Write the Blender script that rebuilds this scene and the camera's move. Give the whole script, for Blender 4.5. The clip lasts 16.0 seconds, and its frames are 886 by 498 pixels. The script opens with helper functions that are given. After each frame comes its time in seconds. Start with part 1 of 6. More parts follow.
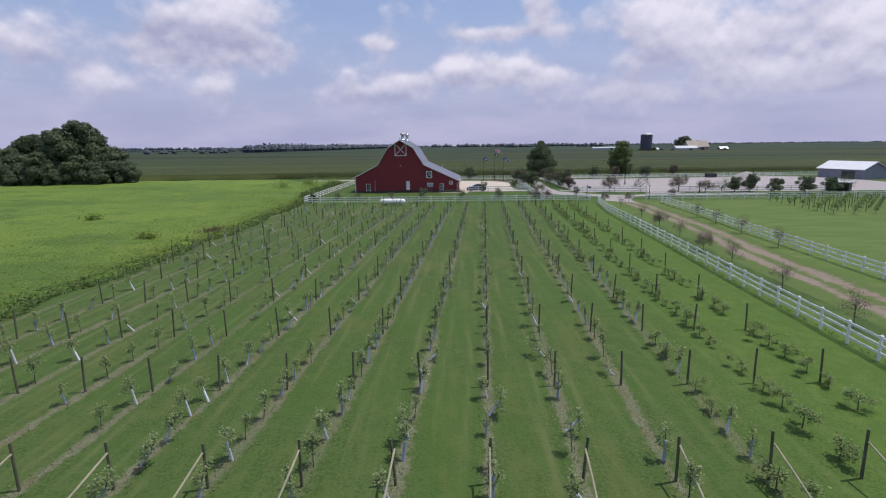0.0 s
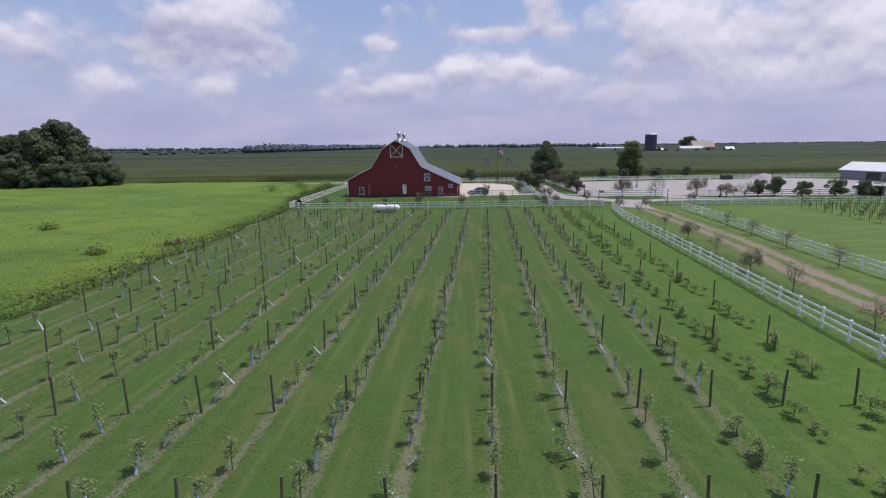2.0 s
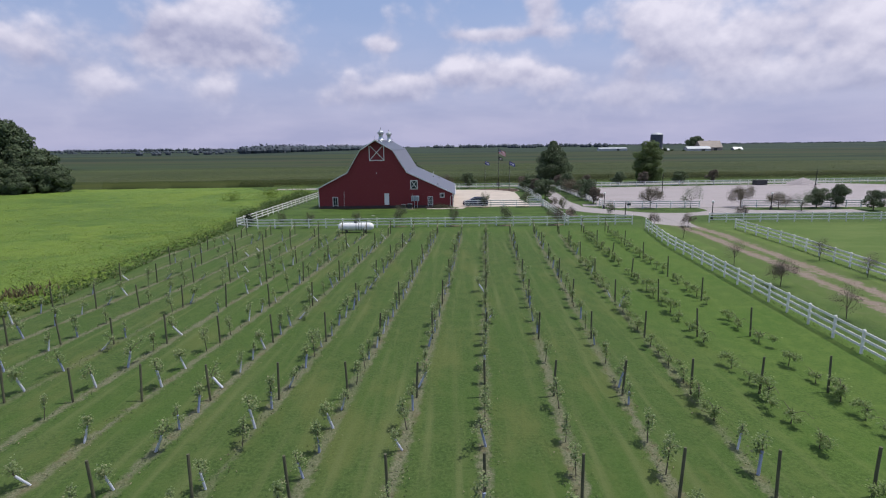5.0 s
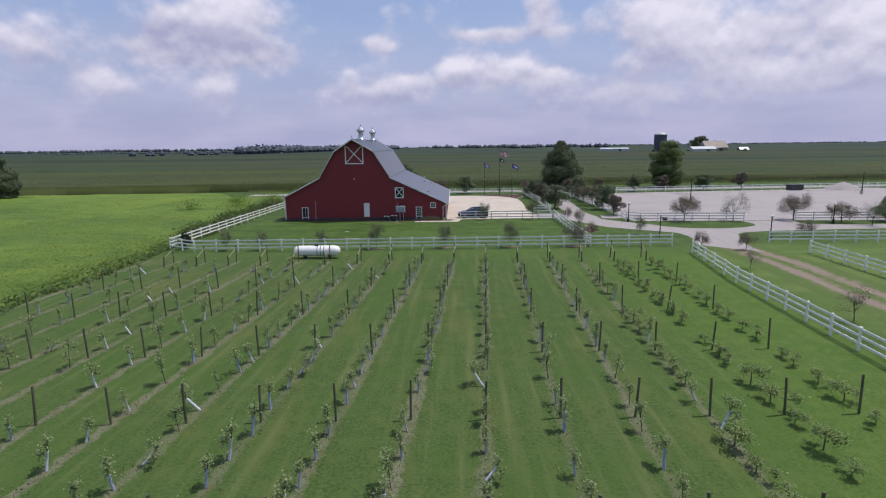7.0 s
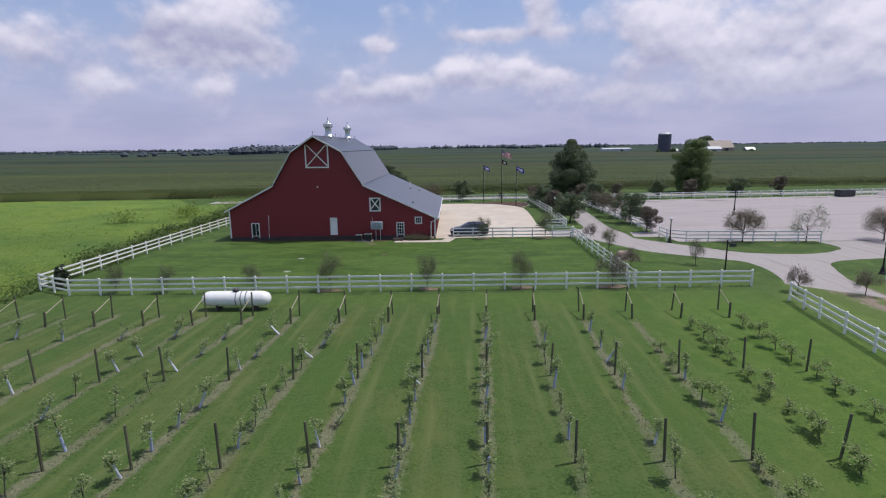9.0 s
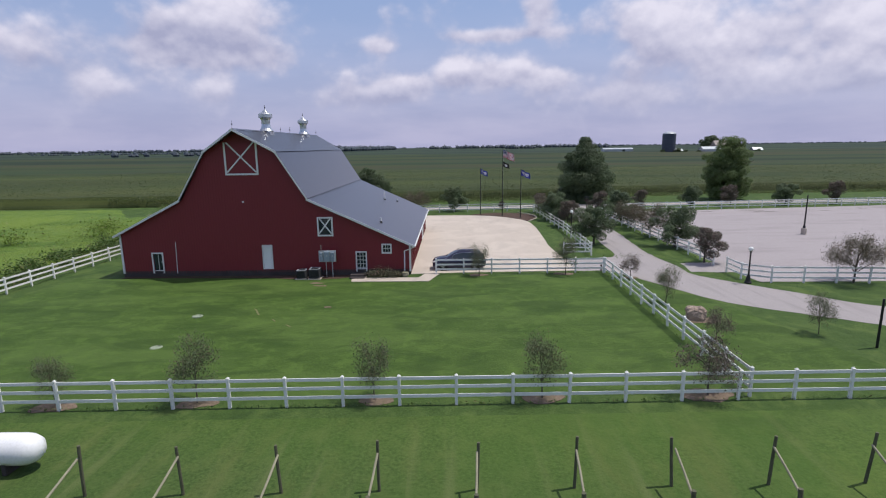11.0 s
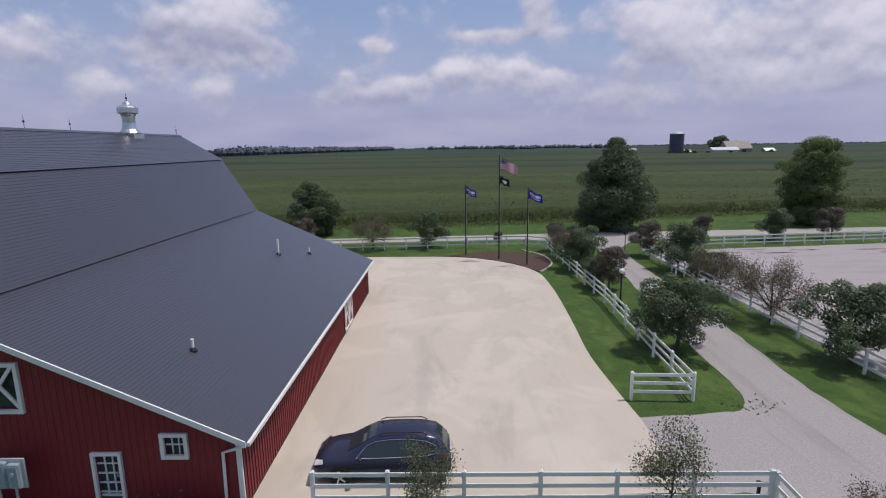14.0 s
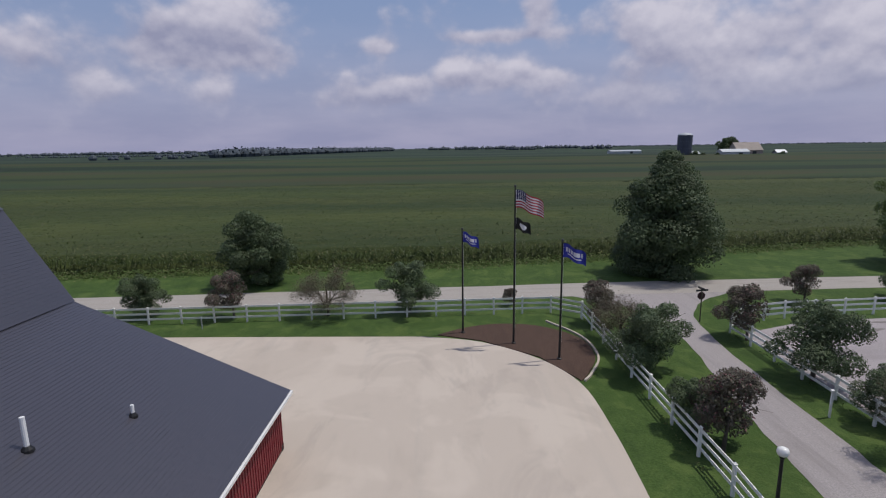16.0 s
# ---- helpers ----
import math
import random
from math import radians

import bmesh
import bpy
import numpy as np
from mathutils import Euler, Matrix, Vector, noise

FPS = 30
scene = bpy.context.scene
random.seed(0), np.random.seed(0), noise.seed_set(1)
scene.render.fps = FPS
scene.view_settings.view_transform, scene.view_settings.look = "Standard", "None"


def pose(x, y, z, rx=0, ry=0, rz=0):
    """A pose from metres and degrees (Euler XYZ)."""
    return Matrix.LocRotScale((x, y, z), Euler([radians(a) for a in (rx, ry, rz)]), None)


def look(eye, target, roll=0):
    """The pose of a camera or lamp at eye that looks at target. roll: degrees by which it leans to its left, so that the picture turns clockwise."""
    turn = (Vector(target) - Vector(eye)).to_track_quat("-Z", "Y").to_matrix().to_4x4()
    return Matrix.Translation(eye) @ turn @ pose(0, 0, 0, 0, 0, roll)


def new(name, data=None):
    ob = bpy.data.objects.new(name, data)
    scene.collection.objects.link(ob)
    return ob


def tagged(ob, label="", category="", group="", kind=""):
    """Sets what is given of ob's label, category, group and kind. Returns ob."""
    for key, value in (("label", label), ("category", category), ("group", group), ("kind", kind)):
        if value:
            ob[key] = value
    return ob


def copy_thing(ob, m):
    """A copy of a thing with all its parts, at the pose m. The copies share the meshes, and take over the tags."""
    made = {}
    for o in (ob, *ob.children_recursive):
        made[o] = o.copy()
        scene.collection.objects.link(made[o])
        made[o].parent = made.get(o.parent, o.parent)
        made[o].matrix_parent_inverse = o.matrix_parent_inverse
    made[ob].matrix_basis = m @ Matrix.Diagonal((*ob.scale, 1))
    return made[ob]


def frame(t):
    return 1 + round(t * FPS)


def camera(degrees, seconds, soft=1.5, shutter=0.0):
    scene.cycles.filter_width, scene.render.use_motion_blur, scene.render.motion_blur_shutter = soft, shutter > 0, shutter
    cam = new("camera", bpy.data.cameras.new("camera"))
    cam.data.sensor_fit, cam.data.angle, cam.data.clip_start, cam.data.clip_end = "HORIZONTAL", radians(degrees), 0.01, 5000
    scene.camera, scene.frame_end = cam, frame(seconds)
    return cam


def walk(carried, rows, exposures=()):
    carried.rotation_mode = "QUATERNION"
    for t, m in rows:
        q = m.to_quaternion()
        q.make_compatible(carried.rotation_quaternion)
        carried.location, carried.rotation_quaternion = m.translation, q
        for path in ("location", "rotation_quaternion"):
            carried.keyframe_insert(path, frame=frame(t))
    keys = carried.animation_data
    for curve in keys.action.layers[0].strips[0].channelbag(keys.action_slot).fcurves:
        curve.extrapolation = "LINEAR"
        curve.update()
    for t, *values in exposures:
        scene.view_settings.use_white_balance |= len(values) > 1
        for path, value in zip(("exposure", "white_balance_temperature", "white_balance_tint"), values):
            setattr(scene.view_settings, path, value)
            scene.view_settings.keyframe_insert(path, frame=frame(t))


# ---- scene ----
cam = camera(80.36, 16.0, soft=1.15)
# seconds, eye in metres, yaw, pitch and lean in degrees
PATH = [
    (0.0, -13.135, -105.032, 11.364, -0.375, -11.216, -0.609),
    (0.5, -13.085, -103.076, 11.383, -0.311, -11.209, -0.616),
    (1.0, -12.942, -100.854, 11.392, -0.257, -11.201, -0.623),
    (1.5, -12.724, -98.376, 11.398, -0.212, -11.194, -0.630),
    (2.0, -12.451, -95.655, 11.405, -0.176, -11.186, -0.637),
    (2.5, -12.137, -92.707, 11.415, -0.149, -11.179, -0.644),
    (3.0, -11.796, -89.546, 11.429, -0.129, -11.172, -0.651),
    (3.5, -11.440, -86.187, 11.446, -0.116, -11.164, -0.658),
    (4.0, -11.077, -82.646, 11.463, -0.110, -11.157, -0.665),
    (4.5, -10.714, -78.939, 11.479, -0.110, -11.149, -0.672),
    (5.0, -10.356, -75.079, 11.491, -0.115, -11.142, -0.679),
    (5.5, -10.005, -71.083, 11.496, -0.124, -11.135, -0.686),
    (6.0, -9.660, -66.962, 11.493, -0.138, -11.127, -0.693),
    (6.5, -9.320, -62.729, 11.479, -0.156, -11.120, -0.700),
    (7.0, -8.980, -58.395, 11.453, -0.177, -11.113, -0.707),
    (7.5, -8.636, -53.972, 11.416, -0.200, -11.105, -0.715),
    (8.0, -8.281, -49.467, 11.369, -0.224, -11.098, -0.722),
    (8.5, -7.909, -44.889, 11.312, -0.250, -11.090, -0.729),
    (9.0, -7.513, -40.245, 11.249, -0.277, -11.083, -0.736),
    (9.5, -7.085, -35.541, 11.184, -0.304, -11.076, -0.743),
    (10.0, -6.621, -30.783, 11.122, -0.330, -11.068, -0.750),
    (10.5, -6.115, -25.974, 11.067, -0.356, -11.061, -0.757),
    (11.0, -5.566, -21.120, 11.028, -0.379, -11.054, -0.764),
    (11.5, -4.974, -16.225, 11.011, -0.401, -11.046, -0.771),
    (12.0, -4.344, -11.295, 11.024, -0.419, -11.039, -0.778),
    (12.5, -3.684, -6.333, 11.075, -0.434, -11.031, -0.785),
    (13.0, -3.010, -1.347, 11.171, -0.445, -11.024, -0.792),
    (13.5, -2.341, 3.655, 11.321, -0.452, -11.017, -0.799),
    (14.0, -1.707, 8.663, 11.531, -0.453, -11.009, -0.806),
    (14.5, -1.142, 13.666, 11.807, -0.449, -11.002, -0.813),
    (15.0, -0.694, 18.648, 12.155, -0.438, -10.994, -0.820),
    (15.5, -0.418, 23.589, 12.576, -0.420, -10.987, -0.827),
    (16.0, -0.383, 28.468, 13.072, -0.395, -10.980, -0.834),
]
walk(cam, [(t, pose(x, y, z, 90 + pitch, 0, yaw) @ pose(0, 0, 0, 0, 0, lean)) for t, x, y, z, yaw, pitch, lean in PATH],
     [(0.0, 0.0), (10.0, 0.0), (12.5, -0.08), (14.0, -0.22), (16.0, -0.45)])


# ---- light ----
SUN_EL, SUN_AZ = 66.5, 79.0   # degrees; azimuth from +y towards +x
world = bpy.data.worlds.new("world")
scene.world = world
world.use_nodes = True
wn, wl = world.node_tree.nodes, world.node_tree.links
wn.clear()


def wmath(op, a, b=None, c=None, clamp=False):
    n = wn.new("ShaderNodeMath")
    n.operation, n.use_clamp = op, clamp
    for i, v in enumerate((a, b, c)):
        if v is None:
            continue
        if isinstance(v, (int, float)):
            n.inputs[i].default_value = v
        else:
            wl.new(v, n.inputs[i])
    return n.outputs[0]


w_out, w_bg = wn.new("ShaderNodeOutputWorld"), wn.new("ShaderNodeBackground")
w_sky = wn.new("ShaderNodeTexSky")
w_sky.sky_type, w_sky.sun_disc = "NISHITA", False
w_sky.sun_elevation, w_sky.sun_rotation = radians(SUN_EL), radians(SUN_AZ)
w_sky.air_density, w_sky.dust_density, w_sky.ozone_density = 1.0, 1.2, 1.5
SKY = 0.12
w_tc = wn.new("ShaderNodeTexCoord")
w_sep = wn.new("ShaderNodeSeparateXYZ")
wl.new(w_tc.outputs["Generated"], w_sep.inputs[0])
dx, dy, dz = w_sep.outputs
az = wmath("ARCTAN2", dx, dy)                 # radians right of +y
el = wmath("ARCSINE", dz)


def cloud_noise(lift, scale, detail, rough):
    """Billowing noise over the sky; lift shifts the sample upwards."""
    comb = wn.new("ShaderNodeCombineXYZ")
    wl.new(dx, comb.inputs[0]), wl.new(dy, comb.inputs[1])
    wl.new(wmath("MULTIPLY", wmath("ADD", dz, lift), 1.25), comb.inputs[2])
    n = wn.new("ShaderNodeTexNoise")
    n.inputs["Scale"].default_value, n.inputs["Detail"].default_value = scale, detail
    n.inputs["Roughness"].default_value = rough
    wl.new(comb.outputs[0], n.inputs["Vector"])
    return n.outputs["Fac"]


def billow(lift, scale):
    """Rounded puffs: the bumps of a cellular noise."""
    comb = wn.new("ShaderNodeCombineXYZ")
    wl.new(dx, comb.inputs[0]), wl.new(dy, comb.inputs[1])
    wl.new(wmath("MULTIPLY", wmath("ADD", dz, lift), 1.25), comb.inputs[2])
    n = wn.new("ShaderNodeTexVoronoi")
    n.feature, n.normalize = "SMOOTH_F1", True
    n.inputs["Scale"].default_value, n.inputs["Detail"].default_value = scale, 2.0
    n.inputs["Smoothness"].default_value = 0.35
    wl.new(comb.outputs[0], n.inputs["Vector"])
    return wmath("SUBTRACT", 0.85, wmath("MULTIPLY", n.outputs["Distance"], 1.2))


def blob(a, e, ra, re, amount):
    """A soft bank of cloud about azimuth a and elevation e (degrees)."""
    u = wmath("DIVIDE", wmath("SUBTRACT", az, radians(a)), radians(ra))
    v = wmath("DIVIDE", wmath("SUBTRACT", el, radians(e)), radians(re))
    d2 = wmath("ADD", wmath("MULTIPLY", u, u), wmath("MULTIPLY", v, v))
    b = wmath("MULTIPLY", wmath("POWER", 2.718, wmath("MULTIPLY", d2, -1.0)), amount)
    return b, wmath("MULTIPLY", b, v)


# banks of cumulus: azimuth, elevation, half width, half height, amount
BANKS = ((-36.0, 9.0, 4.0, 2.5, 0.34), (-21.3, 11.9, 5.9, 3.4, 0.40), (-25.9, 9.2, 4.5, 1.5, 0.25), (-32.0, 5.7, 2.1, 1.5, 0.30), (-21.9, 5.3, 2.0, 1.4, 0.28),
         (-10.4, 5.2, 4.5, 1.5, 0.30), (-4.6, 5.5, 3.1, 1.2, 0.28), (-2.5, 6.4, 2.0, 1.1, 0.28), (1.8, 7.5, 2.0, 1.6, 0.32), (5.5, 7.0, 2.1, 1.4, 0.26),
         (8.5, 7.7, 1.8, 1.6, 0.34), (12.1, 6.8, 2.0, 1.2, 0.28), (6.6, 11.0, 6.1, 0.7, 0.28), (10.6, 13.1, 1.7, 1.5, 0.30), (22.8, 10.8, 3.9, 3.4, 0.36),
         (27.8, 7.5, 2.9, 3.1, 0.34), (32.8, 5.3, 5.2, 1.7, 0.30), (38.0, 7.4, 1.9, 2.8, 0.32), (33.9, 10.3, 4.7, 2.8, 0.26), (-6.2, 10.3, 2.1, 1.0, 0.24),
         (18.5, 4.7, 6.1, 1.6, 0.20), (-16.9, 8.3, 3.4, 1.5, 0.18))
cover, topness = 0.0, 0.0           # how much cloud, and whether its upper or its lower side
for bank in BANKS:
    b, v = blob(*bank)
    cover, topness = wmath("ADD", b, cover), wmath("ADD", v, topness)


SHADED = ((-26.0, 10.4, 5.0, 1.3, 0.42), (-18.0, 9.6, 4.0, 1.0, 0.20), (-9.0, 4.3, 7.0, 0.8, 0.25), (7.0, 5.0, 8.0, 0.8, 0.22), (20.0, 6.5, 4.5, 1.6, 0.25), (-34.0, 7.3, 5.0, 0.8, 0.25))
BRIGHT = ((25.0, 11.8, 3.5, 2.6, 0.30), (31.0, 6.4, 2.6, 0.9, 0.30), (37.5, 9.8, 2.0, 1.6, 0.25), (-20.0, 13.4, 4.5, 1.5, 0.25), (-35.5, 11.6, 3.6, 1.3, 0.25), (8.0, 8.4, 2.0, 0.7, 0.25), (1.5, 8.0, 2.0, 0.6, 0.25), (-31.3, 6.6, 1.6, 0.9, 0.25), (-21.8, 5.8, 1.8, 0.9, 0.2))
relief = 0.0
for bank in SHADED:
    relief = wmath("SUBTRACT", relief, blob(*bank)[0])
for bank in BRIGHT:
    relief = wmath("ADD", blob(*bank)[0], relief)


def puffs(lift):
    return wmath("ADD", wmath("ADD", wmath("MULTIPLY", cloud_noise(lift, 4.5, 3.0, 0.5), 0.40), wmath("MULTIPLY", cloud_noise(lift, 13.0, 6.0, 0.55), 0.36)), wmath("MULTIPLY", billow(lift, 22.0), 0.22))


big, up = puffs(0.0), puffs(0.014)
high = wmath("MULTIPLY", wmath("SMOOTH_MAX", wmath("SUBTRACT", el, radians(19)), 0.0, 0.1), 0.16)
dens = wmath("ADD", wmath("ADD", big, wmath("MULTIPLY", cover, 0.85)), high)
ramp = wn.new("ShaderNodeMapRange")
ramp.interpolation_type = "SMOOTHSTEP"
ramp.inputs["From Min"].default_value, ramp.inputs["From Max"].default_value = 0.50, 0.70
wl.new(dens, ramp.inputs["Value"])
# lit tops and grey undersides
lit = wmath("ADD", wmath("MULTIPLY_ADD", wmath("SUBTRACT", big, up), 3.4, 0.50), wmath("MULTIPLY_ADD", topness, 1.5, wmath("MULTIPLY", relief, 1.1)), clamp=True)
c_col = wn.new("ShaderNodeMix")
c_col.data_type = "RGBA"
c_col.inputs["A"].default_value, c_col.inputs["B"].default_value = (0.39, 0.40, 0.57, 1), (0.82, 0.79, 0.91, 1)
wl.new(lit, c_col.inputs["Factor"])
s_mul = wn.new("ShaderNodeVectorMath")
s_mul.operation = "SCALE"
s_mul.inputs["Scale"].default_value = SKY
wl.new(w_sky.outputs[0], s_mul.inputs[0])
# thin milky air low over the fields
low = wn.new("ShaderNodeMapRange")
low.interpolation_type = "SMOOTHSTEP"
low.inputs["From Min"].default_value, low.inputs["From Max"].default_value = radians(17), radians(-1)
low.inputs["To Max"].default_value = 0.92
wl.new(el, low.inputs["Value"])
milk = wn.new("ShaderNodeMix")
milk.data_type = "RGBA"
veil = wn.new("ShaderNodeMix")            # faint uneven haze and far cloud
veil.data_type = "RGBA"
veil.inputs["A"].default_value, veil.inputs["B"].default_value = (0.39, 0.40, 0.61, 1), (0.49, 0.48, 0.68, 1)
v_comb = wn.new("ShaderNodeCombineXYZ")
wl.new(dx, v_comb.inputs[0]), wl.new(dy, v_comb.inputs[1]), wl.new(wmath("MULTIPLY", dz, 4.5), v_comb.inputs[2])
v_noise = wn.new("ShaderNodeTexNoise")
v_noise.inputs["Scale"].default_value, v_noise.inputs["Detail"].default_value = 5.0, 5.0
wl.new(v_comb.outputs[0], v_noise.inputs["Vector"])
v_ramp = wn.new("ShaderNodeMapRange")
v_ramp.inputs["From Min"].default_value, v_ramp.inputs["From Max"].default_value = 0.36, 0.64
wl.new(v_noise.outputs["Fac"], v_ramp.inputs["Value"])
wl.new(v_ramp.outputs[0], veil.inputs["Factor"])
wl.new(veil.outputs["Result"], milk.inputs["B"])
hazy = wn.new("ShaderNodeMix")
hazy.data_type = "RGBA"
hazy.inputs["Factor"].default_value, hazy.inputs["B"].default_value = 0.55, (0.33, 0.43, 0.74, 1)
wl.new(s_mul.outputs[0], hazy.inputs["A"])
wl.new(low.outputs[0], milk.inputs["Factor"]), wl.new(hazy.outputs["Result"], milk.inputs["A"])
mixc = wn.new("ShaderNodeMix")
mixc.data_type = "RGBA"
fade = wn.new("ShaderNodeMapRange")
fade.inputs["From Min"].default_value, fade.inputs["From Max"].default_value = radians(0.5), radians(7)
fade.inputs["To Min"].default_value, fade.inputs["To Max"].default_value = 0.15, 0.92
wl.new(el, fade.inputs["Value"])
wl.new(wmath("MULTIPLY", ramp.outputs[0], fade.outputs[0]), mixc.inputs["Factor"])
wl.new(milk.outputs["Result"], mixc.inputs["A"]), wl.new(c_col.outputs["Result"], mixc.inputs["B"])
wl.new(mixc.outputs["Result"], w_bg.inputs["Color"])
wl.new(w_bg.outputs[0], w_out.inputs["Surface"])
w_bg.inputs["Strength"].default_value = 1.0

sun = new("sun", bpy.data.lights.new("sun", "SUN"))
sun.data.energy, sun.data.angle, sun.data.color = 3.6, radians(0.6), (1.0, 0.96, 0.89)
se, sa = radians(SUN_EL), radians(SUN_AZ)
sun.matrix_world = look((60, 40, 90), (60 - math.sin(sa) * math.cos(se), 40 - math.cos(sa) * math.cos(se), 90 - math.sin(se)))


# ---- materials ----
class Nodes:
    """A small hand for building node materials."""

    def __init__(self, name):
        self.m = bpy.data.materials.new(name)
        self.m.use_nodes = True
        self.t = self.m.node_tree
        self.t.nodes.clear()
        self.out = self.t.nodes.new("ShaderNodeOutputMaterial")
        self.geo = self.t.nodes.new("ShaderNodeNewGeometry")

    def n(self, kind, **kw):
        x = self.t.nodes.new(kind)
        for k, v in kw.items():
            x.inputs[k].default_value = v
        return x

    def link(self, a, b):
        self.t.links.new(a, b)

    def pos(self, sx=1.0, sy=1.0, sz=1.0, rz=0.0):
        mp = self.n("ShaderNodeMapping")
        mp.inputs["Rotation"].default_value = (0, 0, rz)
        mp.inputs["Scale"].default_value = (sx, sy, sz)
        self.link(self.geo.outputs["Position"], mp.inputs["Vector"])
        return mp.outputs[0]

    def noise(self, vec, scale, detail=4.0, rough=0.55, distort=0.0):
        x = self.n("ShaderNodeTexNoise", Scale=scale, Detail=detail, Roughness=rough, Distortion=distort)
        self.link(vec, x.inputs["Vector"])
        return x.outputs["Fac"]

    def span(self, v, a, b, c=0.0, d=1.0):
        x = self.n("ShaderNodeMapRange")
        x.interpolation_type = "SMOOTHSTEP"
        for k, w in zip(("From Min", "From Max", "To Min", "To Max"), (a, b, c, d)):
            x.inputs[k].default_value = w
        self.link(v, x.inputs["Value"])
        return x.outputs[0]

    def mix(self, f, a, b, how="MIX"):
        x = self.n("ShaderNodeMix")
        x.data_type, x.blend_type = "RGBA", how
        for k, v in (("Factor", f), ("A", a), ("B", b)):
            if isinstance(v, (tuple, list)):
                x.inputs[k].default_value = (*v[:3], 1)
            elif isinstance(v, (int, float)):
                x.inputs[k].default_value = v
            else:
                self.link(v, x.inputs[k])
        return x.outputs["Result"]

    def math(self, op, a, b=0.0, clamp=False):
        x = self.n("ShaderNodeMath")
        x.operation, x.use_clamp = op, clamp
        for i, v in enumerate((a, b)):
            if isinstance(v, (int, float)):
                x.inputs[i].default_value = v
            else:
                self.link(v, x.inputs[i])
        return x.outputs[0]

    def finish(self, col, rough=0.7, metal=0.0, bump=None, strength=0.4, dist=0.02, spec=0.35, translucent=0.0, coat=0.0):
        p = self.n("ShaderNodeBsdfPrincipled")
        p.inputs["Metallic"].default_value, p.inputs["Specular IOR Level"].default_value = metal, spec
        if isinstance(col, (tuple, list)):
            p.inputs["Base Color"].default_value = (*col[:3], 1)
        else:
            self.link(col, p.inputs["Base Color"])
        if isinstance(rough, (int, float)):
            p.inputs["Roughness"].default_value = rough
        else:
            self.link(rough, p.inputs["Roughness"])
        if bump is not None:
            b = self.n("ShaderNodeBump", Strength=strength, Distance=dist)
            self.link(bump, b.inputs["Height"])
            self.link(b.outputs[0], p.inputs["Normal"])
        if coat:
            p.inputs["Coat Weight"].default_value, p.inputs["Coat Roughness"].default_value = coat, 0.34
        sh = p.outputs[0]
        if translucent:
            tr, ms = self.n("ShaderNodeBsdfTranslucent"), self.n("ShaderNodeMixShader", Fac=translucent)
            if isinstance(col, (tuple, list)):
                tr.inputs["Color"].default_value = (*col[:3], 1)
            else:
                self.link(col, tr.inputs["Color"])
            self.link(sh, ms.inputs[1]), self.link(tr.outputs[0], ms.inputs[2])
            sh = ms.outputs[0]
        self.link(sh, self.out.inputs["Surface"])
        return self.m


def plain(name, c, c2=None, scale=6.0, rough=0.6, metal=0.0, bump=0.3, dist=0.005, spec=0.35):
    """A surface with fine grain and broad stains between two colours."""
    k = Nodes(name)
    c2 = c2 or tuple(v * 0.72 for v in c)
    fine, broad = k.noise(k.pos(), scale * 7, 5), k.noise(k.pos(), scale * 0.35, 4)
    f = k.math("ADD", k.math("MULTIPLY", fine, 0.5), k.math("MULTIPLY", broad, 0.5))
    col = k.mix(k.span(f, 0.36, 0.64), c, c2)
    return k.finish(col, rough, metal, fine, bump, dist, spec)


def leaf(name, a, b, c=None, translucent=0.25):
    """Foliage: each leaf its own tone between a and b, a few c."""
    k = Nodes(name)
    rnd = k.geo.outputs["Random Per Island"]
    col = k.mix(rnd, a, b)
    broad = k.noise(k.pos(), 0.55, 3)
    col = k.mix(k.span(broad, 0.4, 0.66), col, tuple(v * 0.62 for v in b), "MIX") if c is None else k.mix(k.span(rnd, 0.86, 0.9), col, c)
    return k.finish(col, 0.55, spec=0.3, translucent=translucent)


ROW_SLOPE = 0.085
ROW_TURN = math.atan(ROW_SLOPE)


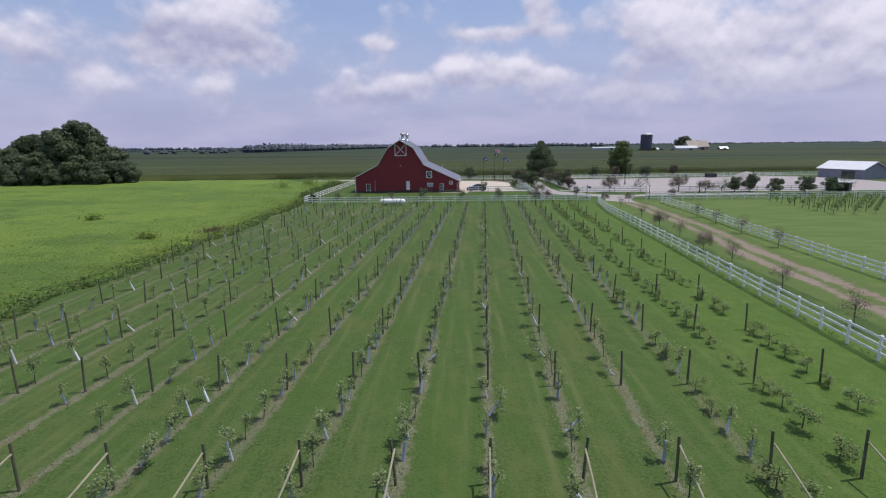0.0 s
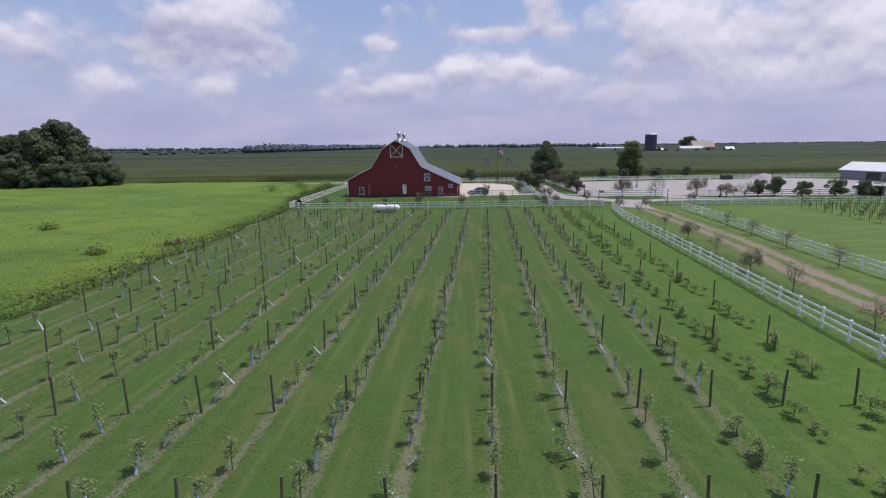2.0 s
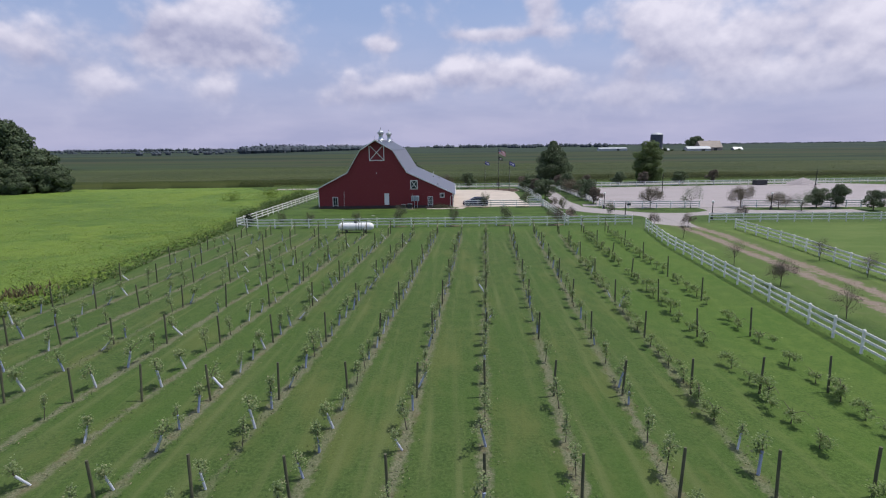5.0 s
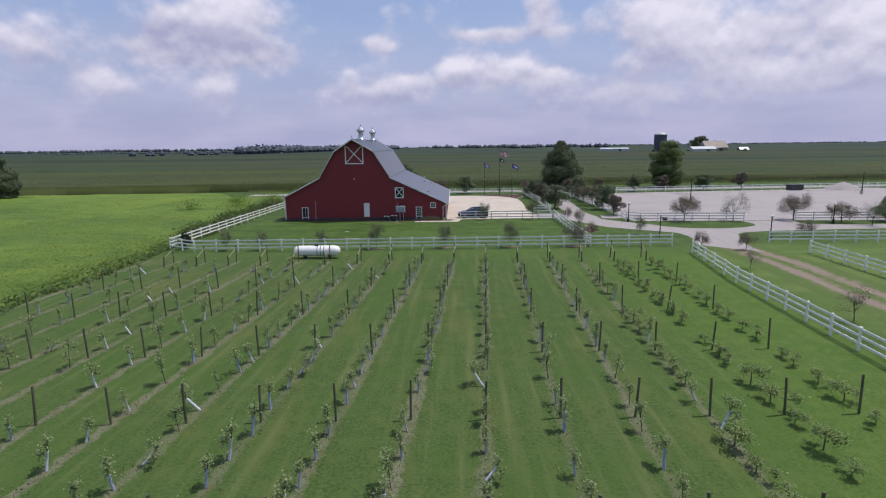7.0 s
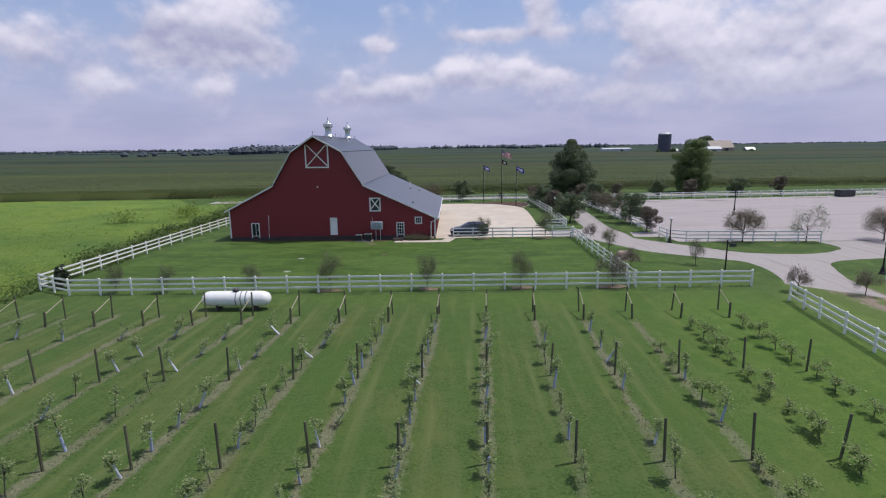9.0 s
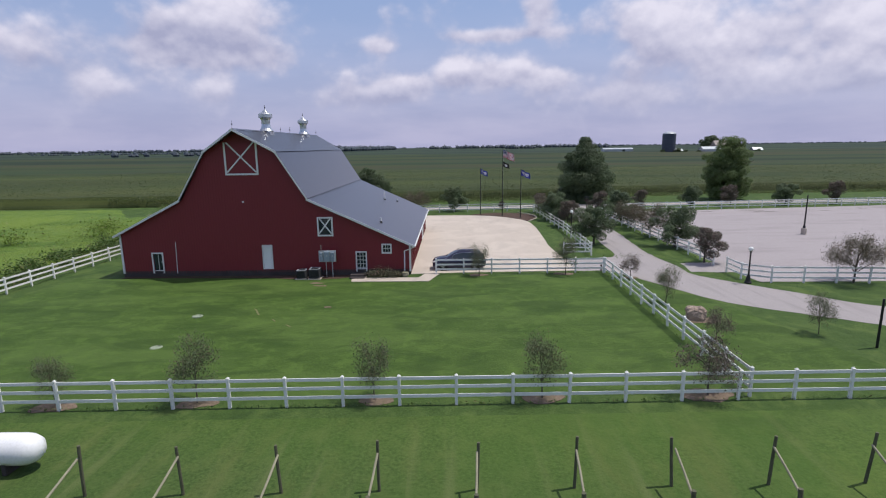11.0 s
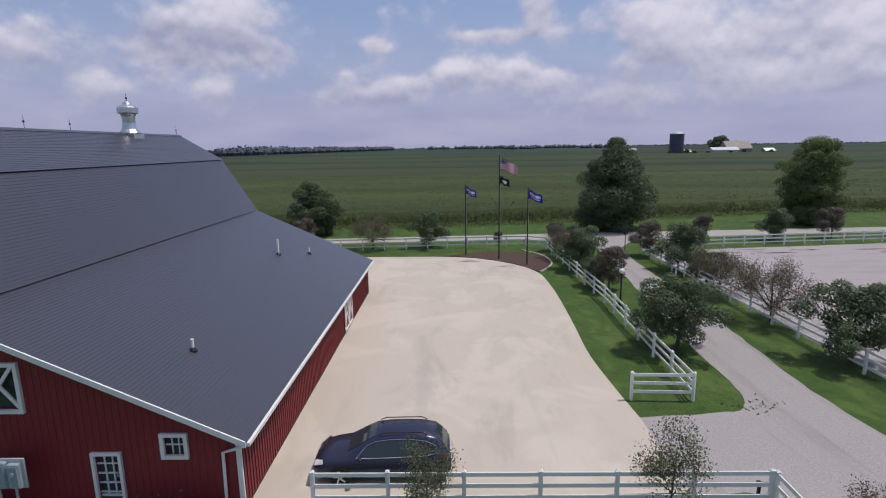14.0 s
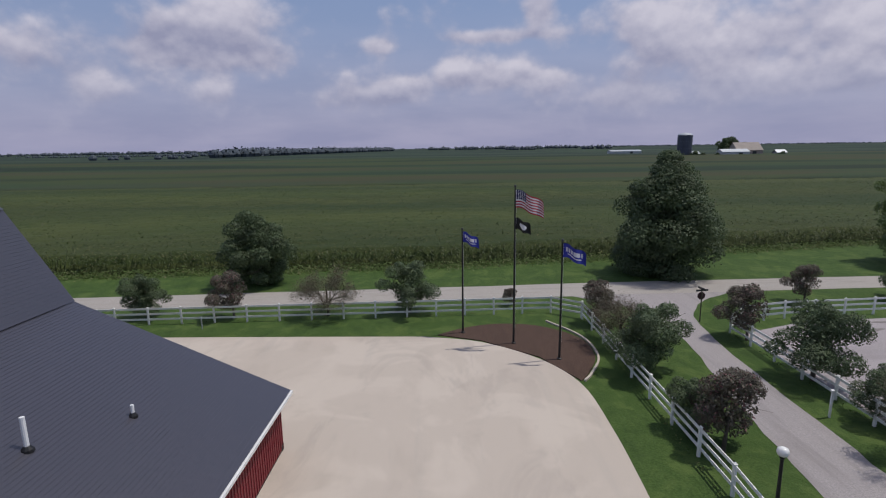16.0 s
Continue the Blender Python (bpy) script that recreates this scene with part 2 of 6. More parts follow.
def make_lawn():
    """Mown turf: worn and olive in the vineyard lanes, lush towards its side fence and, in a darker tone, about the
    barn.
    """
    k = Nodes("mown_grass")
    p = k.pos()
    sep = k.n("ShaderNodeSeparateXYZ")
    k.link(k.pos(1, 1, 1, ROW_TURN), sep.inputs[0])
    fine, mid = k.noise(p, 7.0, 6, 0.7), k.noise(p, 1.1, 6, 0.65)
    broad, wide = k.noise(p, 0.2, 5, 0.6), k.noise(p, 0.05, 4)
    along = k.noise(k.pos(1.6, 0.05, 1.0, ROW_TURN), 1.0, 5, 0.6)
    across = k.noise(k.pos(0.09, 0.32, 1.0, 0.1), 1.0, 4, 0.55)
    lane = k.math("FRACT", k.math("DIVIDE", k.math("SUBTRACT", sep.outputs[0], 8.76), 3.18))
    wheel = k.math("SUBTRACT", 1.0, k.math("MULTIPLY", k.math("ABSOLUTE", k.math("SUBTRACT", k.math("ABSOLUTE", k.math("SUBTRACT", lane, 0.5)), 0.22)), 11.0), clamp=True)
    wheel = k.math("MULTIPLY", wheel, k.span(along, 0.4, 0.62, 0.0, 0.5))
    dry = k.noise(k.pos(0.8, 0.25, 1, ROW_TURN), 0.45, 5, 0.65)
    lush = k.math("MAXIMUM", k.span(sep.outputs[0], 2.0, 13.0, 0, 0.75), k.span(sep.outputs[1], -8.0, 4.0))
    col = k.mix(k.span(fine, 0.3, 0.72), (0.030, 0.056, 0.016), (0.078, 0.120, 0.037))
    col = k.mix(k.span(mid, 0.44, 0.64, 0, 0.8), col, (0.072, 0.103, 0.034))
    col = k.mix(k.span(broad, 0.42, 0.68, 0, 0.55), col, (0.050, 0.092, 0.023))
    col = k.mix(k.span(along, 0.5, 0.7, 0, 0.45), col, (0.098, 0.120, 0.050))
    col = k.mix(k.span(wide, 0.45, 0.6, 0, 0.3), col, (0.056, 0.104, 0.022))
    col = k.mix(k.span(dry, 0.5, 0.68, 0, 0.55), col, (0.102, 0.116, 0.042))
    col = k.mix(wheel, col, (0.112, 0.132, 0.058))
    # bare, weedy strips under the vine rows, frayed and broken
    near_row = k.math("MULTIPLY", k.math("MINIMUM", lane, k.math("SUBTRACT", 1.0, lane)), 3.18)
    fray = k.math("ADD", k.math("MULTIPLY", k.noise(p, 1.7, 6, 0.7), 0.95), k.math("MULTIPLY", k.noise(k.pos(1.0, 0.35, 1.0, ROW_TURN), 0.5, 4, 0.6), 0.75))
    bare = k.span(k.math("ADD", near_row, k.math("SUBTRACT", 0.85, fray)), 0.36, 0.08)
    bare = k.math("MULTIPLY", bare, k.math("MULTIPLY", k.span(sep.outputs[0], 7.0, 6.2), k.span(sep.outputs[1], -7.2, -8.0)))
    bare = k.math("MULTIPLY", bare, k.span(k.noise(k.pos(1.0, 0.5, 1.0, ROW_TURN), 0.12, 3, 0.5), 0.36, 0.54, 0.34, 0.86))
    earth = k.mix(k.span(k.noise(p, 11.0, 5, 0.7), 0.34, 0.66), (0.088, 0.096, 0.060), (0.200, 0.188, 0.148))
    earth = k.mix(k.span(mid, 0.5, 0.66, 0, 0.6), earth, (0.125, 0.094, 0.066))
    col = k.mix(bare, col, earth)
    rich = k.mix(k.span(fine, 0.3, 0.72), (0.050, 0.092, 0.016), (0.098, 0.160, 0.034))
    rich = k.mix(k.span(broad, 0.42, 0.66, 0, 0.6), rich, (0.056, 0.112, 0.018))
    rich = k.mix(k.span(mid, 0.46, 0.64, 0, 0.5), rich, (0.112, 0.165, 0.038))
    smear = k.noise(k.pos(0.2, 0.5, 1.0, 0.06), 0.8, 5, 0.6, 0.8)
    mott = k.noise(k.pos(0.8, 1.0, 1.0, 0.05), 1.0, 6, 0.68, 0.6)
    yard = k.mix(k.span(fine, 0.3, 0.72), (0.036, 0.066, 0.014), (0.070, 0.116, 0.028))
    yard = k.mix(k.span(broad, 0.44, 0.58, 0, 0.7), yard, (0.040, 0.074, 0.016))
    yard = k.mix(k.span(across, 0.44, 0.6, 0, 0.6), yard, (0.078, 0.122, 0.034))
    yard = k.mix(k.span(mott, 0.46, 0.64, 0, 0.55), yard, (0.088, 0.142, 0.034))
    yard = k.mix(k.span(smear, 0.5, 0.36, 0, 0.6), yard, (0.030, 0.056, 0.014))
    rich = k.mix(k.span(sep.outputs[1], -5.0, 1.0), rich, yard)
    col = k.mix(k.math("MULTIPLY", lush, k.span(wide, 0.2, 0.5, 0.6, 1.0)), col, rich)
    col = k.mix(1.0, col, (0.98, 1.01, 0.86), "MULTIPLY")
    return k.finish(col, 0.85, bump=k.math("ADD", fine, k.math("MULTIPLY", mid, 0.8)), strength=0.7, dist=0.05, spec=0.15)


def make_farmland():
    """Open farmland: one sheet whose crops change in long strips far off and which is lawn near by."""
    k = Nodes("farmland")
    p = k.pos()
    fine, mid = k.noise(p, 9.0, 6, 0.65), k.noise(p, 1.3, 5, 0.6)
    broad = k.noise(p, 0.16, 4)
    wide = k.noise(k.pos(0.0012, 0.006, 1.0), 1.0, 3, 0.5)
    wide2 = k.noise(k.pos(0.0035, 0.011, 1.0), 1.0, 3, 0.5)
    col = k.mix(k.span(fine, 0.3, 0.72), (0.032, 0.060, 0.014), (0.066, 0.112, 0.028))
    col = k.mix(k.span(mid, 0.42, 0.7, 0, 0.6), col, (0.070, 0.112, 0.030))
    col = k.mix(k.span(broad, 0.4, 0.64, 0, 0.6), col, (0.044, 0.082, 0.018))
    clump = k.noise(k.pos(1.0, 0.7, 1.0), 0.55, 6, 0.68, 0.7)
    col = k.mix(k.span(clump, 0.48, 0.64, 0, 0.65), col, (0.092, 0.134, 0.036))
    col = k.mix(k.span(clump, 0.46, 0.34, 0, 0.6), col, (0.030, 0.056, 0.015))
    sep = k.n("ShaderNodeSeparateXYZ")
    k.link(k.geo.outputs["Position"], sep.inputs[0])
    smear = k.noise(k.pos(0.12, 0.5, 1.0, 0.1), 1.0, 5, 0.6, 0.4)
    paddock = k.mix(k.span(fine, 0.3, 0.72), (0.056, 0.098, 0.020), (0.108, 0.165, 0.040))
    paddock = k.mix(k.span(smear, 0.42, 0.62, 0, 0.7), paddock, (0.118, 0.160, 0.046))
    col = k.mix(k.math("MULTIPLY", k.span(sep.outputs[0], 15.0, 20.0), k.span(sep.outputs[1], 4.0, -4.0)), col, paddock)
    far = k.span(sep.outputs[1], 88, 130)
    crop = k.mix(k.span(wide, 0.45, 0.53), (0.022, 0.036, 0.024), (0.036, 0.056, 0.030))
    crop = k.mix(k.span(wide2, 0.5, 0.58, 0, 0.8), crop, (0.016, 0.026, 0.020))
    return k.finish(k.mix(far, col, crop), 0.85, bump=k.math("ADD", fine, k.math("MULTIPLY", mid, 0.8)), strength=0.8, dist=0.06, spec=0.15)


def make_corn_top():
    k = Nodes("corn_canopy")
    rows = k.noise(k.pos(0.03, 0.5, 1.0, 0.03), 1.0, 4, 0.55)
    fine = k.noise(k.pos(), 2.4, 5, 0.6)
    wide = k.noise(k.pos(0.004, 0.02, 1.0), 1.0, 4, 0.55)
    wide2 = k.noise(k.pos(0.0016, 0.012, 1.0, 0.05), 1.0, 3, 0.5)
    col = k.mix(k.span(fine, 0.32, 0.7), (0.031, 0.042, 0.013), (0.056, 0.068, 0.021))
    col = k.mix(k.span(rows, 0.45, 0.7, 0, 0.45), col, (0.058, 0.076, 0.024))
    col = k.mix(k.span(wide, 0.46, 0.62, 0, 0.55), col, (0.040, 0.062, 0.018))
    col = k.mix(k.span(wide2, 0.5, 0.6, 0, 0.45), col, (0.066, 0.080, 0.030))
    drift = k.noise(k.pos(0.0055, 0.021, 1.0, -0.06), 1.0, 4, 0.6, 0.4)
    col = k.mix(k.span(drift, 0.50, 0.40, 0, 0.62), col, (0.023, 0.040, 0.013))
    col = k.mix(k.span(drift, 0.53, 0.62, 0, 0.6), col, (0.070, 0.082, 0.024))
    return k.finish(col, 0.8, bump=fine, strength=0.4, dist=0.2, spec=0.12)


def make_far_crop():
    """Distant row crops in long strips of different green and fallow."""
    k = Nodes("distant_crops")
    strip = k.noise(k.pos(0.0022, 0.0105, 1.0, 0.04), 1.0, 2, 0.5, 0.3)
    patch = k.noise(k.pos(0.006, 0.016, 1.0, -0.05), 1.0, 4, 0.6)
    col = k.mix(k.span(strip, 0.44, 0.50), (0.021, 0.032, 0.018), (0.044, 0.058, 0.022))
    col = k.mix(k.span(strip, 0.54, 0.57, 0, 0.8), col, (0.052, 0.050, 0.026))
    col = k.mix(k.span(patch, 0.46, 0.64, 0, 0.5), col, (0.026, 0.052, 0.026))
    return k.finish(col, 0.85, spec=0.1)


def make_meadow():
    k = Nodes("tall_meadow_grass")
    fine, mid, wide = k.noise(k.pos(), 4.5, 6, 0.7), k.noise(k.pos(0.7, 0.5, 1), 0.7, 6, 0.65), k.noise(k.pos(), 0.06, 4)
    patch = k.noise(k.pos(0.6, 1.0, 1), 0.16, 5, 0.6, 0.6)
    tall = k.noise(k.pos(0.5, 0.8, 1), 0.05, 5, 0.65, 0.5)
    col = k.mix(k.span(fine, 0.3, 0.7), (0.088, 0.150, 0.020), (0.150, 0.222, 0.040))
    col = k.mix(k.span(mid, 0.48, 0.7, 0, 0.6), col, (0.070, 0.138, 0.018))
    col = k.mix(k.span(wide, 0.45, 0.6, 0, 0.5), col, (0.160, 0.225, 0.032))
    col = k.mix(k.span(patch, 0.5, 0.66, 0, 0.65), col, (0.060, 0.122, 0.020))
    col = k.mix(k.span(tall, 0.52, 0.62, 0, 0.6), col, (0.062, 0.118, 0.022))
    return k.finish(col, 0.8, bump=fine, strength=1.0, dist=0.2, spec=0.2)


def make_ground_cover(name, c1, c2, c3, fine_scale, bump=0.6, dist=0.02, wear=0.12, rz=0.0, stretch=1.0, edge=0.5):
    """Gravel, soil, mulch: grains, patches and long wheel-worn streaks."""
    k = Nodes(name)
    fine, mid = k.noise(k.pos(), fine_scale, 6, 0.7), k.noise(k.pos(), 0.9, 5, 0.6)
    streak = k.noise(k.pos(1.0, wear, 1.0, rz), stretch, 5, 0.6)
    col = k.mix(k.span(fine, 0.3, 0.7), c1, c2)
    col = k.mix(k.span(mid, 0.45, 0.7, 0, 0.6), col, c3)
    col = k.mix(k.span(streak, 0.48, 0.7, 0, edge), col, tuple(v * 0.7 for v in c3))
    return k.finish(col, 0.9, bump=fine, strength=bump, dist=dist, spec=0.2)


def make_concrete():
    k = Nodes("poured_concrete")
    fine, mid, broad = k.noise(k.pos(), 30, 5, 0.7), k.noise(k.pos(1, 0.4, 1), 0.7, 6, 0.6), k.noise(k.pos(), 0.22, 4, 0.55, 0.6)
    tyre = k.noise(k.pos(0.9, 0.05, 1.0, -0.03), 1.0, 4, 0.55)
    col = k.mix(k.span(fine, 0.3, 0.7), (0.415, 0.358, 0.305), (0.505, 0.440, 0.376))
    col = k.mix(k.span(mid, 0.5, 0.72, 0, 0.5), col, (0.40, 0.342, 0.290))
    col = k.mix(k.span(broad, 0.48, 0.6, 0, 0.6), col, (0.53, 0.465, 0.398))
    damp = k.noise(k.pos(0.25, 0.11, 1.0, 0.3), 1.0, 5, 0.65, 0.8)
    col = k.mix(k.span(damp, 0.53, 0.64, 0, 0.35), col, (0.335, 0.290, 0.255))
    col = k.mix(k.span(tyre, 0.55, 0.7, 0, 0.16), col, (0.30, 0.28, 0.26))
    return k.finish(col, 0.8, bump=fine, strength=0.2, dist=0.004, spec=0.3)


def make_shingle():
    k = Nodes("asphalt_shingles")
    tab = k.n("ShaderNodeTexVoronoi", Scale=1.0)
    k.link(k.pos(4.0, 3.2, 6.0), tab.inputs["Vector"])
    fine, broad = k.noise(k.pos(), 45, 5, 0.7), k.noise(k.pos(), 0.35, 5, 0.6)
    col = k.mix(k.span(fine, 0.25, 0.75), (0.025, 0.023, 0.032), (0.050, 0.046, 0.060))
    col = k.mix(k.span(tab.outputs["Distance"], 0.2, 0.8, 0, 0.35), col, (0.026, 0.026, 0.036))
    col = k.mix(k.span(broad, 0.4, 0.68, 0, 0.45), col, (0.038, 0.034, 0.046))
    return k.finish(col, 0.34, bump=fine, strength=0.05, dist=0.004, spec=0.9, coat=0.5)


def make_red_siding():
    k = Nodes("red_painted_siding")
    grain, broad = k.noise(k.pos(8, 8, 0.7), 3.0, 6, 0.6), k.noise(k.pos(), 0.3, 4)
    col = k.mix(k.span(grain, 0.3, 0.7), (0.205, 0.026, 0.033), (0.176, 0.022, 0.028))
    col = k.mix(k.span(broad, 0.4, 0.7, 0, 0.4), col, (0.190, 0.026, 0.034))
    return k.finish(col, 0.5, bump=grain, strength=0.15, dist=0.004, spec=0.35)


def make_glass():
    k = Nodes("window_glass")
    p = k.n("ShaderNodeBsdfPrincipled", Roughness=0.03, IOR=1.45)
    p.inputs["Base Color"].default_value = (0.03, 0.04, 0.045, 1)
    p.inputs["Specular IOR Level"].default_value = 0.7
    k.link(p.outputs[0], k.out.inputs["Surface"])
    return k.m


def make_track():
    """Two dry wheel ruts that fray into the grass between and beside them."""
    k = Nodes("dirt_track_through_grass")
    uv, sep = k.n("ShaderNodeUVMap"), k.n("ShaderNodeSeparateXYZ")
    uv.uv_map = "across"
    k.link(uv.outputs[0], sep.inputs[0])
    p = k.pos()
    fine, mid, long = k.noise(p, 9.0, 6, 0.65), k.noise(p, 1.3, 5, 0.6), k.noise(k.pos(1.0, 0.18, 1.0), 0.7, 5, 0.65)
    u = k.math("ABSOLUTE", k.math("SUBTRACT", sep.outputs[0], 0.05))
    rut = k.math("ABSOLUTE", k.math("SUBTRACT", u, 0.32))
    worn = k.span(k.math("ADD", rut, k.math("MULTIPLY", k.math("SUBTRACT", k.math("ADD", k.math("MULTIPLY", mid, 0.5), k.math("MULTIPLY", long, 0.5)), 0.5), 1.5)), 0.30, 0.06)
    worn = k.math("MULTIPLY", worn, k.span(u, 0.98, 0.72))
    grass = k.mix(k.span(fine, 0.3, 0.72), (0.056, 0.092, 0.022), (0.104, 0.150, 0.042))
    grass = k.mix(k.span(mid, 0.46, 0.66, 0, 0.6), grass, (0.112, 0.134, 0.050))
    dirt = k.mix(k.span(fine, 0.3, 0.7), (0.150, 0.118, 0.094), (0.270, 0.220, 0.180))
    dirt = k.mix(k.span(long, 0.5, 0.66, 0, 0.6), dirt, (0.190, 0.130, 0.100))
    return k.finish(k.mix(worn, grass, dirt), 0.9, bump=fine, strength=0.7, dist=0.03, spec=0.15)


TRACK = make_track()
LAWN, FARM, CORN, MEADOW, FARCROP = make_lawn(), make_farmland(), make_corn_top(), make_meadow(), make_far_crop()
GRAVEL = make_ground_cover("white_crushed_gravel", (0.27, 0.243, 0.248), (0.38, 0.342, 0.346), (0.315, 0.283, 0.286), 14, wear=5.0, stretch=0.09, edge=0.45)
DRIVE = make_ground_cover("driveway_gravel", (0.25, 0.228, 0.228), (0.37, 0.338, 0.334), (0.31, 0.282, 0.278), 14, wear=0.08, stretch=1.1, edge=0.6)
ROAD = make_ground_cover("pale_road_gravel", (0.28, 0.255, 0.235), (0.40, 0.37, 0.335), (0.35, 0.32, 0.29), 14, wear=6.0, stretch=0.25)
CHURN = make_ground_cover("churned_dark_gravel", (0.14, 0.122, 0.116), (0.24, 0.215, 0.205), (0.20, 0.18, 0.172), 9, bump=1.0)
BARE = make_ground_cover("bare_brown_earth", (0.125, 0.090, 0.066), (0.225, 0.168, 0.125), (0.130, 0.112, 0.062), 9, bump=0.8)
STRAWBED = make_ground_cover("dead_grass", (0.12, 0.13, 0.055), (0.21, 0.20, 0.10), (0.12, 0.135, 0.05), 12, bump=0.6)
MULCH = make_ground_cover("bark_mulch", (0.045, 0.028, 0.021), (0.115, 0.072, 0.055), (0.075, 0.048, 0.038), 12, bump=1.0, dist=0.04)
CONCRETE, SHINGLE, RED, GLASS = make_concrete(), make_shingle(), make_red_siding(), make_glass()
VINYL = plain("white_vinyl", (0.82, 0.81, 0.78), (0.70, 0.70, 0.67), 3.0, 0.4, bump=0.05)
TRIM = plain("white_painted_trim", (0.76, 0.76, 0.75), (0.66, 0.66, 0.64), 3.0, 0.45, bump=0.08)
POST = plain("weathered_timber", (0.120, 0.118, 0.072), (0.072, 0.074, 0.046), 5.0, 0.85, bump=0.6, dist=0.01)
BRACE = plain("pale_peeled_timber", (0.31, 0.29, 0.20), (0.22, 0.205, 0.14), 5.0, 0.8, bump=0.4)
TUBE = plain("white_plastic_tube", (0.62, 0.64, 0.70), (0.46, 0.49, 0.58), 3.0, 0.45, bump=0.05)
TUBE_BLUE = plain("bluish_plastic_tube", (0.36, 0.40, 0.54), (0.27, 0.31, 0.44), 3.0, 0.45, bump=0.05)
BARK = plain("grey_brown_bark", (0.115, 0.095, 0.078), (0.070, 0.058, 0.048), 6.0, 0.9, bump=0.8, dist=0.02)
STEEL = plain("galvanised_steel", (0.62, 0.64, 0.66), (0.48, 0.50, 0.52), 3.0, 0.32, 0.85, 0.1)
BLACK = plain("black_painted_metal", (0.018, 0.018, 0.020), (0.010, 0.010, 0.011), 4.0, 0.45)
DARK = plain("dark_grey_metal", (0.055, 0.057, 0.06), (0.035, 0.036, 0.038), 4.0, 0.5)
FOUND = plain("grey_concrete_block", (0.070, 0.058, 0.055), (0.045, 0.038, 0.036), 3.0, 0.85)
GLOBE = plain("white_glass_globe", (0.80, 0.80, 0.78), (0.72, 0.72, 0.70), 3.0, 0.2)
ROCK = plain("pinkish_granite", (0.40, 0.31, 0.25), (0.24, 0.18, 0.145), 2.5, 0.8, bump=0.9, dist=0.04)
PAINT = plain("midnight_blue_car_paint", (0.040, 0.042, 0.078), (0.034, 0.036, 0.068), 1.0, 0.26, 0.45, 0.02, spec=0.6)
RUBBER = plain("black_rubber", (0.02, 0.02, 0.02), (0.012, 0.012, 0.012), 5.0, 0.8)
TANKW = plain("white_tank_enamel", (0.80, 0.80, 0.80), (0.70, 0.70, 0.69), 2.0, 0.35, bump=0.05)
PANEL = plain("blue_grey_steel_box", (0.30, 0.36, 0.40), (0.24, 0.29, 0.33), 2.0, 0.5)
SHEDWALL = plain("grey_shed_boards", (0.26, 0.27, 0.31), (0.20, 0.21, 0.25), 1.5, 0.6)
ROOFW = plain("white_metal_roof", (0.72, 0.73, 0.75), (0.62, 0.63, 0.66), 1.0, 0.45)
TIN = plain("pale_ribbed_metal", (0.50, 0.52, 0.54), (0.40, 0.42, 0.44), 1.5, 0.45, 0.2)
SILO = plain("dark_blue_silo_steel", (0.075, 0.085, 0.115), (0.055, 0.064, 0.090), 0.5, 0.5)
PINK = plain("faded_barn_boards", (0.36, 0.31, 0.27), (0.29, 0.25, 0.22), 0.6, 0.8)
F_RED, F_WHITE = plain("flag_red", (0.42, 0.03, 0.05), None, 3, 0.8), plain("flag_white", (0.72, 0.72, 0.74), None, 3, 0.8)
F_BLUE, F_NAVY = plain("flag_royal_blue", (0.035, 0.045, 0.33), None, 3, 0.8), plain("flag_navy", (0.02, 0.025, 0.10), None, 3, 0.8)
SIGN_BACK = plain("dull_brown_sign_back", (0.085, 0.040, 0.038), (0.060, 0.034, 0.032), 4.0, 0.6)
F_BLACK, SIGN_RED = plain("flag_black", (0.015, 0.015, 0.015), None, 3, 0.8), plain("sign_red", (0.35, 0.02, 0.02), None, 3, 0.4)
L_VINE = leaf("vine_leaves", (0.175, 0.250, 0.095), (0.310, 0.365, 0.180), (0.38, 0.38, 0.21), 0.5)
L_BUSH = leaf("berry_leaves", (0.150, 0.225, 0.070), (0.255, 0.325, 0.130), (0.31, 0.34, 0.15), 0.5)
L_TREE = leaf("tree_leaves", (0.074, 0.112, 0.052), (0.112, 0.150, 0.074), translucent=0.3)
L_PEAR = leaf("pear_leaves", (0.076, 0.118, 0.056), (0.150, 0.195, 0.100), translucent=0.3)
L_PLUM = leaf("plum_leaves", (0.095, 0.082, 0.064), (0.150, 0.138, 0.100), (0.18, 0.09, 0.09))
L_DRY = leaf("sparse_olive_leaves", (0.090, 0.095, 0.055), (0.165, 0.150, 0.095), (0.20, 0.12, 0.09))
L_ELM = leaf("elm_leaves", (0.110, 0.165, 0.056), (0.165, 0.225, 0.084), translucent=0.4)
L_SAP = leaf("sapling_leaves", (0.085, 0.110, 0.058), (0.150, 0.165, 0.090), (0.17, 0.12, 0.085), 0.35)
L_OLIVE = leaf("olive_leaves", (0.082, 0.080, 0.050), (0.140, 0.122, 0.078), (0.18, 0.11, 0.08), 0.25)
L_CEDAR = leaf("cedar_needles", (0.010, 0.024, 0.010), (0.022, 0.042, 0.016), translucent=0.05)
L_CORN = leaf("corn_leaves", (0.040, 0.062, 0.019), (0.072, 0.094, 0.031), (0.12, 0.12, 0.05))
L_GRASS = leaf("meadow_blades", (0.135, 0.210, 0.034), (0.215, 0.290, 0.062), (0.23, 0.25, 0.09), 0.45)
L_WEED = leaf("rank_weeds", (0.064, 0.116, 0.026), (0.118, 0.178, 0.044), (0.16, 0.17, 0.06), 0.4)
# blue-grey of distance haze painted into the leaf colour
L_FAR = leaf("far_woodland_hazed", (0.058, 0.074, 0.094), (0.072, 0.090, 0.108), translucent=0.0)
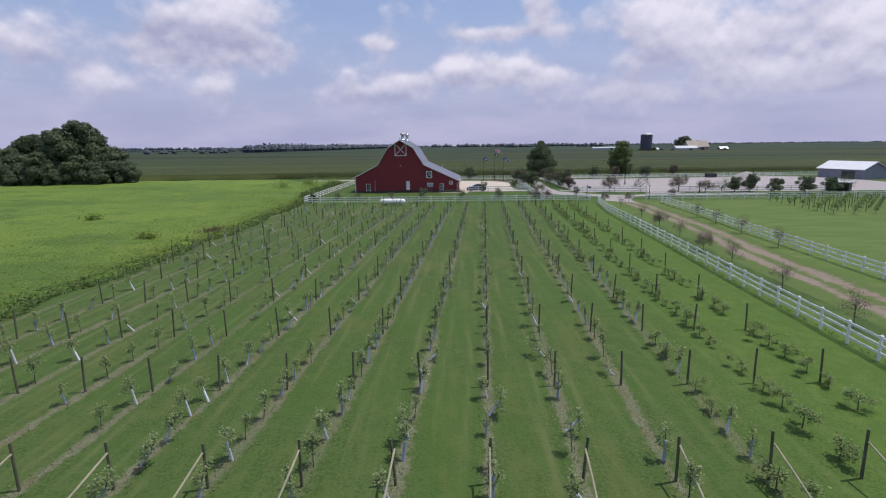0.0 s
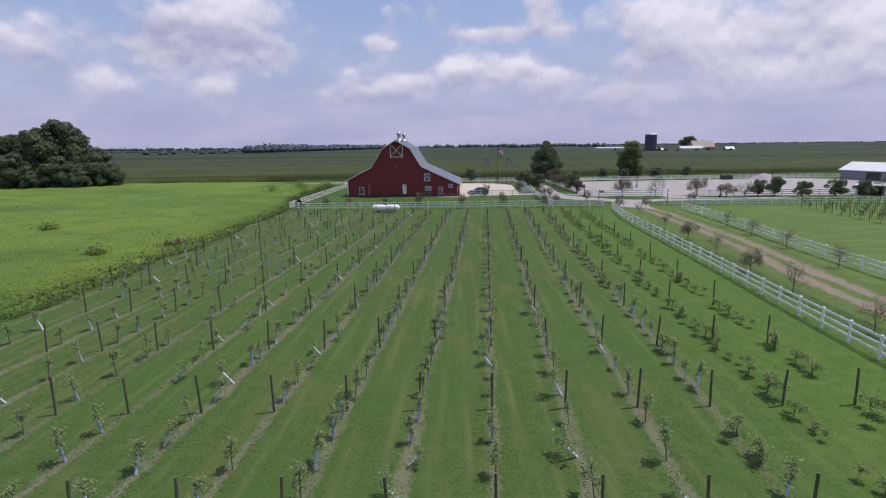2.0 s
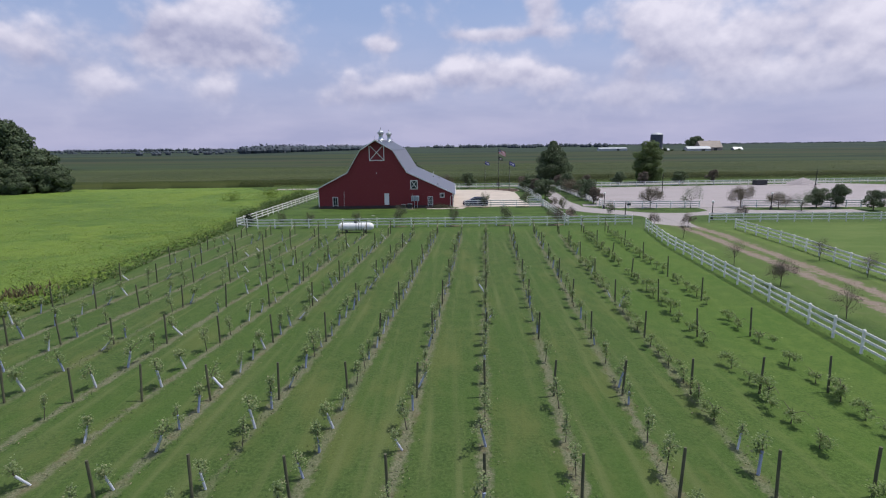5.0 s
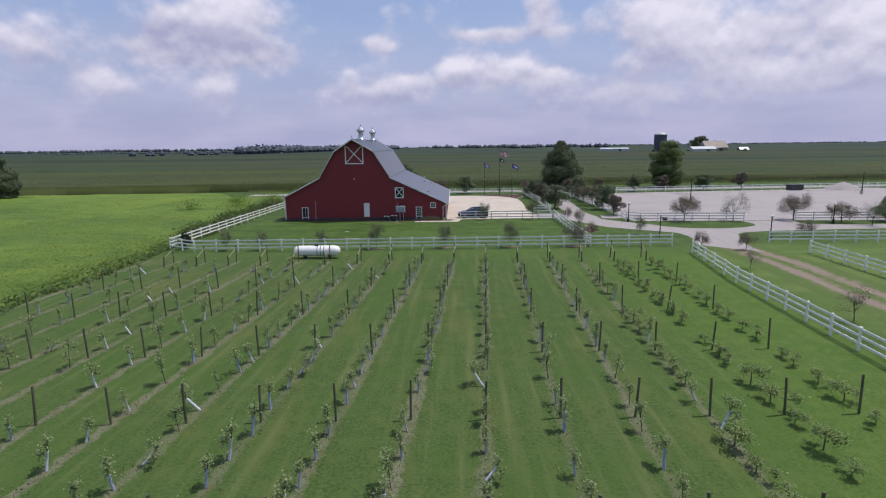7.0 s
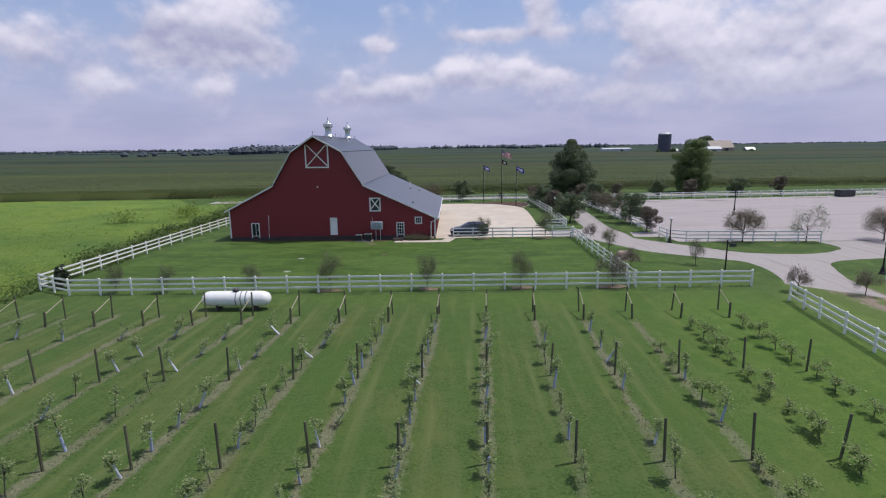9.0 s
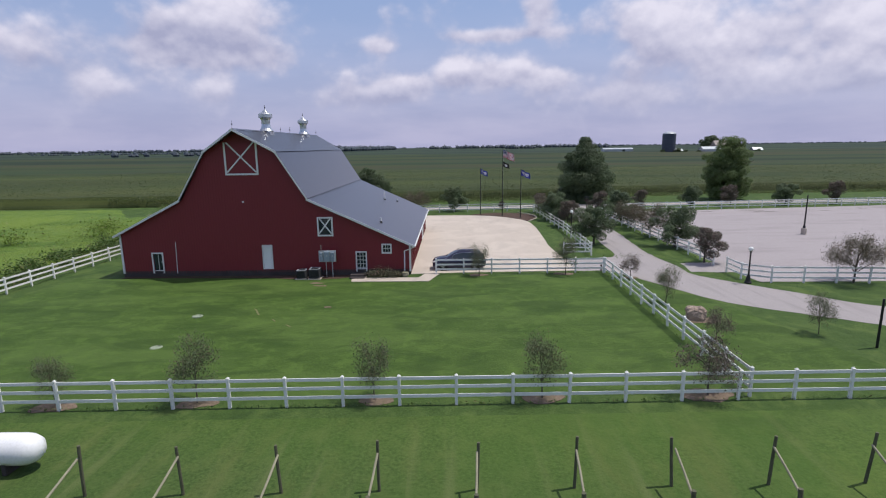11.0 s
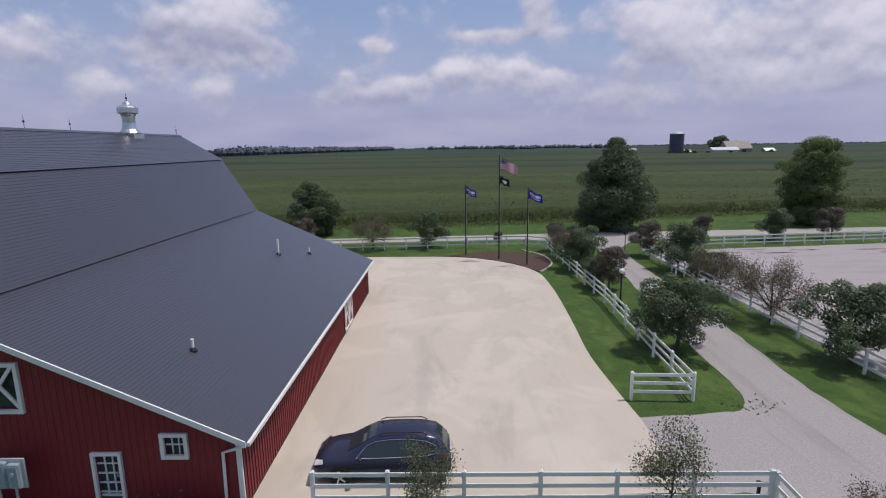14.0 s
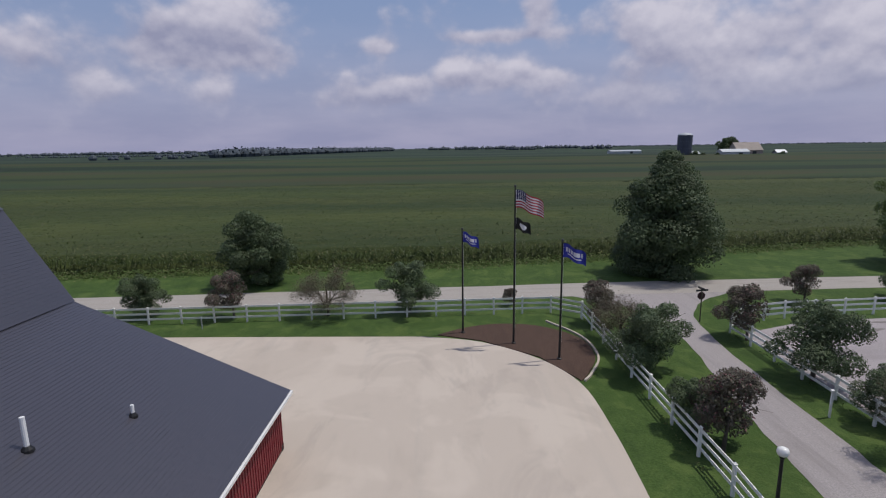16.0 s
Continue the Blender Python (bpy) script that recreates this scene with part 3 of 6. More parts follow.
L_VERGE = leaf("verge_weeds", (0.100, 0.155, 0.040), (0.165, 0.220, 0.070), (0.20, 0.21, 0.09), 0.4)
L_STRAW = leaf("straw_and_weeds", (0.085, 0.115, 0.040), (0.150, 0.165, 0.075), (0.24, 0.21, 0.13), 0.3)
L_DEAD = leaf("brown_dead_brush", (0.17, 0.125, 0.07), (0.22, 0.18, 0.10), (0.10, 0.15, 0.05))


# ---- building tools ----
rng = np.random.default_rng(11)


class Geo:
    """Vertices and faces gathered for one mesh."""

    def __init__(self):
        self.v, self.f, self.k = [], [], []

    def add(self, verts, faces, slot=0):
        o = len(self.v)
        self.v += [tuple(p) for p in verts]
        self.f += [tuple(i + o for i in q) for q in faces]
        self.k += [slot] * len(faces)
        return self

    def box(self, x, y, z, sx, sy, sz, m=None, slot=0, bevel=0.0):
        """A block centred on x, y with its foot at z; bevel takes off the upright and top edges."""
        a, b, c = sx / 2, sy / 2, bevel
        if c:
            ring = [(-a + c, -b), (a - c, -b), (a, -b + c), (a, b - c), (a - c, b), (-a + c, b), (-a, b - c), (-a, -b + c)]
            vs = [(p, q, 0) for p, q in ring] + [(p, q, sz - c) for p, q in ring]
            t = [(p * (1 - c / a), q * (1 - c / b), sz) for p, q in ring]
            vs += t
            fs = [tuple(reversed(range(8))), tuple(range(16, 24))]
            for r in (0, 8):
                fs += [(r + i, r + (i + 1) % 8, r + 8 + (i + 1) % 8, r + 8 + i) for i in range(8)]
        else:
            vs = [(-a, -b, 0), (a, -b, 0), (a, b, 0), (-a, b, 0), (-a, -b, sz), (a, -b, sz), (a, b, sz), (-a, b, sz)]
            fs = [(3, 2, 1, 0), (4, 5, 6, 7), (0, 1, 5, 4), (1, 2, 6, 5), (2, 3, 7, 6), (3, 0, 4, 7)]
        vs = [Vector((p[0], p[1], p[2])) for p in vs]
        vs = [(m @ p if m else p) + Vector((x, y, z)) for p in vs]
        return self.add(vs, fs, slot)

    def tube(self, pts, radii, sides=8, caps=True, slot=0):
        pts = [Vector(p) for p in pts]
        vs, fs = [], []
        for i, p in enumerate(pts):
            d = (pts[min(i + 1, len(pts) - 1)] - pts[max(i - 1, 0)]).normalized()
            u = d.orthogonal().normalized() if i == 0 else (u - d * u.dot(d)).normalized()
            w = d.cross(u)
            for s in range(sides):
                a = 2 * math.pi * s / sides
                vs.append(p + (u * math.cos(a) + w * math.sin(a)) * radii[i])
        for i in range(len(pts) - 1):
            fs += [(i * sides + s, i * sides + (s + 1) % sides, (i + 1) * sides + (s + 1) % sides, (i + 1) * sides + s) for s in range(sides)]
        if caps:
            fs += [tuple(reversed(range(sides))), tuple(range((len(pts) - 1) * sides, len(pts) * sides))]
        return self.add(vs, fs, slot)

    def lathe(self, x, y, prof, sides=16, slot=0, m=None):
        """prof: (radius, z) from the foot to the top."""
        vs, fs = [], []
        for r, z in prof:
            for s in range(sides):
                a = 2 * math.pi * s / sides
                p = Vector((max(r, 0.001) * math.cos(a), max(r, 0.001) * math.sin(a), z))
                vs.append((m @ p if m else p) + Vector((x, y, 0)))
        n = len(prof)
        for i in range(n - 1):
            fs += [(i * sides + s, i * sides + (s + 1) % sides, (i + 1) * sides + (s + 1) % sides, (i + 1) * sides + s) for s in range(sides)]
        fs += [tuple(reversed(range(sides))), tuple(range((n - 1) * sides, n * sides))]
        return self.add(vs, fs, slot)

    def cards(self, centres, size, up=0.3, aspect=0.6, slot=0, droop=0.0):
        """Leaves: a folded pair of triangles at each centre, turned every way."""
        c = np.asarray(centres, float)
        n = len(c)
        if not n:
            return self
        d = rng.normal(size=(n, 3))
        d[:, 2] = d[:, 2] * 0.6 - droop
        d /= np.linalg.norm(d, axis=1)[:, None]
        e = np.cross(d, rng.normal(size=(n, 3)) * 0.7 + np.array([0, 0, up + 0.8]))
        e /= np.linalg.norm(e, axis=1)[:, None] + 1e-9
        s = (np.asarray(size) * rng.uniform(0.6, 1.25, n))[:, None]
        nrm = np.cross(d, e)
        a, b = c - d * s * 0.5, c + d * s * 0.5
        l, r = c + e * s * aspect * 0.5 + nrm * s * 0.12, c - e * s * aspect * 0.5 + nrm * s * 0.12
        vs = np.stack([a, r, b, l], 1).reshape(-1, 3)
        o = len(self.v)
        self.v += list(map(tuple, vs))
        for i in range(n):
            q = o + 4 * i
            self.f += [(q, q + 1, q + 2), (q, q + 2, q + 3)]
        self.k += [slot] * (2 * n)
        return self

    def leaves(self, centres, normals, size, aspect=0.6, slot=0):
        """Leaves that each face along a normal of their own."""
        c, nrm = np.asarray(centres, float), np.asarray(normals, float)
        n = len(c)
        nrm = nrm / (np.linalg.norm(nrm, axis=1)[:, None] + 1e-9)
        d = np.cross(nrm, rng.normal(size=(n, 3)))
        d /= np.linalg.norm(d, axis=1)[:, None] + 1e-9
        e = np.cross(nrm, d)
        s = (np.asarray(size) * rng.uniform(0.6, 1.3, n))[:, None]
        vs = np.stack([c - d * s * .5, c - e * s * aspect * .5 - nrm * s * .1, c + d * s * .5, c + e * s * aspect * .5 - nrm * s * .1], 1).reshape(-1, 3)
        o = len(self.v)
        self.v += list(map(tuple, vs))
        for i in range(n):
            q = o + 4 * i
            self.f += [(q, q + 1, q + 2), (q, q + 2, q + 3)]
        self.k += [slot] * (2 * n)
        return self

    def mesh(self, name, mats, smooth=False, weld=False):
        me = bpy.data.meshes.new(name)
        me.from_pydata(self.v, [], self.f)
        if weld:
            bm = bmesh.new()
            bm.from_mesh(me)
            bmesh.ops.remove_doubles(bm, verts=bm.verts, dist=0.0005)
            bm.to_mesh(me)
            bm.free()
        mats = mats if isinstance(mats, (list, tuple)) else [mats]
        for m in mats:
            me.materials.append(m)
        if len(mats) > 1:
            me.polygons.foreach_set("material_index", self.k)
        if smooth:
            me.polygons.foreach_set("use_smooth", [True] * len(me.polygons))
        me.update()
        return me


def thing(name, at=(0, 0, 0), turn=0.0, label="", category="", group="", kind=""):
    ob = new(name)
    ob.empty_display_size = 0.2
    ob.matrix_basis = pose(*at, 0, 0, turn)
    return tagged(ob, label, category, group, kind)


def part(name, geo, mats, parent, label="", smooth=False, weld=False):
    ob = new(name, geo.mesh(name, mats, smooth, weld) if isinstance(geo, Geo) else geo)
    ob.parent = parent
    return tagged(ob, label) if label else ob


def piece(name, me, parent, m, label=""):
    ob = new(name, me)
    ob.parent = parent
    ob.matrix_basis = m
    return tagged(ob, label) if label else ob


def solid(name, geo, mats, label, category, kind="", group="", smooth=False):
    return tagged(new(name, geo.mesh(name, mats, smooth)), label, category, group, kind)


def curve_through(pts, steps=6):
    """A smooth line through plan points."""
    pts = [Vector((*p, 0)) if len(p) == 2 else Vector(p) for p in pts]
    out = []
    for i in range(len(pts) - 1):
        p0, p1, p2, p3 = pts[max(i - 1, 0)], pts[i], pts[i + 1], pts[min(i + 2, len(pts) - 1)]
        for s in range(steps):
            t = s / steps
            out.append(0.5 * ((2 * p1) + (p2 - p0) * t + (2 * p0 - 5 * p1 + 4 * p2 - p3) * t * t + (3 * p1 - p0 - 3 * p2 + p3) * t ** 3))
    return [(p.x, p.y) for p in out] + [(pts[-1].x, pts[-1].y)]


def ragged(pts, amount, step=0.6):
    """Breaks a closed outline into short lengths and frays it."""
    out = []
    for (ax, ay), (bx, by) in zip(pts, pts[1:] + pts[:1]):
        n = max(1, int(math.hypot(bx - ax, by - ay) / step))
        for i in range(n):
            t = i / n
            x, y = ax + (bx - ax) * t, ay + (by - ay) * t
            q = noise.noise_vector(Vector((x * 0.9, y * 0.9, 3.1))) + noise.noise_vector(Vector((x * 3, y * 3, 7.7))) * 0.5
            out.append((x + q.x * amount, y + q.y * amount))
    return out


def slab(name, outline, z0, z1, mat, label, category, kind="structure"):
    """A flat sheet with thickness over a plan outline."""
    bm = bmesh.new()
    vs = [bm.verts.new((x, y, z1)) for x, y in outline]
    f = bm.faces.new(vs)
    f.normal_update()
    if f.normal.z < 0:
        f.normal_flip()
    edges = list(f.edges)
    bmesh.ops.triangulate(bm, faces=[f])
    ext = bmesh.ops.extrude_edge_only(bm, edges=edges)
    bmesh.ops.translate(bm, verts=[g for g in ext["geom"] if isinstance(g, bmesh.types.BMVert)], vec=(0, 0, z0 - z1))
    bmesh.ops.recalc_face_normals(bm, faces=bm.faces)
    me = bpy.data.meshes.new(name)
    bm.to_mesh(me)
    bm.free()
    me.materials.append(mat)
    return tagged(new(name, me), label, category, "", kind)


# ---- ground and surfaces ----
g = Geo()
g.add([(-6000, -1500, 0), (6000, -1500, 0), (6000, 7000, 0), (-6000, 7000, 0)], [(0, 1, 2, 3)])
solid("ground", g, FARM, "flat mown grass and farmland reaching to the horizon", "ground", "structure")

FIELD_EDGE = lambda y: -41.3 - 0.055 * max(0.0, -y - 32) - (0.02 * y if y > 0 else 0)

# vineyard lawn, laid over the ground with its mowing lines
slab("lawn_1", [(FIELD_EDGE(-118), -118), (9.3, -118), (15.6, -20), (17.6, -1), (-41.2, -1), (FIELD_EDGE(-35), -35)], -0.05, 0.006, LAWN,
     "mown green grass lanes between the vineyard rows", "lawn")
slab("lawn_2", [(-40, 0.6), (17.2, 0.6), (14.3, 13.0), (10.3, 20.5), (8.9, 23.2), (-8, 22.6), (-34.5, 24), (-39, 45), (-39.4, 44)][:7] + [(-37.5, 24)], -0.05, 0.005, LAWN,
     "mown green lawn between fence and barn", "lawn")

# concrete yard beside and behind the barn
yard = [(-8.6, 23.9), (-3.6, 24.2), (6.6, 24.3), (6.8, 29.1)] + curve_through([(6.7, 31), (6.6, 36), (7.0, 41), (7.4, 46.4), (7.6, 51), (7.4, 55.7), (5.7, 59.3), (2.3, 62.3), (-1.6, 63.5)], 5) + [
    (-11.6, 63.9), (-24, 64.3), (-24, 50.5), (-8, 50.5)]
slab("pavement_1", yard, -0.1, 0.035, CONCRETE, "pale poured concrete yard beside the barn, faintly tyre-marked", "concrete yard")
slab("pavement_2", [(-13.2, 23.6), (-13.0, 21.5), (-6.5, 21.3), (-5.6, 23.9), (-6.9, 23.9), (-7.4, 22.6), (-11.9, 22.75), (-12.0, 23.55)], -0.1, 0.04, CONCRETE,
     "pale concrete walk leading to the barn's glazed door", "concrete walk")
bed = curve_through([(-0.6, 63.75), (1.5, 65.2), (4.2, 65.9), (7.1, 65.1), (9.2, 62.6), (9.3, 59.5), (8.2, 57.0), (7.5, 56.0)], 5) + [(7.4, 56.3), (5.8, 59.5), (2.4, 62.5)]
slab("flower_bed", bed, -0.05, 0.06, MULCH, "curved bed of dark brown bark mulch under flagpoles", "mulch bed")
kerb = Geo()
line = curve_through([(7.6, 66.3), (9.35, 63.0), (9.5, 59.5), (8.4, 57.0), (7.7, 56.0)], 5)
for (ax, ay), (bx, by) in zip(line, line[1:]):
    a = math.atan2(by - ay, bx - ax)
    kerb.box((ax + bx) / 2, (ay + by) / 2, 0, math.hypot(bx - ax, by - ay), 0.13, 0.12, Matrix.Rotation(a, 3, "Z"))
solid("kerb", kerb, CONCRETE, "low pale concrete edging round the mulch bed", "kerb", "structure")

road_n, road_f = lambda x: 72.5 + 0.05 * x if x < 20 else 73.5 + 0.03 * (x - 20), lambda x: 76.7 + 0.05 * x if x < 20 else 77.7 + 0.025 * (x - 20)
xs = list(range(-56, 421, 4))
slab("road", ragged([(x, road_n(x)) for x in xs] + [(x, road_f(x)) for x in reversed(xs)], 0.16, 3), -0.05, 0.014, ROAD,
     "pale gravel country road running behind the farmstead", "road")
left = curve_through([(10.8, 73.4), (15.2, 69.0), (16.2, 63), (15.0, 55), (14.1, 48), (13.4, 42), (12.8, 37.1), (12.4, 32), (11.6, 29.9), (9.5, 29.5), (6.5, 29.3)], 6)
left2 = curve_through([(6.5, 24.3), (9.4, 24.0), (10.6, 22.0), (12.3, 18.6), (14.6, 14.2), (18.6, 11.1), (21.6, 8.6), (21.7, 4.6), (20.3, 0.5)], 6)
right2 = curve_through([(25.2, -4.0), (25.8, 0.0), (27.8, 5.2), (31.0, 8.6), (42.5, 9.9), (60, 10.5)], 6)
right3 = curve_through([(60, 14.0), (44.0, 14.4), (43.2, 18.4)], 4)
right4 = curve_through([(35.6, 18.6), (35.4, 14.6), (30.5, 12.0), (24.4, 12.8), (20.8, 16.6), (16.4, 21.8), (16.1, 25.5), (15.8, 31.5), (16.3, 37.5), (17.0, 44), (17.5, 50), (17.9, 58), (18.9, 66), (21.4, 70.5), (26.0, 73.7)], 6)
slab("driveway", ragged(left + left2 + right2 + right3 + right4, 0.14, 0.8), -0.05, 0.010, DRIVE, "pale gravel driveway bending from the road past the barn", "driveway")
slab("driveway_apron", ragged([(16.4, 23.2), (21.5, 22.7), (21.5, 27.0), (17.0, 26.6)], 0.12, 0.7), -0.05, 0.013, DRIVE, "gravel opening between driveway and parking lot", "gravel apron")
slab("parking_lot", ragged([(20.2, 19.6), (43, 18.6), (60, 17.5), (100, 16), (112, 30), (112, 62), (98, 72), (62, 68.3), (26, 65.2), (20.6, 63), (20.3, 40)], 0.2, 1.5), -0.05, 0.012, GRAVEL,
     "wide white crushed-gravel parking lot inside a fence", "gravel lot")
mid = curve_through([(23.6, 1.5), (23.9, -8), (23.6, -14), (22.5, -29), (20.9, -43), (18.6, -58), (15.2, -118)], 14)
g = Geo()
us = [-1.0, -0.6, -0.2, 0.2, 0.6, 1.0]
for x, y in mid:
    g.v += [(x + 3.4 * u, y, 0.009) for u in us]
for j in range(len(mid) - 1):
    for i in range(5):
        q = j * 6 + i
        g.f.append((q, q + 6, q + 7, q + 1))
        g.k.append(0)
trk = solid("dirt_track", g, TRACK, "dry dirt track with two worn wheel ruts through grass", "dirt track", "structure")
uv = trk.data.uv_layers.new(name="across")
for lp in trk.data.loops:
    uv.data[lp.index].uv = (us[lp.vertex_index % 6], 0.0)
for i, (x, y, rx, ry) in enumerate(((-22.6, .35, 1.0, .5), (-16.3, .45, 1.0, .5), (-8.5, .5, .9, .45), (-1.1, .4, 1.0, .5), (6.3, .45, 1.2, .6), (5.3, 23.2, .9, .5), (-2.2, 23.3, .9, .5), (10.9, 10.4, 1.15, .55), (10.45, 21.6, .6, .4))):
    ring = [(x + rx * math.cos(a * .35), y + ry * math.sin(a * .35)) for a in range(18)]
    slab("mulch_ring", ragged(ring, 0.24, 0.22), -0.03, 0.02, BARE, "patch of bare brown mulch round a young tree", "mulch ring")

slab("mulch_bed", ragged([(-33.5, 24.4), (-33.5, 23.9), (-24, 23.55), (-20.5, 23.35), (-18.5, 22.75), (-14.2, 22.7), (-13.4, 23.2), (-13.4, 23.9)], 0.14, 0.5), -0.04, 0.025, MULCH,
     "thin strip of dark bark mulch along the barn wall", "mulch bed")
for x, y, r in ((-15.9, 21.3, .45), (-15.3, 20.4, .4), (-13.5, 14.6, .25)):
    ring = [(x + r * 1.4 * math.cos(a * .42), y + r * .5 * math.sin(a * .42)) for a in range(15)]
    slab("bare_patch", ragged(ring, 0.22, 0.18), -0.03, 0.016, BARE, "small bare worn patch in the lawn", "bare ground")
for line in (((-18.6, 14.3), (-18.2, 13.6), (-17.9, 13.0)), ((-16.6, 12.0), (-16.3, 11.5)), ((-15.4, 10.8), (-15.0, 10.4)), ((-15.6, 21.4), (-14.4, 21.6))):
    for (ax, ay), (bx, by) in zip(line, line[1:]):
        ring = [(ax - .05, ay), (ax + .04, ay + .02), (bx + .05, by), (bx - .04, by - .02)]
        slab("bare_patch", ragged(ring, 0.10, 0.12), -0.03, 0.016, STRAWBED, "pale strip of dead grass in the lawn", "bare ground")
for _ in range(34):
    x, y, r = rng.uniform(24, 92), 63.2 + rng.normal() * 1.0, rng.uniform(0.25, 0.9)
    y += 0.05 * (x - 26)
    ring = [(x + r * 2.6 * math.cos(a * .45), y + r * .35 * math.sin(a * .45)) for a in range(14)]
    slab("churned_patch", ragged(ring, 0.25, 0.25), -0.03, 0.02, CHURN, "dark churned gravel and dirt at the lot's edge", "gravel")
solid("sod_clumps", Geo().cards([(12.2 + rng.normal() * .9, 30.0 + rng.normal() * .35 + .25 * abs(rng.normal()), 0.04) for _ in range(50)], 0.15, 0.6, 0.6), L_WEED, "broken grass clumps spilling onto the gravel", "grass", "stuff")

# ---- vineyard floor ----
ROWS_X = [8.3 - 3.19 * (i - 1) for i in range(16)]          # where each row meets its far end, y = -5.8
row_x = lambda i, y: ROWS_X[i] + ROW_SLOPE * (y + 5.8)
LINES = [-15.9 - 7.315 * k for k in range(11)]
# ---- fields ----
def sheet(name, x0, x1, y0, y1, step, height, rough, mat, label, category, inside=None):
    nx, ny = int((x1 - x0) / step) + 1, int((y1 - y0) / step) + 1
    vs, fs = [], []
    for j in range(ny):
        for i in range(nx):
            x, y = x0 + i * step, y0 + j * step
            n = noise.noise(Vector((x * 0.45, y * 0.45, 1))) + 0.7 * noise.noise(Vector((x * 1.4, y * 1.4, 4))) + 0.8 * noise.noise(Vector((x * 0.09, y * 0.09, 8)))
            k = inside(x, y) if inside else 1.0
            vs.append((x, y, max(0.0, k) * (height + rough * n) - (0.05 if k <= 0 else 0)))
    for j in range(ny - 1):
        for i in range(nx - 1):
            q = j * nx + i
            if max(vs[q][2], vs[q + 1][2], vs[q + nx][2], vs[q + nx + 1][2]) > 0:
                fs.append((q, q + 1, q + nx + 1, q + nx))
    return solid(name, Geo().add(vs, fs), mat, label, category, "structure", smooth=True)


step01 = lambda v: max(0.0, min(1.0, v))
meadow_in = lambda x, y: step01((FIELD_EDGE(y) + 0.4 - x + 2.2 * noise.noise(Vector((y * 0.13, 2, 0))) + 0.8 * noise.noise(Vector((y * 0.5, 7, 0)))) / 4.5) * step01((66 + (0.0 if x > -58 else 12 * step01((-58 - x) / 8)) - y) / 1.5) * step01((x + 300) / 2)
sheet("meadow", -150, -39, -118, 80, 1.0, 0.32, 0.16, MEADOW, "bright yellow-green meadow of tall uncut grass", "meadow", meadow_in)
sheet("meadow_far", -330, -149, -118, 79, 3.0, 0.32, 0.2, MEADOW, "bright yellow-green meadow reaching away from the vineyard", "meadow")

CORN_Y = lambda x: (86.5 + 0.06 * max(x, -110)) if x < 0 else (86.5 + 0.17 * x if x < 53 else 95.5 + 0.03 * (x - 53))
corn_in = lambda x, y: step01((y - CORN_Y(x)) / 0.5)
sheet("corn_field_1", -110, 170, 78, 190, 1.0, 2.0, 0.16, CORN, "dense dark green field of standing corn", "corn field", corn_in)
sheet("corn_field_2", -640, -110, 78, 190, 2.0, 2.0, 0.16, CORN, "dense dark green corn beyond the meadow", "corn field", corn_in)
sheet("corn_field_3", 170, 900, 94, 190, 2.0, 2.0, 0.16, CORN, "dense dark green corn beyond the road", "corn field", corn_in)
sheet("corn_field_4", -900, 1100, 190, 620, 10.0, 2.05, 0.1, FARCROP, "wide crop fields in strips running off towards far farms", "crop field")

g = Geo()
for x0 in np.arange(-70, 150, 0.26):
    for r in range(11):
        x = x0 + rng.uniform(-0.08, 0.08)
        y = CORN_Y(x) - 0.5 + r * 0.76 + rng.uniform(-0.08, 0.08)
        h = rng.uniform(1.9, 2.5)
        if r > 3 and rng.random() < 0.45:
            continue
        g.add([(x - .02, y, 0), (x + .02, y, 0), (x, y, h)], [(0, 1, 2)])
        for s in range(4):
            a, z = rng.uniform(0, 6.28), h * (0.3 + 0.17 * s)
            c_, s_ = math.cos(a), math.sin(a)
            w = 0.05
            p, q = (x + c_ * .3, y + s_ * .3, z + .25), (x + c_ * .62, y + s_ * .62, z + .02)
            g.add([(x, y, z), (p[0] - s_ * w, p[1] + c_ * w, p[2]), (p[0] + s_ * w, p[1] - c_ * w, p[2]), q], [(0, 1, 2), (1, 3, 2)])
solid("corn_stalks", g, L_CORN, "leafy standing corn stalks along the field's edge", "corn", "stuff")
pts = np.stack([rng.uniform(-130, 260, 60000), rng.uniform(0, 1, 60000) ** 1.6 * 95, rng.uniform(1.9, 2.45, 60000)], 1)
pts[:, 1] += [CORN_Y(x) + 5 for x in pts[:, 0]]
solid("corn_tops", Geo().leaves(pts[::2], rng.normal(size=(30000, 3)) * 0.4 + (0, -0.2, 1), 0.42, 0.3), L_CORN, "leaf tips and tassels standing over the corn", "corn", "stuff")


def blades(name, pts, size, mat, label, category, width=0.14):
    """Upright tufts: three bent blades at each place."""
    gg = Geo()
    for x, y, z, s in pts:
        for _ in range(3):
            a = rng.uniform(0, 6.28)
            c_, s_, h = math.cos(a), math.sin(a), size * s * rng.uniform(0.7, 1.3)
            w, l = h * width, h * rng.uniform(0.2, 0.6)
            gg.add([(x - s_ * w, y + c_ * w, z), (x + s_ * w, y - c_ * w, z), (x + c_ * l * .5, y + s_ * l * .5, z + h * .75), (x + c_ * l, y + s_ * l, z + h * .9)], [(0, 1, 2), (1, 3, 2)])
    return solid(name, gg, mat, label, category, "stuff")


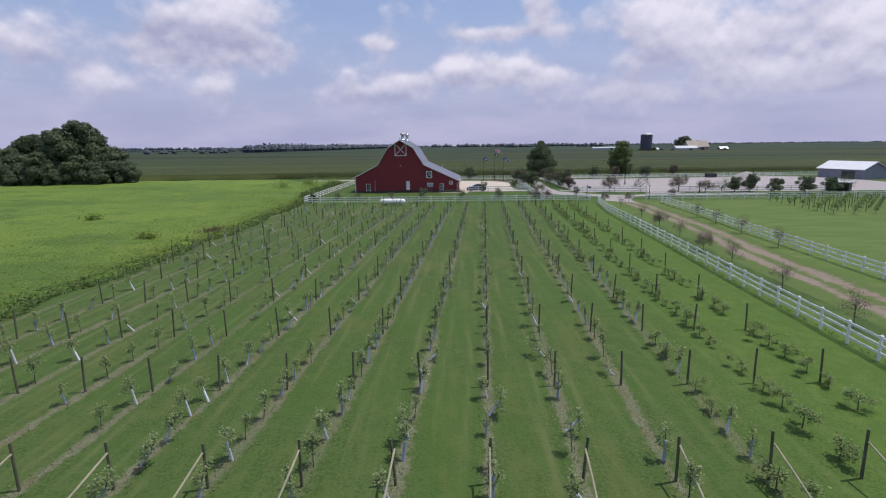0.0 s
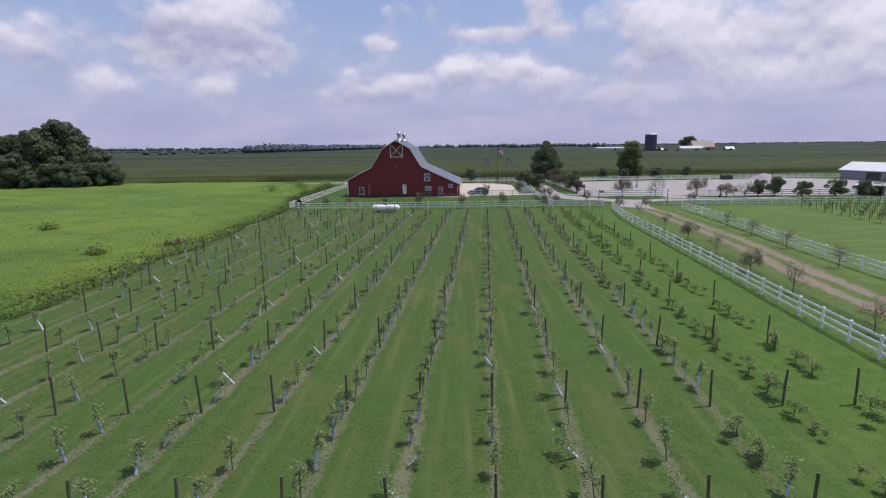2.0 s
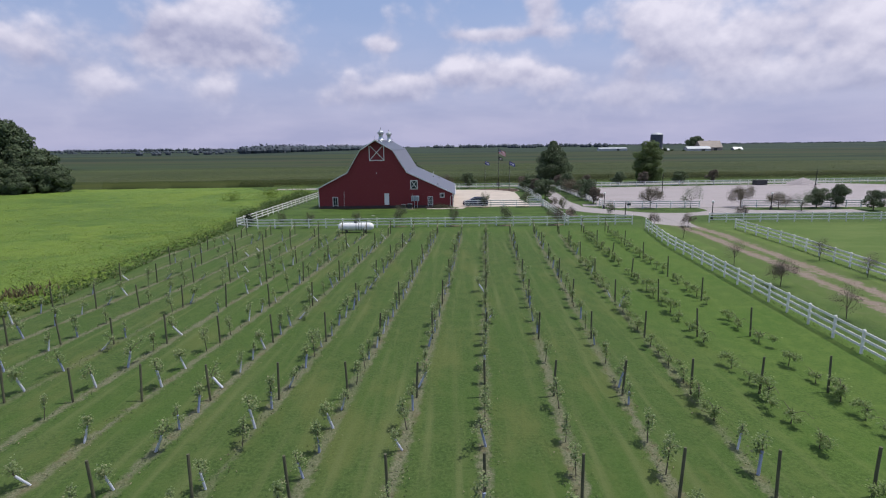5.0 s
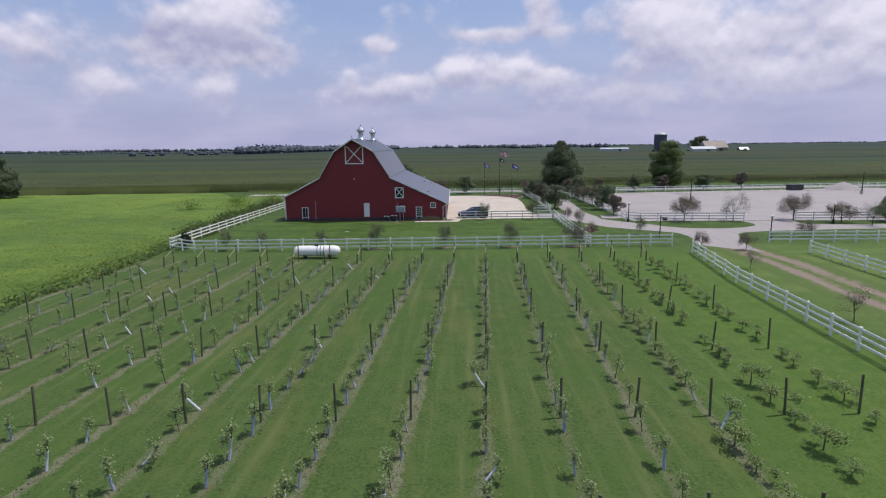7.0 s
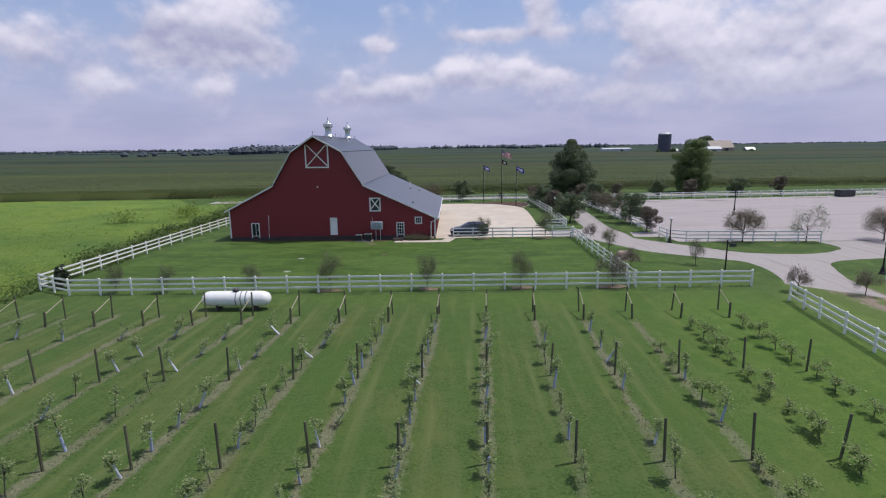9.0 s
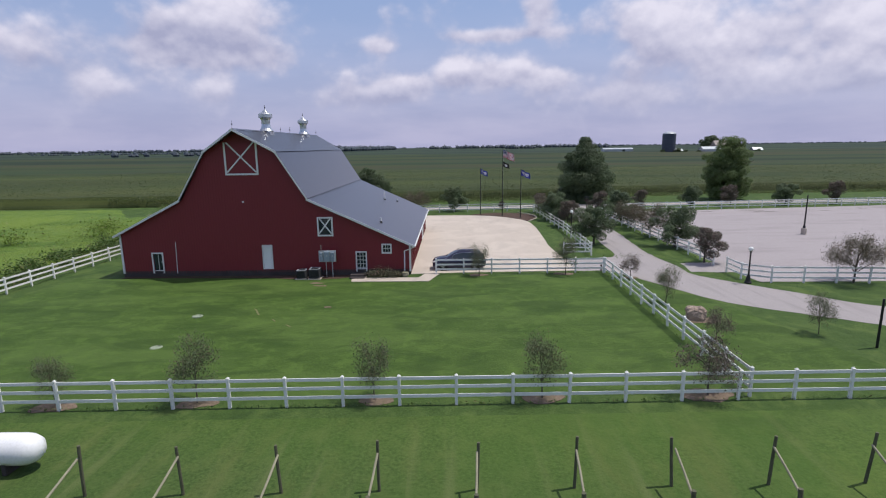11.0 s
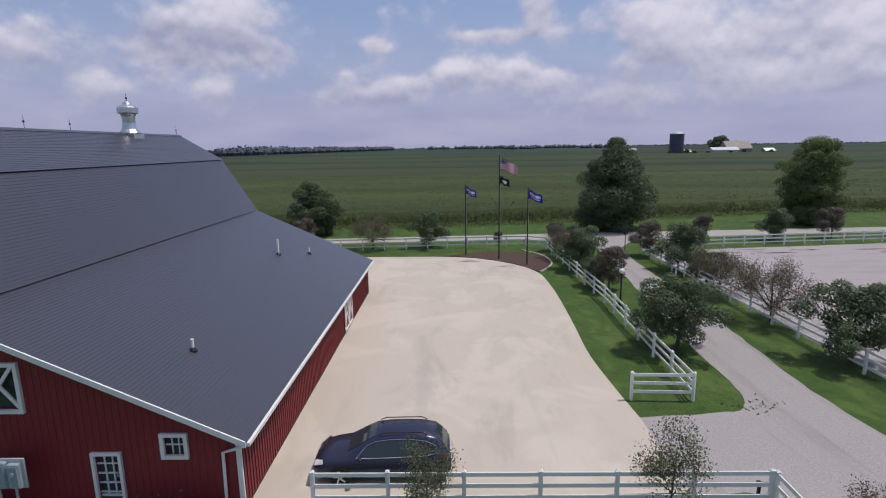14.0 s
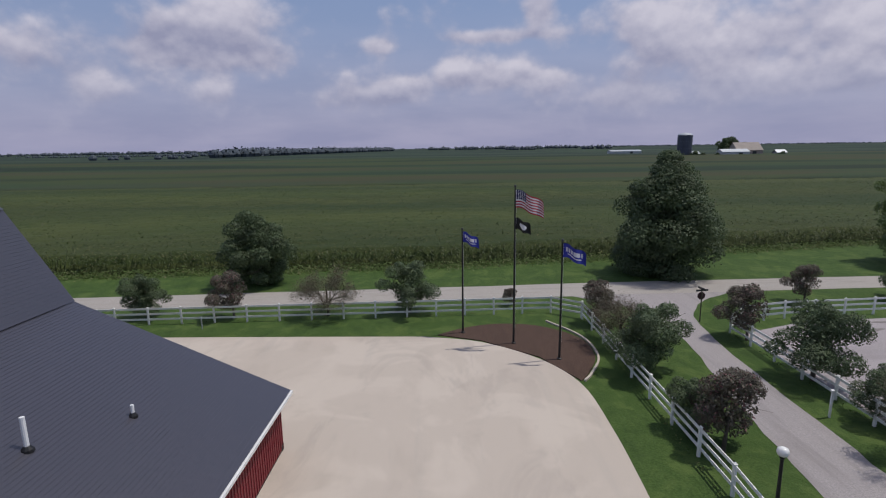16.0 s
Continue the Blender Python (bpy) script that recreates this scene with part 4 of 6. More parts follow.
P = []
for _ in range(60000):
    y = rng.uniform(-100, 61)
    x = FIELD_EDGE(y) - 1.2 - 85 * rng.random() ** 2.0
    if meadow_in(x, y) > 0.4:
        P.append((x, y, 0.18, rng.uniform(0.6, 1.2)))
P = np.array(P)
solid("meadow_blades", Geo().leaves(P[:, :3] + np.stack([0 * P[:, 3], 0 * P[:, 3], 0.2 * P[:, 3]], 1), rng.normal(size=(len(P), 3)) * 0.28 + (0, 0, 1), 0.30, 0.35), L_GRASS, "tall meadow grass blades in uneven tufts", "grass", "stuff")
P = []
for _ in range(9000):
    y = rng.uniform(-100, 60)
    k = noise.noise(Vector((y * 0.13, 2, 0)))
    x = FIELD_EDGE(y) + 1.0 + 2.2 * k - abs(rng.normal()) * 2.0
    P.append((x, y, 0.0, rng.uniform(0.3, 1.2) * (1 + 0.8 * noise.noise(Vector((x * .4, y * .4, 0))))))
V = []
for _ in range(16000):
    x = rng.uniform(-60, 140)
    d = abs(rng.normal()) * 0.9
    V.append((x, CORN_Y(x) - 0.7 - d - 0.5 * noise.noise(Vector((x * .2, 0, 0))), 0.0, rng.uniform(0.6, 1.2) * max(0.25, 2.4 - d * 1.2)))
P = np.array([(x, y, 0.05 + 0.3 * s * rng.random()) for x, y, z, s in P for _ in (0, 1)])
solid("weed_border", Geo().leaves(P, rng.normal(size=P.shape) * 0.5 + (0.1, -0.2, 0.8), 0.32, 0.4), L_WEED, "rank green weeds along the field edges", "weeds", "stuff")
V = np.array([(x, y, 0.05 + 0.3 * s * rng.random()) for x, y, z, s in V])
solid("verge_weeds", Geo().leaves(V, rng.normal(size=V.shape) * 0.4 + (0, -0.3, 0.9), 0.34, 0.45), L_VERGE, "pale green weeds between the road verge and the corn", "weeds", "stuff")
P = [(-43.6 + rng.normal() * 0.9, -34.5 + rng.normal() * 1.1, 0.25, rng.uniform(0.5, 1.2)) for _ in range(60)]
blades("dead_brush", P, 0.55, L_DEAD, "patch of brown dead brush in the meadow", "brush", 0.12)


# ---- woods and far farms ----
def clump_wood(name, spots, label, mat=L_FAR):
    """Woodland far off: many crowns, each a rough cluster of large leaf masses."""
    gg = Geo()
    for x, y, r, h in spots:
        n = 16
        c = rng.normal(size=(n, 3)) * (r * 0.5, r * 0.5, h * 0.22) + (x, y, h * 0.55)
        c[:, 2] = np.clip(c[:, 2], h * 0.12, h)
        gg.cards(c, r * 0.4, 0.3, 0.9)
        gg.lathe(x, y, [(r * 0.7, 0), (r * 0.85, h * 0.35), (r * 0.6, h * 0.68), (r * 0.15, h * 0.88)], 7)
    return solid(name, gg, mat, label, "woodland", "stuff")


spots = []
for _ in range(230):
    t = rng.random() ** 1.3
    hh = rng.uniform(13, 19)
    spots.append((-400 + 190 * t + rng.normal() * 9, 1050 + 1300 * t + rng.normal() * 30, hh * rng.uniform(0.6, 0.95), hh))
for x0, x1, y, n, h in ((-1150, -560, 1500, 160, 5), (-560, -520, 930, 8, 9), (-470, -440, 960, 6, 8), (-1900, -900, 2700, 120, 14), (-40, 330, 2600, 46, 17), (420, 640, 2500, 26, 16), (-2900, -1700, 2400, 120, 13), (240, 330, 1900, 16, 14), (520, 600, 1900, 12, 15), (-620, -420, 1250, 26, 9), (900, 3400, 3600, 160, 9), (-3400, 3400, 4300, 420, 10)):
    for _ in range(n):
        hh = h * rng.uniform(0.6, 1.15)
        spots.append((rng.uniform(x0, x1), y + rng.uniform(-60, 60), hh * rng.uniform(0.55, 0.9), hh))
clump_wood("far_woods", spots, "dark tree lines along the horizon, haze painted into their blue-grey tone")


def gable_shed(name, x, y, w, d, eave, ridge, turn, wall, roof, label, along_x=True):
    """A plain farm shed with a pitched roof, big door and overhang."""
    t = thing(name, (x, y, 0), turn, label, "shed")
    gg = Geo()
    gg.add([(-w / 2, -d / 2, 0), (w / 2, -d / 2, 0), (w / 2, d / 2, 0), (-w / 2, d / 2, 0), (-w / 2, -d / 2, eave), (w / 2, -d / 2, eave), (w / 2, d / 2, eave), (-w / 2, d / 2, eave),
            (-w / 2, 0, ridge), (w / 2, 0, ridge)], [(0, 1, 5, 4), (1, 2, 6, 9, 5), (2, 3, 7, 6), (3, 0, 4, 8, 7)])
    for i in range(int(w / 0.9)):
        gg.box(-w / 2 + 0.5 + i * 0.9, -d / 2 - 0.03, 0.02, 0.1, 0.06, eave - 0.05)
    part("wall", gg, wall, t)
    o, th = 0.5, 0.12
    for s in (-1, 1):
        r = Geo()
        dz = (ridge - eave) / (d / 2)
        a, b = (s * (d / 2 + o), eave - dz * o + 0.05), (0, ridge + 0.05)
        r.add([(-w / 2 - o, a[0], a[1]), (w / 2 + o, a[0], a[1]), (w / 2 + o, 0, b[1]), (-w / 2 - o, 0, b[1]), (-w / 2 - o, a[0], a[1] + th), (w / 2 + o, a[0], a[1] + th), (w / 2 + o, 0, b[1] + th), (-w / 2 - o, 0, b[1] + th)],
              [(0, 1, 2, 3), (4, 5, 6, 7), (0, 1, 5, 4), (1, 2, 6, 5), (2, 3, 7, 6), (3, 0, 4, 7)])
        part("roof", r, roof, t, "pale ribbed metal roof")
    part("door", Geo().box(w * 0.18, -d / 2 - 0.06, 0.02, min(4, w * 0.3), 0.1, eave * 0.8), DARK, t, "dark sliding door")
    return t


gable_shed("machine_shed", 115.5, 59.0, 14.5, 9, 2.9, 5.0, -76, SHEDWALL, ROOFW, "grey metal machine shed with a white pitched roof")
gable_shed("long_shed", 277, 820, 46, 14, 3.4, 5.2, 0, TIN, TIN, "long low white livestock shed far off")
gable_shed("long_shed", 295, 560, 27, 12, 4.6, 7.2, 0, TIN, TIN, "white farm shed beside a faded barn")
gable_shed("far_barn", 314, 572, 26, 18, 6, 13.5, 0, PINK, PINK, "faded grey-brown barn with a steep roof far off")
gable_shed("small_shed", 346, 566, 10, 8, 3.2, 5.8, 0, SHEDWALL, TIN, "small white farm shed far off")
gable_shed("small_shed", 262, 575, 10, 8, 3, 5, 0, TIN, TIN, "small grey farm shed below the silo")
silo = thing("silo", (246, 560, 0), 0, "tall dark blue steel farm silo with domed top", "silo")
part("shell", Geo().lathe(0, 0, [(7.0, 0), (7.0, 8), (7.12, 8.05), (7.12, 8.3), (7.0, 8.35), (7.0, 15), (7.12, 15.05), (7.12, 15.3), (7.0, 15.35), (7.0, 21.3)], 24), SILO, silo)
part("dome", Geo().lathe(0, 0, [(7.05, 21.3), (6.2, 22.4), (4.2, 23.3), (1.5, 23.8), (0.3, 23.9)], 24), TIN, silo, "pale metal dome")
loaf = thing("field_shelter", (80.0, 17.0, 0), -50, "small open-fronted dark shelter with a pale roof on gravel", "shelter")
part("wall", Geo().box(0, 1.3, 0, 4.6, 0.12, 2.0).box(-2.24, 0, 0, 0.12, 2.5, 2.0).box(2.24, 0, 0, 0.12, 2.5, 2.0), DARK, loaf)
part("roof", Geo().box(0, 0, 2.02, 5.2, 3.3, 0.14, Matrix.Rotation(0.05, 3, "X"), bevel=0.03), ROOFW, loaf, "pale metal roof")
for x in (-2.1, 0.0, 2.1):
    part("post", Geo().box(x, -1.35, 0, 0.14, 0.14, 1.98), POST, loaf)
pile = Geo()
for _ in range(1):
    n, vs, fs = 14, [], []
    for j in range(7):
        for i in range(n):
            a, r = 2 * math.pi * i / n, 4.2 * (1 - j / 6)
            q = 1 + 0.15 * noise.noise(Vector((math.cos(a) * 2, math.sin(a) * 2, j)))
            vs.append((88 + r * q * math.cos(a), 68 + r * q * math.sin(a), 1.9 * (j / 6) ** 0.85))
    for j in range(6):
        fs += [(j * n + i, j * n + (i + 1) % n, (j + 1) * n + (i + 1) % n, (j + 1) * n + i) for i in range(n)]
    pile.add(vs, fs)
solid("gravel_mound", pile, GRAVEL, "heap of white gravel on the parking lot", "gravel pile")
dump = thing("dumpster", (76, 67.5, 0), 4, "dark steel dumpster standing on gravel", "dumpster")
part("bin", Geo().box(0, 0, 0.1, 3.2, 1.7, 1.2, bevel=0.05), DARK, dump)
part("lid", Geo().box(0, 0, 1.3, 3.3, 1.8, 0.1, bevel=0.03), BLACK, dump)


# ---- fences ----
POST_ME = Geo().box(0, 0, -0.05, 0.127, 0.127, 1.40, bevel=0.012).mesh("post", VINYL)
CAP_ME = Geo().lathe(0, 0, [(0.10, 1.35), (0.10, 1.375), (0.075, 1.385), (0.01, 1.44)], 4, m=Matrix.Rotation(math.pi / 4, 3, "Z")).mesh("cap", VINYL)
RAIL_ME = Geo().box(0, 0, 0, 1.0, 0.04, 0.14).mesh("rail", VINYL)


def fence(corners, span=2.44, label="white three-rail vinyl fence on mown grass", group="vinyl fences"):
    """A three-rail fence along a plan line; every bay near the span long."""
    ob = thing("fence", (*corners[0], 0), 0, label, "fence", group)
    spots = [corners[0]]
    for (ax, ay), (bx, by) in zip(corners, corners[1:]):
        n = max(1, round(math.hypot(bx - ax, by - ay) / span))
        spots += [(ax + (bx - ax) * i / n, ay + (by - ay) * i / n) for i in range(1, n + 1)]
    x0, y0 = corners[0]
    for i, (x, y) in enumerate(spots):
        nx, ny = spots[min(i + 1, len(spots) - 1)]
        px_, py_ = spots[max(i - 1, 0)]
        a = math.degrees(math.atan2(ny - py_, nx - px_))
        lean = rng.normal(0, 0.5, 2)
        p = piece("post", POST_ME, ob, pose(x - x0, y - y0, 0, lean[0], lean[1], a))
        piece("cap", CAP_ME, p, Matrix())
        if i + 1 < len(spots):
            l = math.hypot(nx - x, ny - y)
            a = math.degrees(math.atan2(ny - y, nx - x))
            for z in (0.36, 0.78, 1.18):
                piece("rail", RAIL_ME, ob, pose((x + nx) / 2 - x0, (y + ny) / 2 - y0, z, 0, rng.normal(0, 0.15), a) @ Matrix.Diagonal((l, 1, 1, 1)))
    return ob


fence([(-36.9, 0), (17.2, 0)], 2.46, "long white three-rail vinyl fence at the vineyard's end")
fence([(-36.9, 0), (-40.6, 1.9), (-37.7, 66.2)], label="white three-rail vinyl fence beside the meadow")
fence([(8.05, 0.3), (8.85, 23.4)], 2.36)
fence([(8.75, 23.5), (-5.9, 23.85)], 2.44, "white three-rail vinyl fence along the concrete yard")
fence([(7.0, 30.9), (9.75, 30.7), (10.5, 46), (10.45, 66.8)], 2.6, "white three-rail vinyl fence beside the gravel driveway")
fence([(10.45, 67.0), (8.4, 68.5), (-3, 68.0), (-37.6, 66.5)], 2.42, "white three-rail vinyl fence along the country road")
fence([(19.5, 25.6), (19.9, 63.3), (22.0, 65.4), (25.6, 66.2), (62, 69.2), (116, 72)], 2.44, "white three-rail vinyl fence round the gravel lot")
fence([(19.3, 23.0), (19.2, 20.6), (20.9, 19.3), (35.6, 18.0)], 2.44, "white three-rail vinyl fence round the gravel lot")
fence([(43.2, 18.0), (76, 15.6)], 2.44, "white three-rail vinyl fence along the gravel lot")
fence([(17.6, -4.0), (16.9, -8.0), (15.4, -16.4), (12.6, -48), (11.45, -60), (6.6, -118)], 2.44, "long white three-rail vinyl fence beside the vineyard")
fence([(29.4, -5.0), (28.7, -18), (25.9, -40), (24.3, -58), (19.5, -118)], 2.44, "long white three-rail vinyl fence beyond the dirt track")
fence([(28.9, 1.1), (110, -1.5)], 2.46, "white three-rail vinyl fence along the side paddock")

# ---- barn ----
BARN_TURN = -1.5
barn = thing("barn", (-22.37, 24.25, 0), BARN_TURN, "large dark red gambrel-roofed barn with white trim and lean-tos", "barn")
B_DEEP = 25.9
PROFILE = [(-11.25, 3.82), (-5.45, 6.75), (-3.05, 10.75), (0, 12.6), (3.05, 10.75), (5.45, 6.75), (14.25, 2.72)]


def roof_z(x):
    for (ax, az), (bx, bz) in zip(PROFILE, PROFILE[1:]):
        if ax <= x <= bx:
            return az + (bz - az) * (x - ax) / (bx - ax)
    return PROFILE[0][1] if x < 0 else PROFILE[-1][1]


def holed_wall(x0, x1, top, holes, y, thick, foot=0.3):
    """An upright wall along x with real openings: built of columns between the openings' edges."""
    cuts = sorted({x0, x1, *(p[0] for p in PROFILE if x0 < p[0] < x1), *(v for h in holes for v in h[:2])})
    gg = Geo()
    for a, b in zip(cuts, cuts[1:]):
        mid = (a + b) / 2
        z = foot
        stack = sorted((h[2], h[3]) for h in holes if h[0] < mid < h[1])
        for lo, hi in stack + [(None, None)]:
            za, zb = (lo, lo) if lo is not None else (top(a), top(b))
            if za - z > 0.01:
                gg.add([(a, y, z), (b, y, z), (b, y + thick, z), (a, y + thick, z), (a, y, za), (b, y, zb), (b, y + thick, zb), (a, y + thick, za)],
                       [(3, 2, 1, 0), (4, 5, 6, 7), (0, 1, 5, 4), (1, 2, 6, 5), (2, 3, 7, 6), (3, 0, 4, 7)])
            z = hi if hi is not None else z
    return gg


def battens(x0, x1, step, top, holes, y, foot=0.32, w=0.04):
    gg, x = Geo(), x0
    while x < x1:
        z = foot
        for lo, hi in sorted((h[2], h[3]) for h in holes if h[0] - 0.15 < x < h[1] + 0.15) + [(None, None)]:
            e = (lo - 0.15) if lo is not None else top(x) - 0.12
            if e - z > 0.1:
                gg.box(x, y + 0.004, z, w, 0.012, e - z)
            z = hi + 0.15 if hi is not None else z
        x += step
    return gg


# openings of the gable wall: x0, x1, z0, z1 about the barn's middle
DOOR_L, DOOR_M, DOOR_R, WIN_R, WIN_X = (-8.5, -7.68, 0.32, 2.08), (1.3, 2.1, 0.66, 2.72), (9.55, 10.33, 0.32, 2.02), (11.86, 12.5, 2.02, 2.66), (6.35, 7.45, 3.62, 5.05)
front = [DOOR_L, DOOR_M, DOOR_R, WIN_R, WIN_X]
part("wall", holed_wall(-11.25, 14.25, roof_z, front, 0, 0.22, 0.3), RED, barn, weld=True)
part("siding_batten", battens(-11.1, 14.2, 0.235, roof_z, front + [(-1.35, 1.45, 8.9, 11.7), (5.9, 7.5, 1.1, 2.3)], -0.012), RED, barn)
part("wall", holed_wall(-11.25, 14.25, roof_z, [], B_DEEP - 0.22, 0.22), RED, barn, weld=True)
for sx, h in ((-11.14, 3.5), (14.14, 2.42)):
    lo = 0.3 if sx < 0 else 0.1
    part("wall", Geo().box(sx, B_DEEP / 2, lo, 0.22, B_DEEP - 0.44, h + 0.28 - lo), RED, barn)
    gg = Geo()
    y = 0.15
    while y < B_DEEP:
        gg.box(sx + (0.125 if sx > 0 else -0.125), y, lo + 0.02, 0.03, 0.05, h + 0.2 - lo)
        y += 0.235
    part("siding_batten", gg, RED, barn)
fnd = Geo()
for a in (0, B_DEEP - 0.26):
    fnd.box(1.5, a + 0.12, 0, 25.54, 0.26, 0.3 if a else 0.5)
for sx in (-11.13, 14.13):
    fnd.box(sx, B_DEEP / 2, 0, 0.26, B_DEEP - 0.5, 0.3 if sx < 0 else 0.1)
part("foundation", fnd, FOUND, barn, "grey concrete block foundation", weld=True)
part("floor", Geo().box(1.5, B_DEEP / 2, 0.02, 25, B_DEEP - 0.6, 0.1), FOUND, barn)


def frame_round(h, w=0.11, y=-0.05, sill=True):
    gg = Geo()
    x0, x1, z0, z1 = h
    gg.box((x0 + x1) / 2, y, z1, x1 - x0 + 2 * w, 0.1, w)
    if sill:
        gg.box((x0 + x1) / 2, y, z0 - w, x1 - x0 + 2 * w, 0.1, w)
    gg.box(x0 - w / 2, y, z0, w, 0.1, z1 - z0).box(x1 + w / 2, y, z0, w, 0.1, z1 - z0)
    return gg


def bars(h, nx, nz, w=0.035, y=0.06):
    gg = Geo()
    x0, x1, z0, z1 = h
    for i in range(1, nx):
        gg.box(x0 + (x1 - x0) * i / nx, y, z0, w, 0.05, z1 - z0)
    for i in range(1, nz):
        gg.box((x0 + x1) / 2, y + 0.002, z0 + (z1 - z0) * i / nz - w / 2, x1 - x0, 0.05, w)
    return gg


def cross(h, w=0.12, y=-0.05, both=True):
    gg = Geo()
    x0, x1, z0, z1 = h
    l, a = math.hypot(x1 - x0, z1 - z0) - w, math.atan2(z1 - z0, x1 - x0)
    for i, s in enumerate((1, -1) if both else (1,)):
        m = Matrix.Rotation(-s * a, 3, "Y") @ Matrix.Translation((0, 0, -w / 2)).to_3x3()
        gg.box((x0 + x1) / 2, y - 0.004 * i, (z0 + z1) / 2 , l, 0.05, w * 0.9, m)
    return gg


for h, nx, nz, lab in ((DOOR_L, 2, 1, "white door with a narrow glazed light"), (DOOR_R, 3, 5, "glazed white garden door")):
    d = part("door", frame_round(h, 0.1, sill=False), TRIM, barn, lab)
    part("pane", Geo().box((h[0] + h[1]) / 2, 0.12, h[2], h[1] - h[0], 0.03, h[3] - h[2]), GLASS, d)
    part("glazing_bar", bars(h, nx, nz), TRIM, d)
    rail = Geo().box((h[0] + h[1]) / 2, 0.08, h[2], h[1] - h[0], 0.06, 0.25)
    part("bottom_rail", rail, TRIM, d)
    part("handle", Geo().box(h[1] - 0.08, -0.02, h[2] + 0.95, 0.04, 0.1, 0.12), STEEL, d)
d = part("door", Geo().box((DOOR_M[0] + DOOR_M[1]) / 2, 0.05, DOOR_M[2], DOOR_M[1] - DOOR_M[0], 0.06, DOOR_M[3] - DOOR_M[2]), TANKW, barn, "plain white steel door")
part("door_frame", frame_round(DOOR_M, 0.05), TRIM, d)
part("handle", Geo().box(DOOR_M[1] - 0.1, -0.03, 1.6, 0.05, 0.12, 0.05), STEEL, d)
w = part("window", frame_round(WIN_R, 0.12), TRIM, barn, "small white-framed window")
part("pane", Geo().box(12.18, 0.12, WIN_R[2], 0.64, 0.03, 0.64), GLASS, w)
part("glazing_bar", bars(WIN_R, 3, 2, 0.03), TRIM, w)
w = part("window", frame_round(WIN_X, 0.13), TRIM, barn, "white window with crossed boards")
part("pane", Geo().box(6.9, 0.1, WIN_X[2], 1.1, 0.03, 1.43), GLASS, w)
part("cross_brace", cross(WIN_X, 0.12), TRIM, w)
d = part("hay_door", Geo().box(0.05, -0.035, 8.95, 2.6, 0.05, 2.55), RED, barn, "red hay door with white cross bracing")
part("door_frame", Geo().box(-1.3, -0.07, 8.85, 0.15, 0.08, 2.75).box(1.4, -0.07, 8.85, 0.15, 0.08, 2.75).box(0.05, -0.074, 8.85, 2.55, 0.08, 0.15), TRIM, d)
part("cross_brace", cross((-1.2, 1.3, 9.0, 11.6), 0.13, -0.09), TRIM, d)

# big sliding door on the yard side
boards = []
for y0, y1 in ((16.1, 17.3), (17.34, 18.5)):
    for y in (y0 + 0.07, y1 - 0.07):
        boards.append(Geo().box(14.34, y, 0.25, 0.06, 0.14, 2.25))
    for z in (0.25, 2.36):
        boards.append(Geo().box(14.342, (y0 + y1) / 2, z, 0.06, y1 - y0, 0.14))
    for s in (1, -1):
        a = math.atan2(2.1, y1 - y0)
        boards.append(Geo().box(14.335, (y0 + y1) / 2, 1.36, 0.05, 2.3, 0.12, Matrix.Rotation(s * a, 3, "X")))
dd = part("sliding_door", Geo().box(14.29, 17.3, 0.25, 0.06, 2.4, 2.25), RED, barn, "red double door with white cross bracing")
for board in boards:
    part("brace_board", board, TRIM, dd)

# roofs: courses of shingles, each lapping the next
OVER, HOOD = 0.35, 1.0


def roof_plane(xa, za, xb, zb, y0, y1, hood=0.0, lift=0.08):
    """From eave (xa, za) up to (xb, zb); hood pushes the upper end forward."""
    gg = Geo()
    n = max(2, round(math.hypot(xb - xa, zb - za) / 0.15))
    nx, nz = -(zb - za), (xb - xa)
    l = math.hypot(nx, nz)
    s = 1 if nz > 0 else -1
    nx, nz = s * nx / l, s * nz / l
    for i in range(n):
        t0, t1 = i / n, (i + 1) / n
        f0, f1 = y0 - hood * t0, y0 - hood * t1
        p = [xa + (xb - xa) * t for t in (t0, t1)]
        q = [za + (zb - za) * t for t in (t0, t1)]
        hi, lo = lift + 0.008, lift
        a, b = (p[0] + nx * hi, q[0] + nz * hi), (p[1] + nx * lo, q[1] + nz * lo)
        c = (p[0] + nx * lo, q[0] + nz * lo)
        gg.add([(a[0], f0, a[1]), (b[0], f1, b[1]), (b[0], y1, b[1]), (a[0], y1, a[1]), (c[0], f0, c[1]), (c[0], y1, c[1])], [(0, 1, 2, 3), (4, 0, 3, 5)])
    under = [(xa, y0, za), (xb, y0 - hood, zb), (xb, y1, zb), (xa, y1, za)]
    gg.add(under, [(0, 1, 2, 3)])
    return gg


def rake(xa, za, xb, zb, ya, yb, w=0.15):
    """White board along the roof's front edge."""
    gg = Geo()
    vs = []
    for x, y, z in ((xa, ya, za), (xb, yb, zb)):
        vs += [(x, y - 0.05, z - w + 0.06), (x, y + 0.0, z - w + 0.06), (x, y, z + 0.11), (x, y - 0.05, z + 0.11)]
    return gg.add(vs, [(0, 4, 7, 3), (1, 2, 6, 5), (3, 7, 6, 2), (0, 1, 5, 4), (0, 3, 2, 1), (4, 5, 6, 7)])


